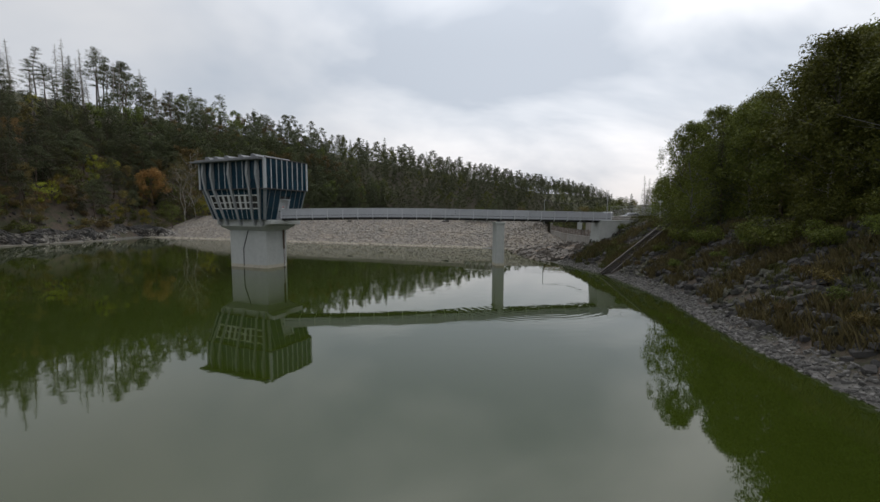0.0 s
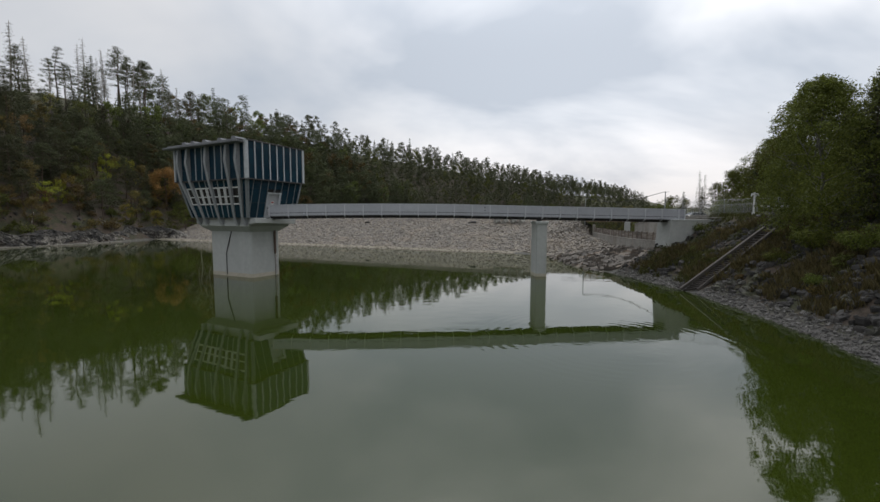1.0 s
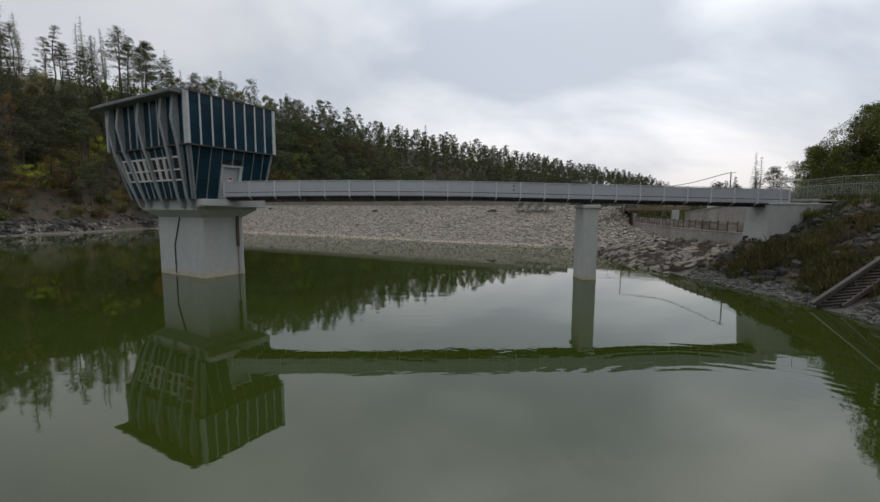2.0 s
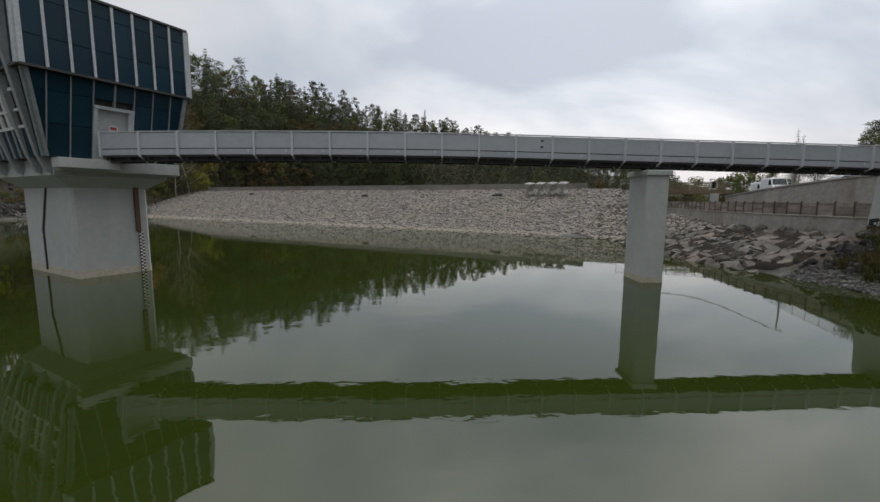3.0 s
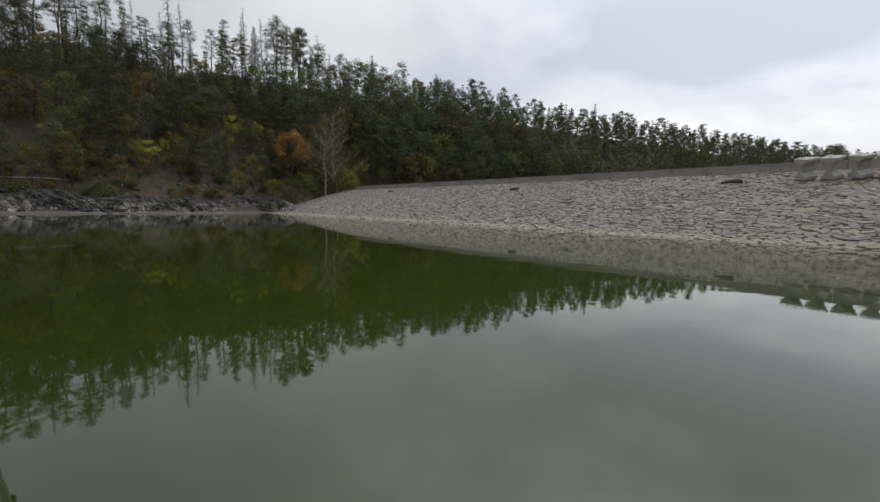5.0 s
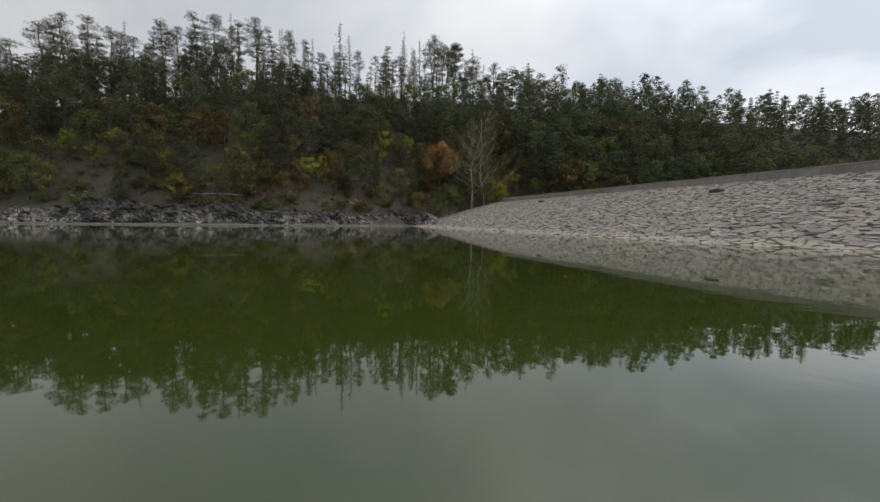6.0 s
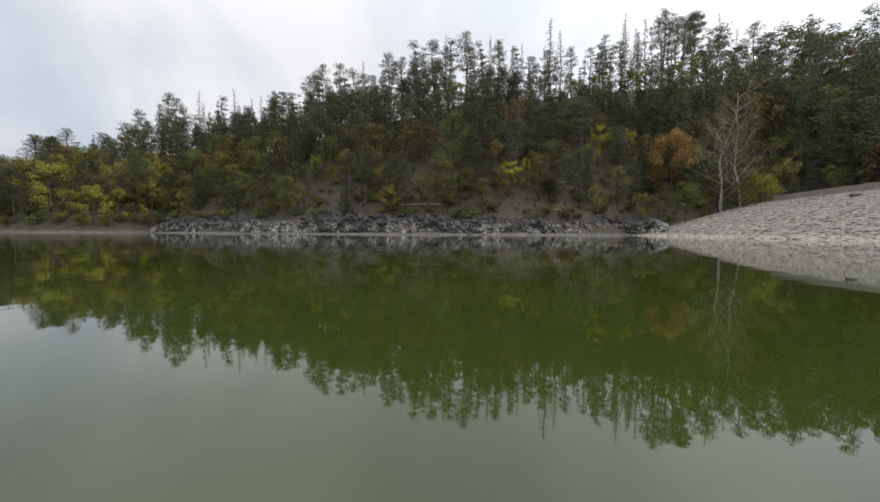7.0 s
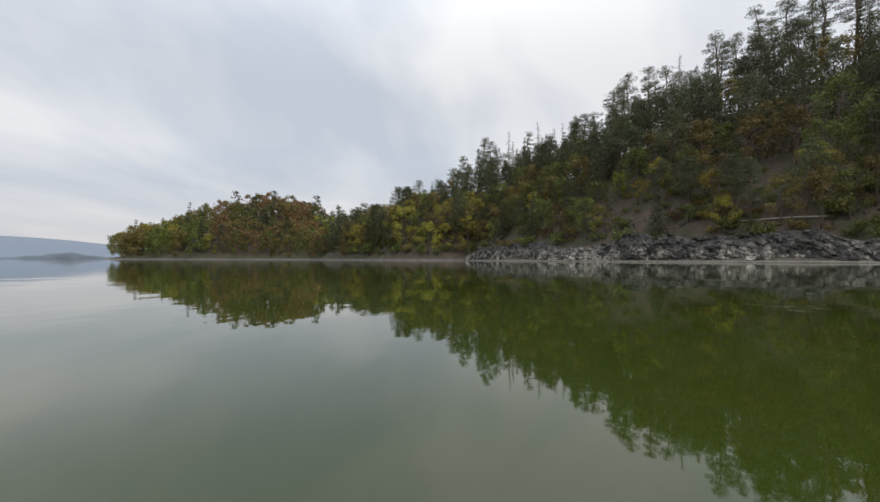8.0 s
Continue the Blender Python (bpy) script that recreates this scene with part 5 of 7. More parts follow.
def vehicle(name, label, at, prof, glass, width, wheels, paint, wr=0.33, lamps=()):
    """A car: body from a side profile rounded at the flanks, with glass, wheels and lamps."""
    ob = thing(name, label, "car", at, "parked vehicles")
    g = Geo()
    cx = sum(p[0] for p in prof) / len(prof)
    rings = []
    for y, k in ((-width / 2, 0.93), (-width / 2 + 0.09, 0.985), (-width * 0.3, 1.0), (width * 0.3, 1.0), (width / 2 - 0.09, 0.985), (width / 2, 0.93)):
        rings.append([(cx + (x - cx) * (0.97 + 0.03 * k), y * (1 - 0.10 * max(0, z - 0.9) / 1.2), 0.35 + (z - 0.35) * k) for x, z in prof])
    g.loft(rings)
    part("body", g, paint, ob)
    for pts in glass:
        for s in (-1, 1):
            g = Geo()
            g.loft([[(x, s * (width / 2 * (1 - 0.10 * max(0, z - 0.9) / 1.2) + e), z) for x, z in pts] for e in (-0.12, 0.015)])
            part("side_window", g, M_CARGLASS, ob)
    for (x0, z0), (x1, z1) in lamps[:1]:
        g = Geo()
        w = width * 0.42
        g.add([(x0, -w, z0), (x0, w, z0), (x1, w * 0.92, z1), (x1, -w * 0.92, z1), (x0 - 0.08, -w, z0 - 0.03), (x0 - 0.08, w, z0 - 0.03), (x1 - 0.08, w * 0.92, z1 - 0.03), (x1 - 0.08, -w * 0.92, z1 - 0.03)],
              [(0, 1, 2, 3), (7, 6, 5, 4), (0, 4, 5, 1), (1, 5, 6, 2), (2, 6, 7, 3), (3, 7, 4, 0)])
        part("windscreen", g, M_CARGLASS, ob)
    for x, z in lamps[1:]:
        for s in (-1, 1):
            g = Geo()
            g.box((x, s * width * 0.38, z), (0.12, 0.34, 0.18), None, 0.03)
            part("headlight", g, M_LAMP, ob)
    for x in wheels:
        for s in (-1, 1):
            g = Geo()
            y0, y1 = s * (width / 2 - 0.2), s * (width / 2 + 0.01)
            g.tube([(x, y0, wr), (x, y1, wr)], [wr, wr], 16)
            w = part("wheel", g, M_TYRE, ob)
            g = Geo()
            g.tube([(x, y1, wr), (x, y1 + s * 0.02, wr)], [wr * 0.62, wr * 0.55], 12)
            part("rim", g, M_GALV, w)
    return ob


VAN = [(-2.5, 0.4), (2.35, 0.4), (2.5, 0.7), (2.45, 1.0), (1.75, 1.25), (1.15, 2.15), (0.8, 2.32), (-2.35, 2.35), (-2.5, 2.2)]
VAN_GLASS = [[(0.55, 1.3), (1.55, 1.3), (1.05, 2.0), (0.55, 2.0)]]
vehicle("van", "white delivery van parked by the dam", pose(54.3, 90.6, zat(54.3, 90.6), 0, 0, -112), VAN, VAN_GLASS, 1.95, (-1.55, 1.65), M_VAN, 0.34, (((1.72, 1.3), (1.2, 2.1)), (2.42, 0.85)))
vehicle("small_lorry", "small white lorry parked behind the van", pose(58.6, 97.6, zat(58.6, 97.6), 0, 0, -112), VAN, VAN_GLASS, 1.9, (-1.55, 1.65), M_VAN, 0.34, (((1.72, 1.3), (1.2, 2.1)), (2.42, 0.85)))
CAR = [(-2.1, 0.35), (2.1, 0.35), (2.2, 0.6), (2.1, 0.82), (1.15, 0.98), (0.35, 1.45), (-1.2, 1.48), (-1.95, 1.05), (-2.2, 0.85)]
CAR_GLASS = [[(-1.5, 1.02), (-0.35, 1.0), (-0.35, 1.38), (-1.15, 1.4)], [(-0.25, 1.0), (0.85, 1.0), (0.3, 1.36), (-0.25, 1.38)]]
vehicle("car", "silver hatchback parked by the fence", pose(53.3, 80.6, zat(53.3, 80.6), 0, 0, 172), CAR, CAR_GLASS, 1.75, (-1.3, 1.35), M_SILVER, 0.31, (((1.12, 1.0), (0.4, 1.42)), (2.1, 0.68)))
# ---- trees ----
def leaf_quads(g, centres, sizes, rng, droop=0.0, flat=0.0, slim=1.0, out=None, loose=0.55):
    """A pointed leaf or needle spray at each centre; with out, each lies across that direction, else at random."""
    n = len(centres)
    a = rng.normal(size=(n, 3))
    a[:, 2] = a[:, 2] * (1 - flat) - droop
    if out is not None:
        o = np.asarray(out, float)
        o = o / (np.linalg.norm(o, axis=1)[:, None] + 1e-9) + loose * rng.normal(size=(n, 3))
        o /= np.linalg.norm(o, axis=1)[:, None] + 1e-9
        a -= o * np.sum(a * o, 1)[:, None]
    a /= np.linalg.norm(a, axis=1)[:, None] + 1e-9
    if out is not None:
        b = np.cross(a, o)
    else:
        b = rng.normal(size=(n, 3))
        b[:, 2] *= (1 - flat)
        b -= a * np.sum(a * b, 1)[:, None]
        b /= np.linalg.norm(b, axis=1)[:, None] + 1e-9
    s = np.asarray(sizes)[:, None]
    c = np.asarray(centres)
    w = s * rng.uniform(0.35, 0.6, (n, 1)) * slim
    k = rng.uniform(-0.3, 0.3, (n, 1))
    V = np.stack([c - a * s * 0.5 - b * w * 0.5, c - a * s * k * 0.5 + b * w * 0.6, c + a * s * 0.5], 1).reshape(-1, 3)
    o = len(g.v)
    g.v.extend(map(tuple, V))
    g.f.extend([(o + 3 * i, o + 3 * i + 1, o + 3 * i + 2) for i in range(n)])


def ball(rng, n, r):
    d = rng.normal(size=(n, 3))
    d /= np.linalg.norm(d, axis=1)[:, None]
    return d * (rng.uniform(0.25, 1, (n, 1)) ** 0.5) * np.asarray(r)


def trunk_line(rng, h, bend, steps=6):
    x = np.cumsum(np.r_[0, rng.normal(0, bend, steps)])
    y = np.cumsum(np.r_[0, rng.normal(0, bend, steps)])
    return [(x[i], y[i], h * i / steps) for i in range(steps + 1)]


def on_line(line, k):
    k = np.clip(k, 0, 0.9999) * (len(line) - 1)
    i = int(k)
    return Vector(line[i]).lerp(Vector(line[i + 1]), k - i)


def pine_tree(seed, h=18, bare=0.55, spread=2.6, tufts=26, per=46, size=0.62, slim=0.55, thick=1.0):
    """A Scots pine: long bare stem, cloud-like layers of fine needles on rising limbs."""
    r = np.random.RandomState(seed)
    t, c = Geo(), Geo()
    line = trunk_line(r, h * 0.97, h * 0.014)
    t.tube(line, [h * 0.0115 * (1 - 0.8 * i / 6) + 0.02 for i in range(7)], 6)
    lean = r.rand() * 6.28
    for k in range(tufts):
        f = bare + (1 - bare) * (k + r.rand()) / tufts
        a = k * 2.4 + r.rand()
        rad = spread * (1.12 - ((f - bare) / (1 - bare)) ** 1.8) * r.uniform(0.35, 1.0) * (1 + 0.25 * math.cos(a - lean))
        p = on_line(line, f)
        e = p + Vector((math.cos(a) * rad, math.sin(a) * rad, rad * r.uniform(0.0, 0.45)))
        t.tube([p, e], [0.055, 0.018], 3, False)
        w = r.uniform(0.75, 1.45)
        q = ball(r, per, (w * r.uniform(0.8, 1.2), w * r.uniform(0.8, 1.2), r.uniform(0.26, 0.5) * thick)) * (spread / 2.6) ** 0.5
        out = q * np.array([1, 1, 1.8]) + np.array([0, 0, 0.35])
        leaf_quads(c, q + np.array(e), r.uniform(0.6, 1.3, per) * size, r, flat=0.6, slim=slim, out=out, loose=0.75)
    for k in range(5):  # dead snags on the stem
        f = r.uniform(0.25, bare)
        p, a = on_line(line, f), r.rand() * 6.28
        t.tube([p, p + Vector((math.cos(a) * 0.9, math.sin(a) * 0.9, 0.1))], [0.035, 0.012], 3, False)
    return t, c


def spruce_tree(seed, h=17, base=0.12, spread=2.6, whorls=20, size=0.6, sparse=1.0, dense=15):
    """A spruce: a pointed cone of drooping whorls."""
    r = np.random.RandomState(seed)
    t, c = Geo(), Geo()
    line = trunk_line(r, h, h * 0.006)
    t.tube(line, [h * 0.011 * (1 - 0.92 * i / 6) + 0.012 for i in range(7)], 6)
    pts, sz = [], []
    for k in range(whorls):
        f = base + (1 - base) * k / whorls
        rad = spread * (1 - (k / whorls)) ** 0.85 + 0.18
        p = on_line(line, f)
        for j in range(6):
            if r.rand() > sparse:
                continue
            a = j * 1.047 + k * 0.6 + r.normal(0, 0.15)
            L = rad * r.uniform(0.65, 1.1)
            e = p + Vector((math.cos(a) * L, math.sin(a) * L, -0.28 * L + 0.1 * L * r.rand()))
            if sparse < 1 or j % 3 == 0:
                t.tube([p, e], [0.035, 0.01], 3, False)
            m = max(3, int(dense * L / 2.2))
            for i in range(m):
                q = p.lerp(e, 0.2 + 0.8 * (i + r.rand()) / m)
                pts.append((q.x + r.normal(0, 0.16), q.y + r.normal(0, 0.16), q.z - abs(r.normal(0, 0.16))))
                sz.append(size * r.uniform(0.6, 1.25))
    P = np.array(pts)
    out = P * np.array([1, 1, 0]) + np.array([0, 0, 0.8])
    leaf_quads(c, P, np.array(sz), r, droop=0.5, slim=0.5, out=out, loose=0.7)
    return t, c


def limbs(t, r, p, d, L, rad, depth, ends, curl=0.35, kids=3, twigs=True):
    """Branching limbs; ends collects where the leaves sit."""
    q = p + d * L * 0.5 + Vector(r.normal(0, 0.06 * L, 3))
    e = p + d * L + Vector(r.normal(0, 0.08 * L, 3)) + Vector((0, 0, 0.06 * L))
    if depth > 0:
        t.tube([p, q, e], [rad, rad * 0.8, rad * 0.55], 5 if rad > 0.05 else 3, False)
    elif twigs:
        t.tube([p, e], [rad, rad * 0.5], 3, False)
    ends.append(e)
    if depth <= 0:
        return
    for _ in range(kids):
        nd = (d + Vector(r.normal(0, curl, 3)) + Vector((0, 0, 0.12))).normalized()
        limbs(t, r, q.lerp(e, r.rand()), nd, L * r.uniform(0.55, 0.8), rad * 0.55, depth - 1, ends, curl, kids, twigs)


def broad_tree(seed, h=12, spread=3.6, leaves=1900, size=0.42, low=0.25, depth=2, droop=0.1, kids=3, twigs=True, loose=0.6):
    """A broadleaved tree with an uneven crown of leaf clumps and gaps."""
    r = np.random.RandomState(seed)
    t, c = Geo(), Geo()
    line = trunk_line(r, h * 0.8, h * 0.012)
    t.tube(line, [h * 0.013 * (1 - 0.75 * i / 6) + 0.02 for i in range(7)], 7)
    ends = []
    n = 11
    for k in range(n):
        f = low + (1 - low) * (k + r.rand()) / n
        a = k * 2.4 + r.rand()
        up = 0.25 + 0.9 * f
        d = Vector((math.cos(a), math.sin(a), up)).normalized()
        prof = math.sin(math.pi * (0.18 + 0.74 * (f - low) / (1 - low))) ** 0.8
        limbs(t, r, on_line(line, f), d, spread * 0.62 * prof + 0.25, h * 0.0055, depth, ends, 0.45, kids, twigs)
    ends = [e for e in ends if e.z > h * low * 0.8]
    per = max(4, leaves // len(ends))
    for e in ends:
        m = int(per * r.uniform(0.3, 1.7))
        if m < 2:
            continue
        q = ball(r, m, (spread * 0.24, spread * 0.24, spread * 0.20))
        axis_p = np.array(on_line(line, min(1, e.z / (h * 0.8))))
        out = q * 1.4 + 0.35 * (np.array(e) - axis_p) + np.array([0, 0, 0.25 * spread * 0.24])
        leaf_quads(c, q + np.array(e), r.uniform(0.55, 1.25, m) * size, r, droop=droop, out=out, loose=loose)
    return t, c


def bare_tree(seed, h=16, spread=3.9, leaves=6000):
    """A nearly leafless tree with fine grey branches."""
    r = np.random.RandomState(seed)
    t, c = Geo(), Geo()
    ends = []
    for s in range(3):
        line = trunk_line(r, h * (0.97 - 0.10 * s), h * 0.028)
        line = [(x + (0.0, 0.5, -0.55)[s] * z / h * 3, y, z) for x, y, z in line]
        t.tube(line, [h * 0.0036 * (1 - 0.88 * i / 6) + 0.012 for i in range(7)], 6)
        for k in range(17):
            f = 0.25 + 0.72 * (k + r.rand()) / 17
            a = k * 2.4 + r.rand()
            limbs(t, r, on_line(line, f), Vector((math.cos(a), math.sin(a), 0.75)).normalized(), spread * (0.95 - 0.6 * f), h * 0.0016, 2, ends, 0.35)
    per = max(1, leaves // len(ends))
    for e in ends:
        m = r.randint(0, 2 * per + 1)
        if m:
            leaf_quads(c, ball(r, m, (0.5, 0.5, 0.5)) + np.array(e), r.uniform(0.10, 0.22, m), r)
    return t, c


def bush_plant(seed, h=2.2, spread=1.6, leaves=560, size=0.31):
    r = np.random.RandomState(seed)
    t, c = Geo(), Geo()
    ends = []
    for k in range(7):
        a = k * 0.9 + r.rand()
        limbs(t, r, Vector((r.normal(0, 0.1), r.normal(0, 0.1), -0.1)), Vector((math.cos(a) * 0.6, math.sin(a) * 0.6, 1)).normalized(), h * r.uniform(0.35, 0.6), 0.03, 1, ends, 0.4, 4)
    per = max(2, leaves // len(ends))
    for e in ends:
        m = int(per * r.uniform(0.5, 1.5))
        q = ball(r, m, (spread * 0.3, spread * 0.3, h * 0.16))
        leaf_quads(c, q + np.array(e), r.uniform(0.5, 1.3, m) * size, r, out=q + np.array([0, 0, 0.2]), loose=0.7)
    return t, c


def tree_kind(name, label, group, geos, bark, leaf, category="tree"):
    """The two meshes that all trees of a kind share."""
    return dict(name=name, label=label, category=category, group=group, trunk=geos[0].mesh(name + "_trunk", bark, True), crown=geos[1].mesh(name + "_crown", leaf))


def plant(kind, x, y, scale=1.0, turn=0.0, lean=0.0, z=None, wide=1.0, label=""):
    z = zat(x, y) if z is None else z
    ob = thing(kind["name"], label or kind["label"], kind["category"], pose(x, y, z - 0.15, lean, 0, turn) @ Matrix.Diagonal((scale * wide, scale * wide, scale, 1)), kind["group"])
    part("trunk", kind["trunk"], None, ob)
    part("crown", kind["crown"], None, ob)
    return ob


HILL, RIDGE, BANK = "trees of the wooded hillside", "trees of the ridge", "trees of the near bank"
K_PINE = [tree_kind("pine_tree", "tall Scots pine with dark green needles on the hillside", HILL, pine_tree(100 + i, 15, b, s, 34, 100, 0.66, 0.30, 1.3), M_BARK, M_PINE)
          for i, (b, s) in enumerate(((0.30, 3.4), (0.40, 3.8), (0.22, 3.0), (0.48, 3.5)))]
K_RPINE = [tree_kind("pine_tree", "slender Scots pine with a bare stem on the ridge", RIDGE, pine_tree(120 + i, 18, b, s, 22, 120, 0.55, 0.24), M_BARK, M_PINE)
           for i, (b, s) in enumerate(((0.40, 2.7), (0.52, 3.0), (0.34, 2.4), (0.60, 2.8)))]
K_BIGPINE = tree_kind("pine_tree", "broad old Scots pine standing above the ridge", RIDGE, pine_tree(131, 20, 0.38, 4.4, 44, 240, 0.58, 0.27, 1.2), M_BARK, M_PINE)
K_SPRUCE = [tree_kind("spruce_tree", "dark green spruce on the wooded hillside", HILL, spruce_tree(200 + i, 15, b, s, 24, 0.62, 1.0, 20), M_BARK, M_SPRUCE)
            for i, (b, s) in enumerate(((0.08, 3.1), (0.16, 2.8), (0.04, 3.4)))]
K_THIN = [tree_kind("dying_spruce", "thin half-dead spruce with sparse needles on the ridge", RIDGE, spruce_tree(300 + i, 18, 0.3, 1.8, 20, 0.42, 0.7, 16), M_PALEBARK, M_THIN) for i in range(2)]
K_GREEN = [tree_kind("broadleaf_tree", "green broadleaved tree in early autumn leaf", HILL, broad_tree(400 + i, 11, 3.6, 2000, 0.43, 0.12, 2, 0.1, 2, False), M_BARK, M_GREEN) for i in range(3)]
K_OLIVE = [tree_kind("broadleaf_tree", "broadleaved tree with olive-brown autumn leaves", HILL, broad_tree(420 + i, 11, 3.5, 2000, 0.43, 0.12, 2, 0.1, 2, False), M_BARK, M_OLIVE) for i in range(2)]
K_YELLOW = [tree_kind("broadleaf_tree", "broadleaved tree with yellow-green autumn leaves", HILL, broad_tree(440 + i, 10, 3.2, 2900, 0.36, 0.05, 2, 0.1, 2, False), M_BARK, M_YELLOW) for i in range(2)]
K_ORANGE = [tree_kind("broadleaf_tree", "broadleaved tree with rusty orange autumn leaves", HILL, broad_tree(460, 11, 3.6, 6500, 0.32, 0.15), M_BARK, M_ORANGE)]
K_LIME = [tree_kind("broadleaf_tree", "broadleaved tree with bright lime-green leaves", HILL, broad_tree(450 + i, 10, 3.0, 3200, 0.34, 0.08, 2, 0.1, 2, False), M_BARK, M_LIME) for i in range(2)]
K_RUST = [tree_kind("broadleaf_tree", "broadleaved tree with dull rust-brown leaves", HILL, broad_tree(470, 10, 3.2, 3000, 0.36, 0.08, 2, 0.1, 2, False), M_BARK, M_RUSTLEAF)]
K_BARE = [tree_kind("bare_tree", "pale leafless tree with fine branches at the dam", HILL, bare_tree(480 + i), M_PALEBARK, M_OLIVE) for i in range(2)]
K_BUSH = [tree_kind("bush", "low olive-brown bush on the bank", "bushes of the banks", bush_plant(500 + i), M_BARK, M_OLIVE, "bush") for i in range(2)]
K_GBUSH = [tree_kind("bush", "low green bush on the bank", "bushes of the banks", bush_plant(520 + i), M_BARK, M_GREEN, "bush") for i in range(2)]


def scatter(rng, tries, box, least, keep, taken=()):
    """Places at random in a box, none nearer than least to another; keep tests all places at once."""
    P = np.column_stack([rng.uniform(box[0], box[1], tries), rng.uniform(box[2], box[3], tries)])
    P = P[keep(P)]
    grid, out = {}, []
    for q in taken:
        grid.setdefault((int(q[0] // least), int(q[1] // least)), []).append(q)
    for p in P:
        k = (int(p[0] // least), int(p[1] // least))
        if any((p[0] - q[0]) ** 2 + (p[1] - q[1]) ** 2 < least * least for i in (-1, 0, 1) for j in (-1, 0, 1) for q in grid.get((k[0] + i, k[1] + j), ())):
            continue
        grid.setdefault(k, []).append(p)
        out.append((float(p[0]), float(p[1])))
    return out


def toe_dist(P):
    d, w, t, s = seg_dist(np.asarray(P, float), TOE, False)
    return np.where(s > 0, d, -d)


TAKEN = []
trng = np.random.RandomState(77)
# trees that stand out
for kind, x, y, sc, wide in ((K_BIGPINE, -107.4, 205.2, 1.25, 1.0), (K_THIN[0], -119.6, 156.8, 1.5, 1.2), (K_THIN[1], -117.0, 159.5, 1.35, 1.2), (K_ORANGE[0], -75.8, 158.3, 1.3, 1.0),
                             (K_BARE[0], -66.5, 161.5, 1.7, 1.15), (K_RPINE[1], -124.4, 130.5, 1.05, 1.0), (K_RPINE[2], -133.2, 88.6, 1.05, 1.0), (K_GREEN[1], -67.0, 152.0, 0.8, 1.2), (K_YELLOW[1], -73.0, 147.0, 0.7, 0.8), (K_GREEN[2], -70.0, 149.5, 0.75, 1.2), (K_OLIVE[0], -80.5, 127.0, 0.75, 1.2),
                             (K_GREEN[0], -110.7, 85.4, 0.5, 0.8), (K_YELLOW[1], -141, 24.5, 1.3, 1.2), (K_YELLOW[0], -85, 156, 0.95, 0.6), (K_YELLOW[1], -146, 18, 1.25, 1.1),
                             (K_YELLOW[1], -113, 163, 1.0, 0.8), (K_YELLOW[0], -64, 170, 1.0, 0.8),
                             (K_LIME[0], -84.6, 122.4, 0.7, 1.2), (K_LIME[1], -83.8, 125.6, 0.72, 0.7), (K_RUST[0], -83.6, 120.0, 0.62, 1.1), (K_LIME[0], -86.5, 147.6, 1.05, 0.75), (K_RUST[0], -97.5, 132.4, 1.15, 0.7),
                             (K_YELLOW[1], -105.5, 88.6, 0.5, 1.2), (K_LIME[1], -112.3, 86.0, 0.6, 0.9), (K_LIME[0], -62.5, 168.0, 1.15, 0.75), (K_GREEN[0], -63.0, 163.5, 0.55, 1.6), (K_BIGPINE, -61.0, 209.0, 1.15, 1.0), (K_RPINE[1], -75.0, 209.0, 1.3, 1.1), (K_GREEN[2], -101.0, 160.0, 1.35, 0.9)):
    plant(kind, x, y, sc, trng.rand() * 360, 0, None, wide)
    TAKEN.append((x, y))


def bare_patch(P):
    """False on the bare earth above the cliff."""
    ok = np.hypot((P[:, 0] + 93) / 5.0, (P[:, 1] - 105.5) / 3.6) > 1
    ok &= np.hypot((P[:, 0] + 82) / 2.8, (P[:, 1] - 135) / 2.8) > 1
    return ok & (np.hypot((P[:, 0] + 112) / 3.2, (P[:, 1] - 80) / 3.0) > 1)


def slope_ok(P):
    d = toe_dist(P)
    clear = bare_patch(P)
    return (d > np.where(P[:, 1] < 48, 2.0, 4.5)) & (d < 42) & clear & (P[:, 1] < 265)


def ridge_ok(P):
    d = toe_dist(P)
    return (d > 42) & (d < 70) & (P[:, 1] < 265)


def choose(u, table):
    for share, kinds in table:
        if u < share:
            return kinds
        u -= share
    return table[-1][1]


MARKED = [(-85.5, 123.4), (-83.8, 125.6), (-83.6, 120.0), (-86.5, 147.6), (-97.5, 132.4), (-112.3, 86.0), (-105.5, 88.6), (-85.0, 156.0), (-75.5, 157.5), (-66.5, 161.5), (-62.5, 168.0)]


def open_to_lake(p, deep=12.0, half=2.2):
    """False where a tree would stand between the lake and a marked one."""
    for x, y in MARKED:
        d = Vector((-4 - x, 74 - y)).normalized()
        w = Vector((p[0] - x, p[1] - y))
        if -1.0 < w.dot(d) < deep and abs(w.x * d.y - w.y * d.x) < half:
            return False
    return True


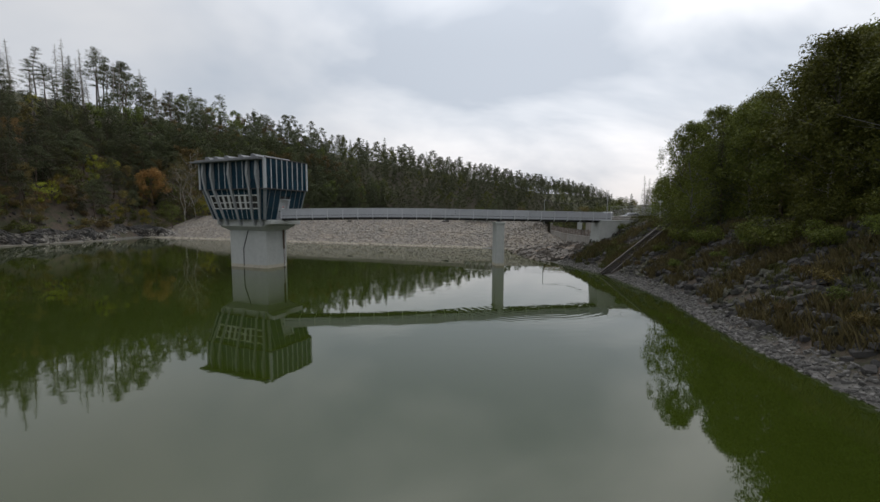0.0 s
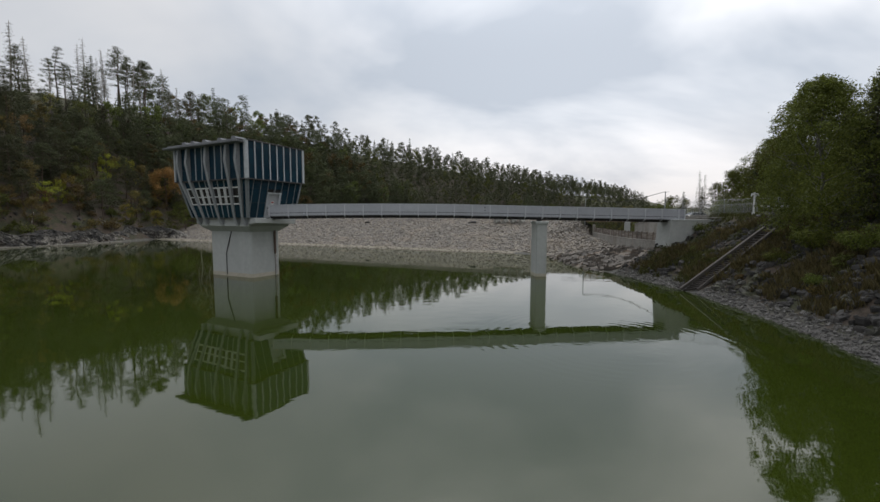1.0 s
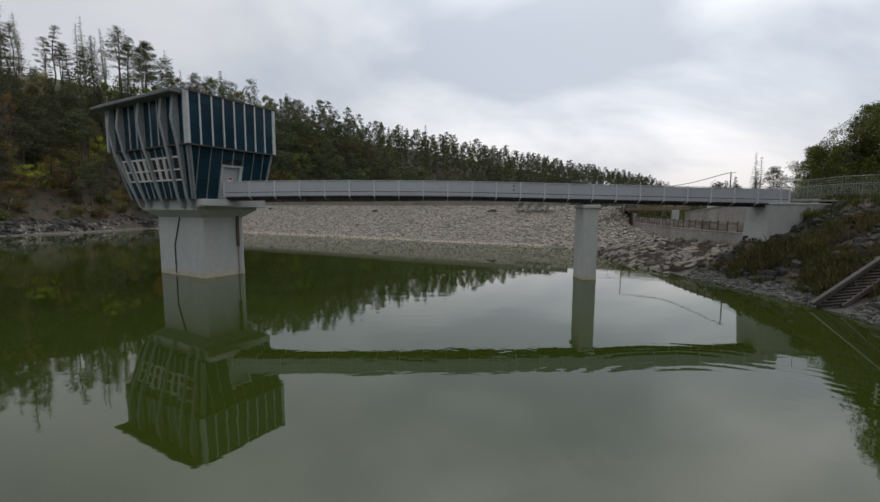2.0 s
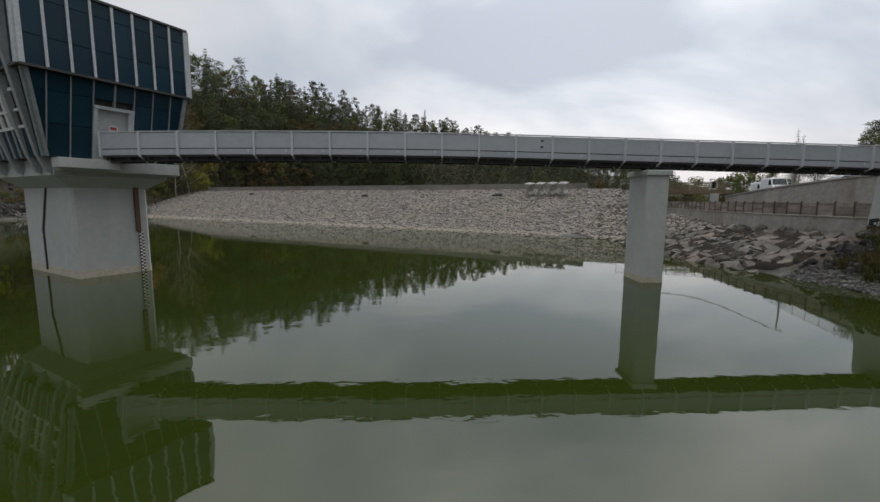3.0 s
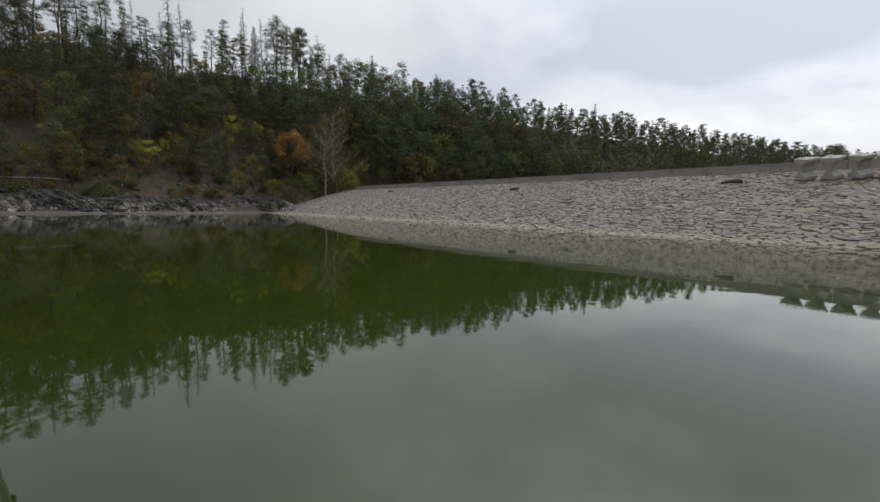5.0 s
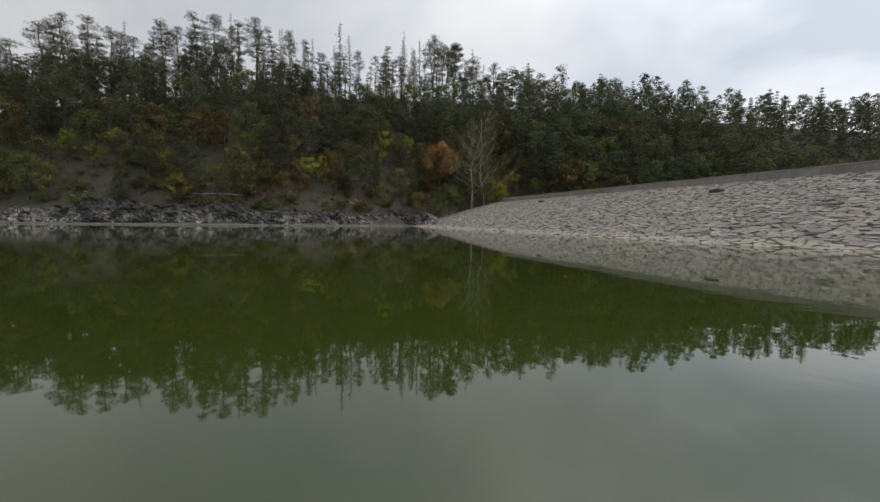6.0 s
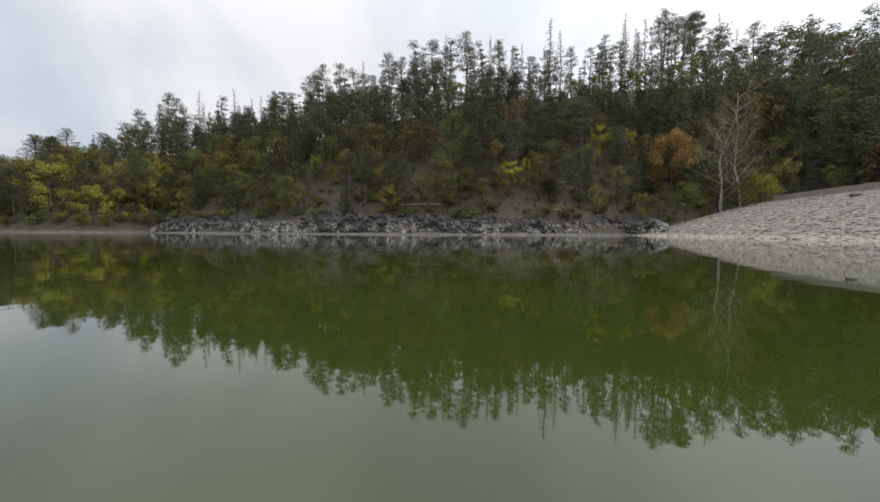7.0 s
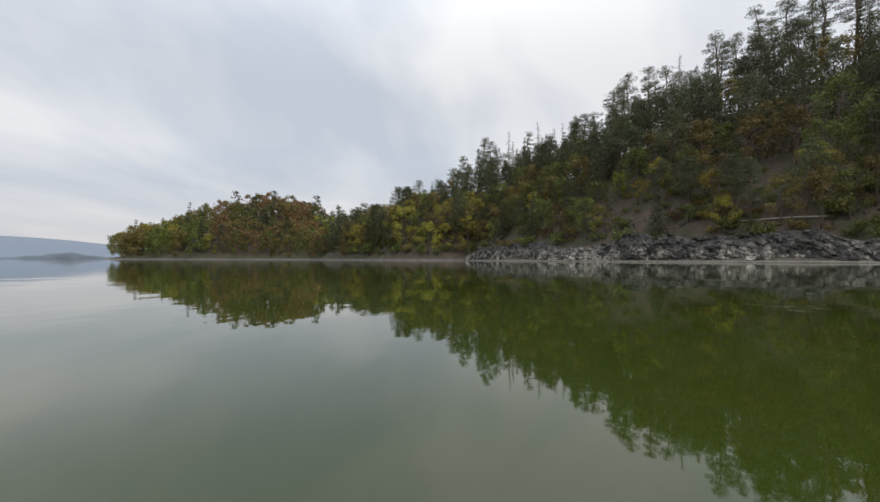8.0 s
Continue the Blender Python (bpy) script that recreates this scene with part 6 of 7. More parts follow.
spots = scatter(trng, 26000, (-200, 20, -40, 265), 3.4, slope_ok, TAKEN)
spots += scatter(trng, 9000, (-150, -40, 40, 190), 2.7, lambda P: slope_ok(P) & (toe_dist(P) < 19), TAKEN + spots)
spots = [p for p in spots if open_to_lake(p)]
FAR_SPOTS = [p for p in spots if p[1] > 188 or p[1] < -5 or toe_dist([p])[0] > 36]
spots = [p for p in spots if not (p[1] > 188 or p[1] < -5 or toe_dist([p])[0] > 36)]
D = toe_dist(spots)
for p, d in zip(spots, D):
    u = trng.rand()
    if p[1] < 46:
        kinds = choose(u, ((0.28, K_YELLOW), (0.3, K_OLIVE), (0.27, K_GREEN), (0.15, K_PINE)))
    elif d < 17:
        kinds = choose(u, ((0.34, K_GREEN), (0.24, K_OLIVE), (0.07, K_YELLOW), (0.20, K_PINE), (0.15, K_SPRUCE)))
    else:
        kinds = choose(u, ((0.20, K_GREEN), (0.13, K_OLIVE), (0.02, K_YELLOW), (0.42, K_PINE), (0.23, K_SPRUCE)))
    if d > 19 and kinds in (K_GREEN, K_OLIVE, K_YELLOW):
        FAR_SPOTS.append(p)
        continue
    k = kinds[trng.randint(len(kinds))]
    plant(k, p[0], p[1], trng.uniform(0.75, 1.1) * (0.62 + 0.38 * min(1, d / 18) if p[1] > 48 else 1.0), trng.rand() * 360, trng.normal(0, 1.5))
ridge_spots = scatter(trng, 9000, (-235, 20, -5, 265), 5.0, ridge_ok, TAKEN)
FAR_SPOTS += [p for p in ridge_spots if p[1] > 215]
UNDER_SPOTS = scatter(trng, 5000, (-190, -40, 70, 215), 4.2, lambda P: (toe_dist(P) > 38) & (toe_dist(P) < 52), TAKEN + ridge_spots)
for p in ridge_spots:
    if p[1] > 215:
        continue
    table = ((0.62, K_RPINE), (0.26, K_THIN), (0.12, K_SPRUCE)) if p[1] > 75 else ((0.2, K_RPINE), (0.45, K_THIN), (0.35, K_SPRUCE))
    kinds = choose(trng.rand(), table)
    plant(kinds[trng.randint(len(kinds))], p[0], p[1], trng.uniform(0.9, 1.25) * (1.25 if p[1] > 185 else 0.88 if p[1] > 130 else 1.15), trng.rand() * 360, trng.normal(0, 1.5))
# bushes and saplings on the edge of the cliff
for p in scatter(trng, 4000, (-150, -55, 30, 165), 2.6, lambda P: (toe_dist(P) > 2.6) & (toe_dist(P) < 12) & bare_patch(P) & (wave(P, 14, 6) > -0.6), TAKEN):
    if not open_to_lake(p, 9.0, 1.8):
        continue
    k = (K_BUSH, K_GBUSH, K_GBUSH)[trng.randint(3)]
    plant(k[trng.randint(2)], p[0], p[1], trng.uniform(0.6, 1.6), trng.rand() * 360)
for p in scatter(trng, 2500, (-170, -120, -10, 50), 3.2, lambda P: (toe_dist(P) > 1.5) & (toe_dist(P) < 10), TAKEN):
    k = (K_GBUSH, K_BUSH)[trng.randint(2)]
    plant(k[trng.randint(2)], p[0], p[1], trng.uniform(1.0, 2.2), trng.rand() * 360)

SCRUB = scatter(trng, 5000, (-150, -55, 30, 165), 1.4, lambda P: (toe_dist(P) > 3.0) & (toe_dist(P) < 15) & (wave(P, 5, 12) > -0.1), TAKEN)[:420]


# ---- cliff, waterline ledge and fallen log on the wooded shore ----
def shore_line(a, b, step):
    """Points along the wooded shore between two corners of SHORE, with outward directions."""
    pts = along_line([SHORE[i] for i in range(a, b + 1)], step)
    out = []
    for i, p in enumerate(pts):
        d = (pts[min(i + 1, len(pts) - 1)] - pts[max(i - 1, 0)]).normalized()
        out.append((p, Vector((d.y, -d.x, 0))))
    return out


def build_cliff():
    step = 0.42
    line = shore_line(13, 21, step)[36:]
    rows = 17
    n = len(line)
    V = noise.voronoi
    g = Geo()
    for i, (p, nrm) in enumerate(line):
        # nrm points to the land
        m = i * step
        env = min(1, i / 16, (n - 1 - i) / 16)
        top = (3.7 + 1.9 * noise.noise(Vector((m * 0.065, 3.1, 0))) + 1.2 * noise.noise(Vector((m * 0.3, 7.7, 0)))) * (0.35 + 0.65 * env)
        for k in range(rows):
            f = k / (rows - 1)
            z = -0.6 + (top + 0.6) * f
            at = Vector((m * 0.75, z * 0.95, 4.0))
            d, c = V(at)
            chip = noise.cell(Vector((c[0].x * 9.1, c[0].y * 7.3, 1.0)))  # each block stands out differently
            back = 0.1 + 1.25 * f * f + 0.32 * chip + 0.8 * noise.noise(Vector((m * 0.13, z * 0.15, 5.3)))
            back += 0.22 * max(0.0, 1 - (d[1] - d[0]) / 0.16) + 0.22 * noise.noise(Vector((m * 1.7, z * 1.9, 9.0)))
            if k == rows - 1:
                back += 1.8
                z -= 0.5
            q = p + nrm * (back + 0.3)
            g.v.append((q.x, q.y, z + 0.18 * noise.noise(Vector((m * 0.8, k * 0.9, 2.0)))))
    g.f = [(i * rows + k, i * rows + k + 1, (i + 1) * rows + k + 1, (i + 1) * rows + k) for i in range(n - 1) for k in range(rows - 1)]
    cliff = single("cliff", g, M_CLIFF, "low cliff of fractured dark slate, bleached pale near the waterline", "cliff", kind="structure")
    g = Geo()
    r = np.random.RandomState(9)
    i = 0
    while i < n - 6:
        p, nrm = line[i]
        L = r.uniform(1.2, 4.0)
        d = Vector((-nrm.y, nrm.x, 0))
        m = Matrix.Rotation(math.atan2(d.y, d.x) + r.normal(0, 0.06), 4, "Z")
        g.box(p + nrm * r.uniform(0.0, 0.35) + Vector((0, 0, 0.02 + 0.06 * r.rand())), (L, 0.8, 0.2 + 0.14 * r.rand()), m, 0.08)
        i += max(3, int(L / step) - 1)
    part("ledge", g, M_LEDGE, cliff, "pale waterline ledge")
    g = Geo()
    for _ in range(140):  # outcrops and loose blocks on the slope above
        p, nrm = line[r.randint(n)]
        b = 4.0 + 5.0 * r.rand()
        q = p + nrm * b
        s = 0.2 + 0.6 * r.rand() ** 2
        m = pose(q.x, q.y, zat(q.x, q.y) - 0.12, r.normal(0, 14), r.normal(0, 14), r.rand() * 360) @ Matrix.Diagonal((s * r.uniform(0.9, 1.7), s, s * r.uniform(0.9, 2.0), 1))
        place_stone(g, stone_mesh(r, 4, 0.5, 0.35), m)
    ob = part("rock_blocks", g, M_CLIFF, cliff, "dark slate outcrops and loose blocks")
    ob["kind"] = "stuff"
    return cliff


build_cliff()
g = Geo()
LOG = [(-85.8, 109.2), (-87.8, 105.2), (-90.2, 100.8), (-91.8, 98.0)]
g.tube([(x, y, zat(x, y) + 0.15 + 0.05 * k) for k, (x, y) in enumerate(LOG)], [0.15, 0.13, 0.1, 0.05], 7)
single("fallen_log", g, M_PALEBARK, "fallen tree trunk lying across the bare slope", "log")

for x, y, turn, L in ((-77.3, 130.4, 70, 3.2), (-77.9, 131.3, 15, 1.8), (-83.5, 117.0, 120, 3.0), (-108.5, 72.5, 60, 3.5)):
    g = Geo()
    a = radians(turn)
    g.tube([(x + math.cos(a) * L * k, y + math.sin(a) * L * k, zat(x + math.cos(a) * L * k, y + math.sin(a) * L * k) + 0.25 + 0.3 * k) for k in (-0.5, 0.0, 0.5)], [0.11, 0.085, 0.04], 6)
    single("fallen_branch", g, M_PALEBARK, "bleached dead branch lying on the rocky slope", "branch", "dead branches")


# ---- the far peninsula, the far woods and the hills on the horizon ----
def wood_stuff(name, label, places, kinds, seed, scale=(0.7, 1.1)):
    """Many small trees too far away to count, in one mesh a leaf colour."""
    r = np.random.RandomState(seed)
    per = {}
    for (x, y), z in zip(places, ground_height(places)):
        kd = kinds[r.randint(len(kinds))]
        per.setdefault(kd[0], []).append((x, y, z, kd, r.uniform(*scale), r.rand() * 6.28))
    holder = None
    for mat, items in per.items():
        V, F, o = [], [], 0
        for x, y, z, kd, sc, a in items:
            v, f = kd[1]
            c, s_ = math.cos(a) * sc, math.sin(a) * sc
            V.append(np.column_stack([v[:, 0] * c - v[:, 1] * s_ + x, v[:, 0] * s_ + v[:, 1] * c + y, v[:, 2] * sc + z]))
            F.append(f + o)
            o += len(v)
        V, F = np.vstack(V), np.vstack(F)
        me = bpy.data.meshes.new(name)
        me.from_pydata(V.tolist(), [], F.tolist())
        me.materials.append(MATS[mat])
        ob = new(name, me)
        tagged(ob, label, "woods", kind="stuff")


def arr(geo):
    return np.array(geo.v), np.array([q if len(q) == 4 else (*q, q[-1])[:4] for q in geo.f])


def crown_only(pair):
    g = pair[1]
    return np.array(g.v), np.array(g.f)


MATS = dict(rust=M_RUSTLEAF, pine=M_PINE, spruce=M_SPRUCE, green=M_GREEN, olive=M_OLIVE, yellow=M_YELLOW, orange=M_ORANGE, thin=M_THIN)
F_PINE = ("pine", crown_only(pine_tree(601, 15, 0.06, 4.2, 18, 30, 1.25, 0.5, 1.9)))
F_PINE2 = ("pine", crown_only(pine_tree(607, 14, 0.06, 3.8, 18, 30, 1.2, 0.5, 1.9)))
F_SPRUCE = ("spruce", crown_only(spruce_tree(602, 16, 0.05, 2.9, 14, 1.15, 1.0, 12)))
F_BROAD = [(m, crown_only(broad_tree(603 + i, 11, 4.4, 720, 0.85, 0.05, 1))) for i, m in enumerate(("green", "olive", "rust", "yellow"))]


def far_ridge_ok(P):
    d = toe_dist(P)
    return (d > 2) & (d < 75) & (P[:, 1] >= 262)


M_PINEF = ("pine", crown_only(pine_tree(611, 15, 0.06, 3.9, 26, 48, 0.88, 0.42, 1.7)))
M_PINEG = ("pine", crown_only(pine_tree(615, 14, 0.06, 3.6, 26, 44, 0.88, 0.42, 1.7)))
M_SPRF = ("spruce", crown_only(spruce_tree(612, 16, 0.06, 2.9, 18, 0.85, 1.0, 14)))
UPPER = [M_PINEF, M_PINEG, M_PINEF, M_SPRF, ("olive", crown_only(broad_tree(613, 12, 3.8, 800, 0.75, 0.1, 1))), ("green", crown_only(broad_tree(614, 12, 3.8, 800, 0.75, 0.1, 1)))]
wood_stuff("upper_woods", "dense conifers high on the wooded hillside", [p for p in FAR_SPOTS if p[1] <= 165], UPPER, 13, (0.6, 1.0))
wood_stuff("upper_woods", "tall dense conifers on the hillside above the dam", [p for p in FAR_SPOTS if p[1] > 165], UPPER, 14, (0.95, 1.45))
wood_stuff("scrub", "low olive-brown scrub and weeds on the open slope", SCRUB, [("olive", crown_only(bush_plant(541, 2.0, 2.6, 420, 0.32))), ("green", crown_only(bush_plant(542, 1.8, 2.6, 420, 0.32))), ("thin", crown_only(bush_plant(543, 2.0, 2.4, 300, 0.30)))], 19, (0.3, 0.75))
wood_stuff("ridge_woods", "younger conifers growing under the tall ridge pines", UNDER_SPOTS, [M_PINEF, M_PINEG, M_SPRF], 17, (0.45, 0.8))
wood_stuff("far_woods", "dark conifer woods on the ridge beyond the dam", scatter(trng, 12000, (-130, 360, 262, 600), 5.4, far_ridge_ok), [F_PINE, F_PINE2, F_PINE, F_PINE2, F_SPRUCE, F_BROAD[0]], 3, (0.75, 1.4))
wood_stuff("valley_woods", "low dark scrub in the valley below the spillway", scatter(trng, 2500, (46, 120, 109, 200), 5.0, lambda P: ground_height(P) < 2), [F_BROAD[0], F_PINE], 8, (0.32, 0.46))
pen = scatter(trng, 7000, (-300, -150, -215, -15), 5.2, lambda P: (~inside(P, SHORE)) & (seg_dist(P, SHORE, True)[0] > 5.0))
lake_side = [q for q in pen if math.atan2(q[1] - 78, q[0] + 19) > radians(-132.5)]
mid_part = [q for q in pen if radians(-145) < math.atan2(q[1] - 78, q[0] + 19) <= radians(-132.5)]
back_part = [q for q in pen if math.atan2(q[1] - 78, q[0] + 19) <= radians(-145)]
wood_stuff("peninsula_woods", "green and olive broadleaved woods at the tip of the far peninsula", lake_side, [F_BROAD[0], F_BROAD[1], F_BROAD[0], F_BROAD[1], F_BROAD[0], F_SPRUCE, F_BROAD[3]], 5, (1.1, 1.6))
wood_stuff("peninsula_woods", "rust-brown autumn woods on the far peninsula", mid_part, [F_BROAD[2], F_BROAD[1], F_BROAD[2], F_BROAD[1], F_BROAD[2], F_BROAD[0], F_PINE], 6, (1.05, 1.5))
wood_stuff("peninsula_woods", "olive and yellowing mixed woods along the far bay", back_part, [F_BROAD[1], F_BROAD[3], F_BROAD[0], F_BROAD[1], F_PINE2, F_BROAD[2]], 7, (0.9, 1.3))
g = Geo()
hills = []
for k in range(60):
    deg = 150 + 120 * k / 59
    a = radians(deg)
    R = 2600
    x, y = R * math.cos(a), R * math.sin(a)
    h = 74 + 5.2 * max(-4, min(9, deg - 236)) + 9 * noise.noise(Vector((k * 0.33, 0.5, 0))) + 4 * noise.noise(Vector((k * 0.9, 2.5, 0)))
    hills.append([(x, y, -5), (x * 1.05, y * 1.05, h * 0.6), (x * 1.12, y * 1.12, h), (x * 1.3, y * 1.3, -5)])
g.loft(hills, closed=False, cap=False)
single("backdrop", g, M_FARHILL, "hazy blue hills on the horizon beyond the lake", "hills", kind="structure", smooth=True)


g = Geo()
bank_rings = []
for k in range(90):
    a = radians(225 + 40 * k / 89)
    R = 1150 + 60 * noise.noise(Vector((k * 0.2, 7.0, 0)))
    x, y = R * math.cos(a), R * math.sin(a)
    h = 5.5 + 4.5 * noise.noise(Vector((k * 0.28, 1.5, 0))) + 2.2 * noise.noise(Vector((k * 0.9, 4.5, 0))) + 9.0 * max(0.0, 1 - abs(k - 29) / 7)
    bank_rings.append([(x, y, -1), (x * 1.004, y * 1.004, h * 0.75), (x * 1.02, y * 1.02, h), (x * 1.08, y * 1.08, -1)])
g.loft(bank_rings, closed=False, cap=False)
# its grey-blue carries the haze of the distance
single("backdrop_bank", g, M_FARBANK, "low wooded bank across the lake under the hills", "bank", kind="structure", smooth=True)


# ---- the near bank: trees, rubble, gravel, grass ----
def near_birch(seed, h=11, spread=4.2, sprays=430, per=62, size=0.17):
    """A birch: a full crown of hanging sprays of small leaves, with hollows."""
    r = np.random.RandomState(seed)
    t, c = Geo(), Geo()
    line = trunk_line(r, h * 0.92, h * 0.012, 8)
    t.tube(line, [h * 0.011 * (1 - 0.85 * i / 8) + 0.015 for i in range(9)], 8)
    for k in range(18):
        f = 0.12 + 0.86 * (k + r.rand()) / 18
        a = k * 2.4 + r.rand()
        limbs(t, r, on_line(line, f), Vector((math.cos(a), math.sin(a), 0.35 + 0.7 * f)).normalized(), spread * 0.5 * math.sin(math.pi * (0.2 + 0.74 * f)) + 0.3, h * 0.0045, 1, [], 0.45)
    made = 0
    while made < sprays:
        f = r.rand() ** 0.85
        a = r.rand() * 6.283
        lump = noise.noise(Vector((math.cos(a) * 1.7, math.sin(a) * 1.7, f * 4.5 + seed)))
        if lump < -0.22 + 0.1 * r.rand():
            continue
        rad = spread * math.sin(math.pi * (0.24 + 0.72 * f)) ** 0.75 * (0.86 + 0.45 * lump) * r.uniform(0.12, 1.0) ** 0.5
        p = np.array(on_line(line, f)) + np.array([math.cos(a) * rad, math.sin(a) * rad, 0.15 * h * f + 0.3])
        L = r.uniform(0.7, 2.0) * (0.55 + 0.55 * (1 - f))
        m = int(per * r.uniform(0.6, 1.4))
        u = r.rand(m)
        sway = r.normal(0, 0.25, 2)
        q = np.column_stack([p[0] + sway[0] * u * L + r.normal(0, 0.2, m), p[1] + sway[1] * u * L + r.normal(0, 0.2, m), p[2] - u * L + r.normal(0, 0.12, m)])
        out = q - np.array([line[4][0], line[4][1], h * 0.45])
        leaf_quads(c, q, r.uniform(0.6, 1.3, m) * size, r, droop=0.7, out=out, loose=0.9)
        made += 1
    return t, c


K_BIRCH = [tree_kind("birch_tree", "birch with hanging green and yellowing leaves on the bank", BANK, near_birch(700 + i, 11, 4.3, 520, 60, 0.20), M_BIRCHBARK, M_BIRCH) for i in range(2)]
K_NGREEN = [tree_kind("broadleaf_tree", "dense green broadleaved tree on the bank", BANK, broad_tree(720 + i, 10, 4.2, 19000, 0.25, 0.05, 2, loose=1.1), M_BARK, M_NGREEN) for i in range(2)]
K_NSPRUCE = [tree_kind("spruce_tree", "dark spruce standing among the birches", BANK, spruce_tree(740, 13, 0.03, 2.9, 40, 0.55), M_BARK, M_SPRUCE)]
K_NBUSH = [tree_kind("bush", "leafy green bush at the foot of the trees", "bushes of the banks", bush_plant(760 + i, 2.4, 2.2, 3400, 0.16), M_BARK, M_NGREEN, "bush") for i in range(2)]
for kind, x, y, sc, wide in ((K_BIRCH[0], 34.7, 41.4, 0.98, 1.0), (K_NGREEN[0], 67.0, 70.0, 1.5, 1.0), (K_BIRCH[1], 58.5, 64.5, 1.55, 1.1), (K_NGREEN[1], 71.0, 78.5, 1.3, 1.0), (K_BIRCH[0], 65.0, 74.0, 1.2, 1.0), (K_NGREEN[1], 63.5, 82.5, 0.9, 1.0), (K_BIRCH[1], 65.5, 77.5, 1.15, 1.1), (K_NGREEN[0], 69.0, 84.0, 1.0, 1.0), (K_BIRCH[0], 60.5, 71.5, 1.1, 1.1), (K_NSPRUCE[0], 35.6, 38.6, 0.8, 1.0), (K_BIRCH[1], 37.5, 37.0, 1.0, 1.0), (K_NGREEN[0], 36.8, 33.0, 1.1, 1.0), (K_BIRCH[1], 34.8, 27.5, 1.15, 1.1),
                             (K_NGREEN[1], 37.8, 28.5, 1.35, 1.0), (K_BIRCH[0], 34.0, 21.5, 1.2, 1.1), (K_NGREEN[0], 31.8, 16.5, 1.1, 1.0), (K_BIRCH[1], 31.5, 11.5, 1.25, 1.1), (K_NGREEN[1], 35.5, 14.0, 1.4, 1.1),
                             (K_BIRCH[0], 42.0, 40.5, 1.1, 1.0), (K_BIRCH[1], 43.0, 31.0, 1.35, 1.1), (K_NGREEN[0], 41.0, 21.0, 1.5, 1.1), (K_NSPRUCE[0], 43.5, 36.0, 1.25, 1.0), (K_NGREEN[1], 29.8, 6.0, 1.2, 1.0),
                             (K_NSPRUCE[0], 44.0, 25.5, 1.5, 1.0), (K_BIRCH[0], 27.5, 1.0, 1.2, 1.0), (K_NGREEN[0], 25.5, -6.0, 1.2, 1.0)):
    plant(kind, x, y, sc, trng.rand() * 360, trng.normal(0, 1.5), None, wide)
for x, y, sc in ((29.5, 27.3, 1.25), (30.4, 29.2, 1.0), (29.0, 23.0, 0.9), (31.6, 35.8, 1.0), (32.2, 39.5, 1.1), (28.4, 18.6, 1.0), (31.0, 41.5, 0.6), (28.8, 36.0, 0.45), (29.2, 31.5, 0.5), (27.2, 14.0, 0.9), (30.5, 20.5, 1.1), (31.0, 25.0, 1.1), (60.5, 80.5, 1.6), (62.5, 78.0, 1.9), (60.0, 76.0, 1.6), (64.5, 81.0, 2.0), (58.5, 69.0, 1.7), (67.5, 83.0, 2.0), (61.5, 84.5, 1.5), (57.0, 62.0, 1.6)):
    plant(K_NBUSH[trng.randint(2)], x, y, sc, trng.rand() * 360)
for p in scatter(trng, 900, (18, 38, 4, 56), 1.9, lambda P: (~inside(P, SHORE)) & (seg_dist(P, SHORE, True)[0] > 2.2) & (seg_dist(P, SHORE, True)[0] < 9) & (wave(P, 9, 4) > 0.05)):
    k = (K_BUSH, K_BUSH, K_GBUSH)[trng.randint(3)]
    plant(k[trng.randint(2)], p[0], p[1], trng.uniform(0.22, 0.55), trng.rand() * 360)
# conifers behind the car park and on the slope above it
back = scatter(trng, 1500, (60, 165, 44, 150), 4.3, lambda P: P[:, 0] > 7 + 0.89 * (P[:, 1] - 17))
for p in back:
    kinds = choose(trng.rand(), ((0.35, K_PINE), (0.3, K_SPRUCE), (0.2, K_GREEN), (0.15, K_YELLOW)))
    plant(kinds[trng.randint(len(kinds))], p[0], p[1], trng.uniform(0.6, 1.0), trng.rand() * 360)
for p in scatter(trng, 600, (47, 70, 2, 52), 4.6, lambda P: P[:, 0] > 47):
    kinds = choose(trng.rand(), ((0.4, K_PINE), (0.25, K_SPRUCE), (0.35, K_GREEN)))
    plant(kinds[trng.randint(len(kinds))], p[0], p[1], trng.uniform(0.7, 1.05), trng.rand() * 360)
for k, x, y, sc in ((K_SPRUCE[0], 101, 141, 0.3), (K_SPRUCE[1], 80.5, 121, 0.6), (K_THIN[0], 83, 118, 0.8), (K_THIN[1], 85.5, 120, 0.76), (K_PINE[1], 88.5, 119, 0.75), (K_GREEN[0], 75, 121, 0.5), (K_GREEN[1], 71.5, 123, 0.42),
                    (K_OLIVE[0], 67, 126, 0.42), (K_GREEN[2], 63, 129, 0.36), (K_SPRUCE[2], 91, 121, 0.7), (K_GREEN[0], 58, 134, 0.34), (K_OLIVE[1], 52, 142, 0.34), (K_PINE[0], 46, 150, 0.4), (K_GREEN[1], 41, 158, 0.36), (K_PINE[2], 35, 166, 0.44), (K_GREEN[1], 77, 124, 0.6), (K_GREEN[2], 81, 126, 0.7), (K_OLIVE[0], 84, 125, 0.65), (K_SPRUCE[1], 87, 123, 0.7), (K_GREEN[0], 69, 120, 0.42), (K_GREEN[0], 79, 115, 0.4)):
    z = zat(x, y)
    plant(k, x, y, sc + (0.48 if z < 3 else 0.0), trng.rand() * 360, 0, z)
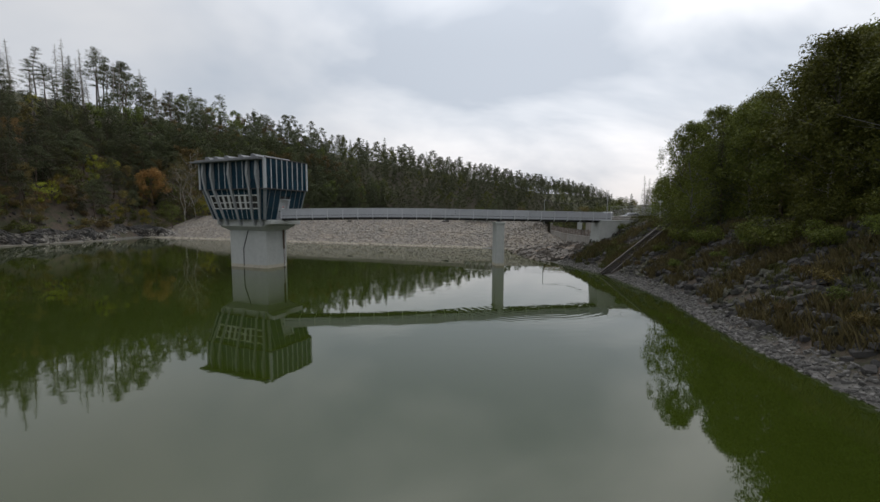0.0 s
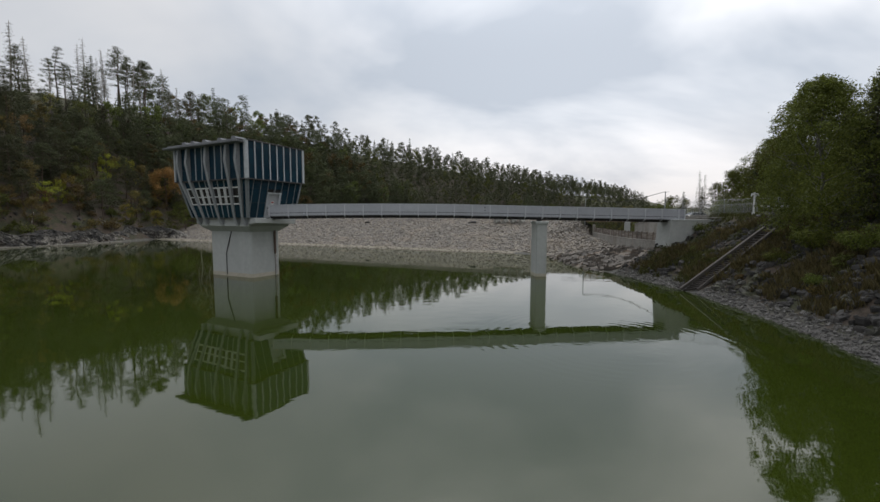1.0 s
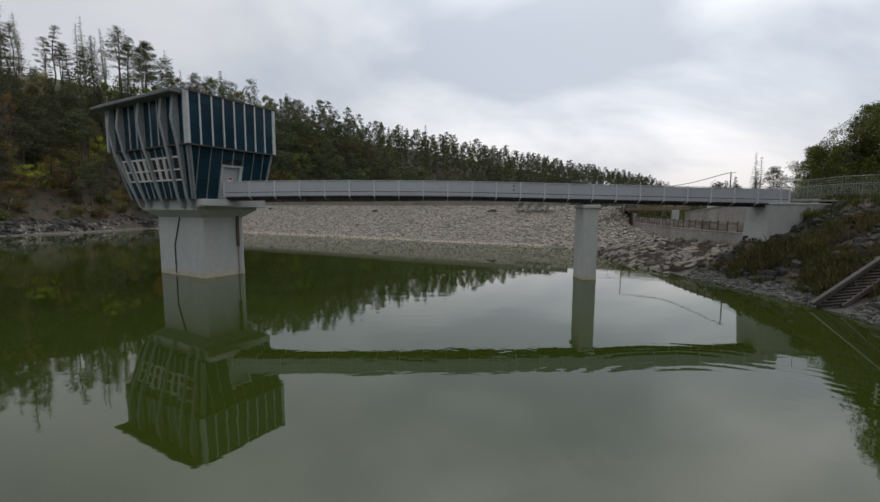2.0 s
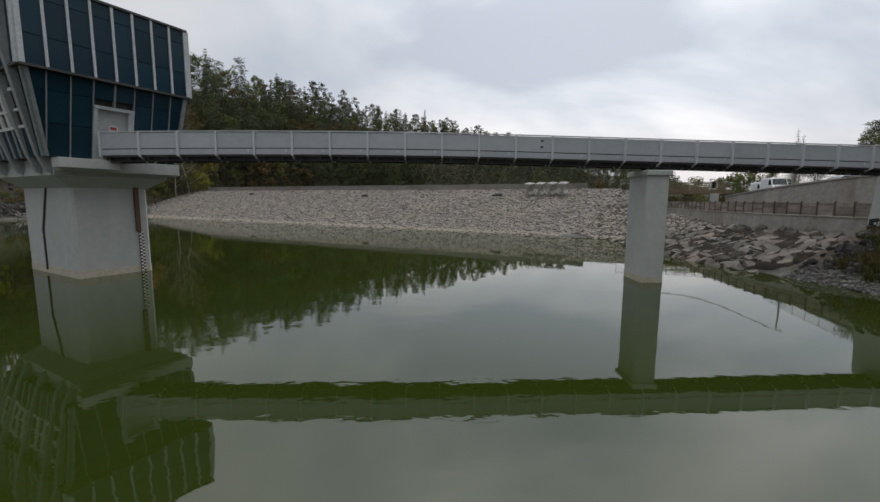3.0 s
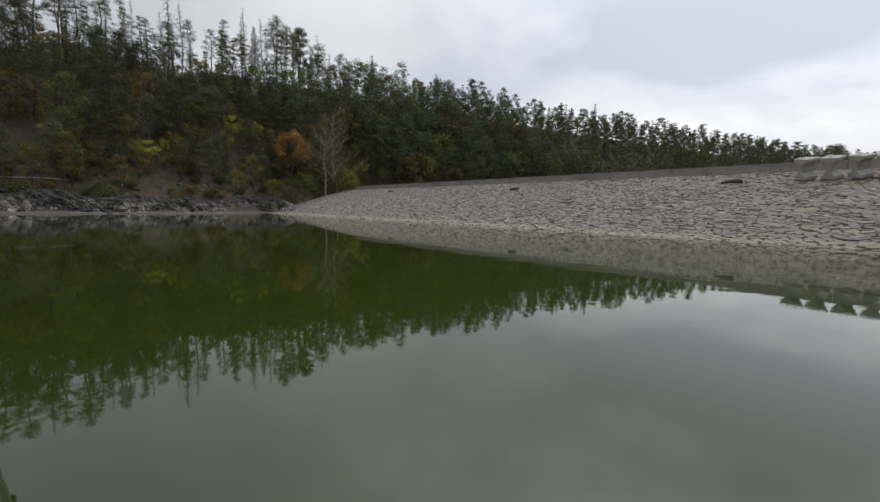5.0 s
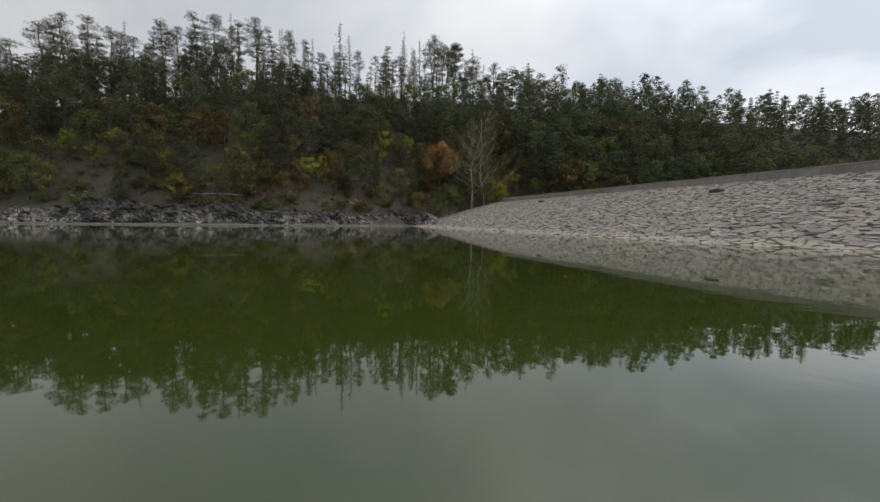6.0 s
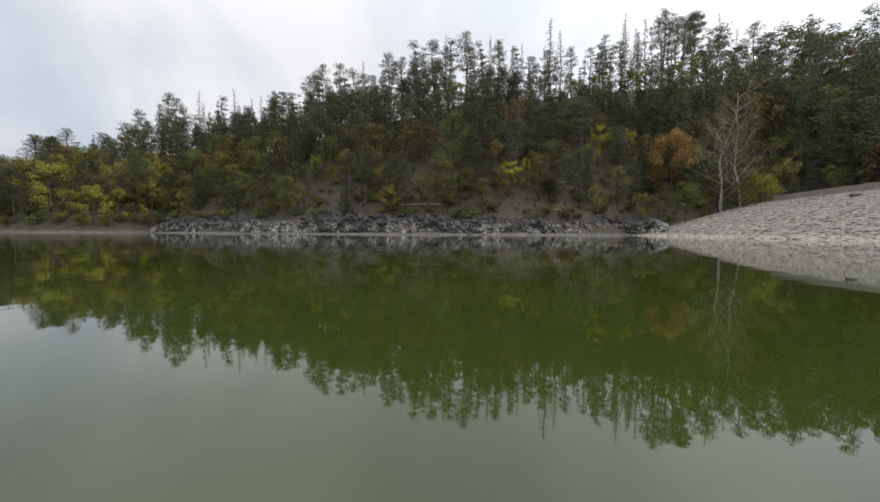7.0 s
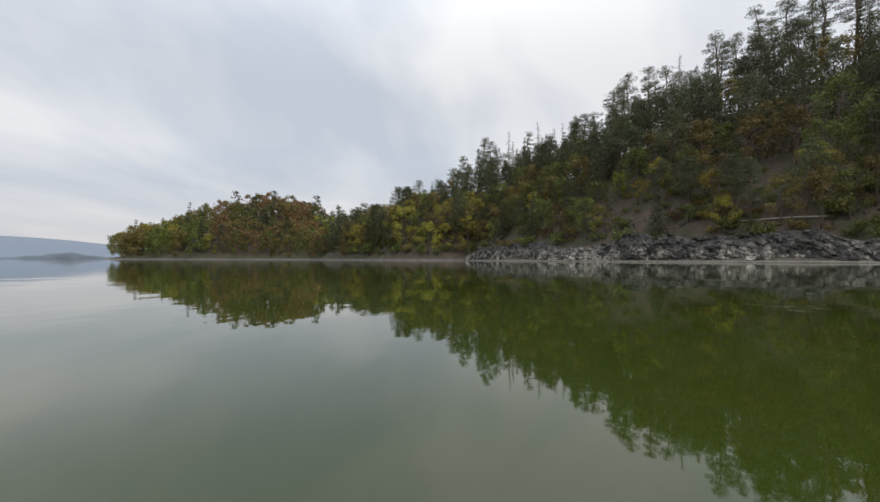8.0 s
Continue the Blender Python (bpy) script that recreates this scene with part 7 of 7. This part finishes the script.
# small trees in the valley below the spillway
for p in scatter(trng, 400, (78, 145, 150, 200), 5.5, lambda P: ground_height(P) < 2):
    kinds = choose(trng.rand(), ((0.5, K_GREEN), (0.3, K_OLIVE), (0.2, K_SPRUCE)))
    plant(kinds[trng.randint(len(kinds))], p[0], p[1], trng.uniform(0.4, 0.62), trng.rand() * 360)


def bank_stones(name, label, mat, count, d0, d1, s0, s1, seed, shapes, y0=-5.0, y1=58.5):
    r = np.random.RandomState(seed)
    g = Geo()
    P = np.column_stack([r.uniform(14, 42, count * 12), r.uniform(y0, y1, count * 12)])
    ds = seg_dist(P, SHORE, True)[0]
    ok = (ds > d0) & (ds < d1) & (~inside(P, SHORE) | (ds < 0.7))
    near_track = np.abs((P - np.array([27.4, 46.1])) @ np.array([0.16, 0.987])) < 1.0
    P = P[ok & ~near_track][:count]
    Z = ground_height(P)
    for (x, y), z in zip(P, Z):
        s = s0 + (s1 - s0) * r.rand() ** 2
        m = pose(x, y, z + s * 0.02, r.normal(0, 14), r.normal(0, 14) - 14, r.rand() * 360) @ Matrix.Diagonal((s * r.uniform(1.0, 1.6), s, s * r.uniform(0.7, 1.2), 1))
        place_stone(g, shapes[r.randint(len(shapes))], m)
    return single(name, g, mat, label, "stones", kind="stuff")


RUB = [stone_mesh(srng, 5, 0.42, 0.3) for _ in range(14)]
bank_stones("shore_gravel", "band of loose grey stones along the waterline", M_GRAVEL, 7000, 0.0, 1.4, 0.06, 0.26, 41, RUB, 4.0)
bank_stones("bank_rubble", "dark broken rocks covering the steep bank", M_RUBBLE, 5200, 1.3, 10.5, 0.12, 0.62, 43, RUB, 4.0)


def grass_tufts(name, label, mat, count, d0, d1, h, seed, y0, y1, clump=0.5):
    """Tufts of thin upright blades."""
    r = np.random.RandomState(seed)
    P = np.column_stack([r.uniform(16, 44, count * 14), r.uniform(y0, y1, count * 14)])
    ds = seg_dist(P, SHORE, True)[0]
    P = P[(ds > d0) & (ds < d1) & ~inside(P, SHORE) & (wave(P, 6, seed) > clump - 0.5)][:count]
    Z = ground_height(P)
    V, F = [], []
    for (x, y), z in zip(P, Z):
        hh = h * r.uniform(0.5, 1.3)
        for _ in range(9):
            a, l = r.rand() * 6.28, hh * r.uniform(0.6, 1.1)
            bx, by = x + r.normal(0, 0.12), y + r.normal(0, 0.12)
            tx, ty = bx + math.cos(a) * l * 0.45, by + math.sin(a) * l * 0.45
            w = 0.02 + 0.012 * r.rand()
            o = len(V)
            V += [(bx - w * math.sin(a), by + w * math.cos(a), z - 0.05), (bx + w * math.sin(a), by - w * math.cos(a), z - 0.05),
                  ((bx + tx) / 2 + w * math.sin(a) * 0.8, (by + ty) / 2 - w * math.cos(a) * 0.8, z + l * 0.65), (tx, ty, z + l)]
            F.append((o, o + 1, o + 2, o + 3))
    g = Geo()
    g.v, g.f = V, F
    return single(name, g, mat, label, "grass", kind="stuff")


grass_tufts("dry_grass", "tufts of dry straw-coloured grass on the bank", M_DRYGRASS, 3600, 1.5, 9.0, 0.7, 51, 3, 57, 0.46)
grass_tufts("rough_grass", "rough green grass on the upper bank", M_GRASS, 3600, 2.6, 15.0, 0.42, 53, 3, 58, 0.42)
grass_tufts("rough_grass", "green grass and weeds between the track and the abutment", M_GRASS, 900, 1.0, 4.6, 0.5, 57, 47.5, 56, 0.2)
# ---- single stones of the dam and the riprap ----
for u, n, m, k in NEAR_STONES:
    ob = part("stone", STONE_MESHES[k], None, dam_face)
    ob.matrix_basis = m
for m, k in RIP_NEAR:
    ob = part("slab", BIG_MESHES[k], None, riprap)
    ob.matrix_basis = m
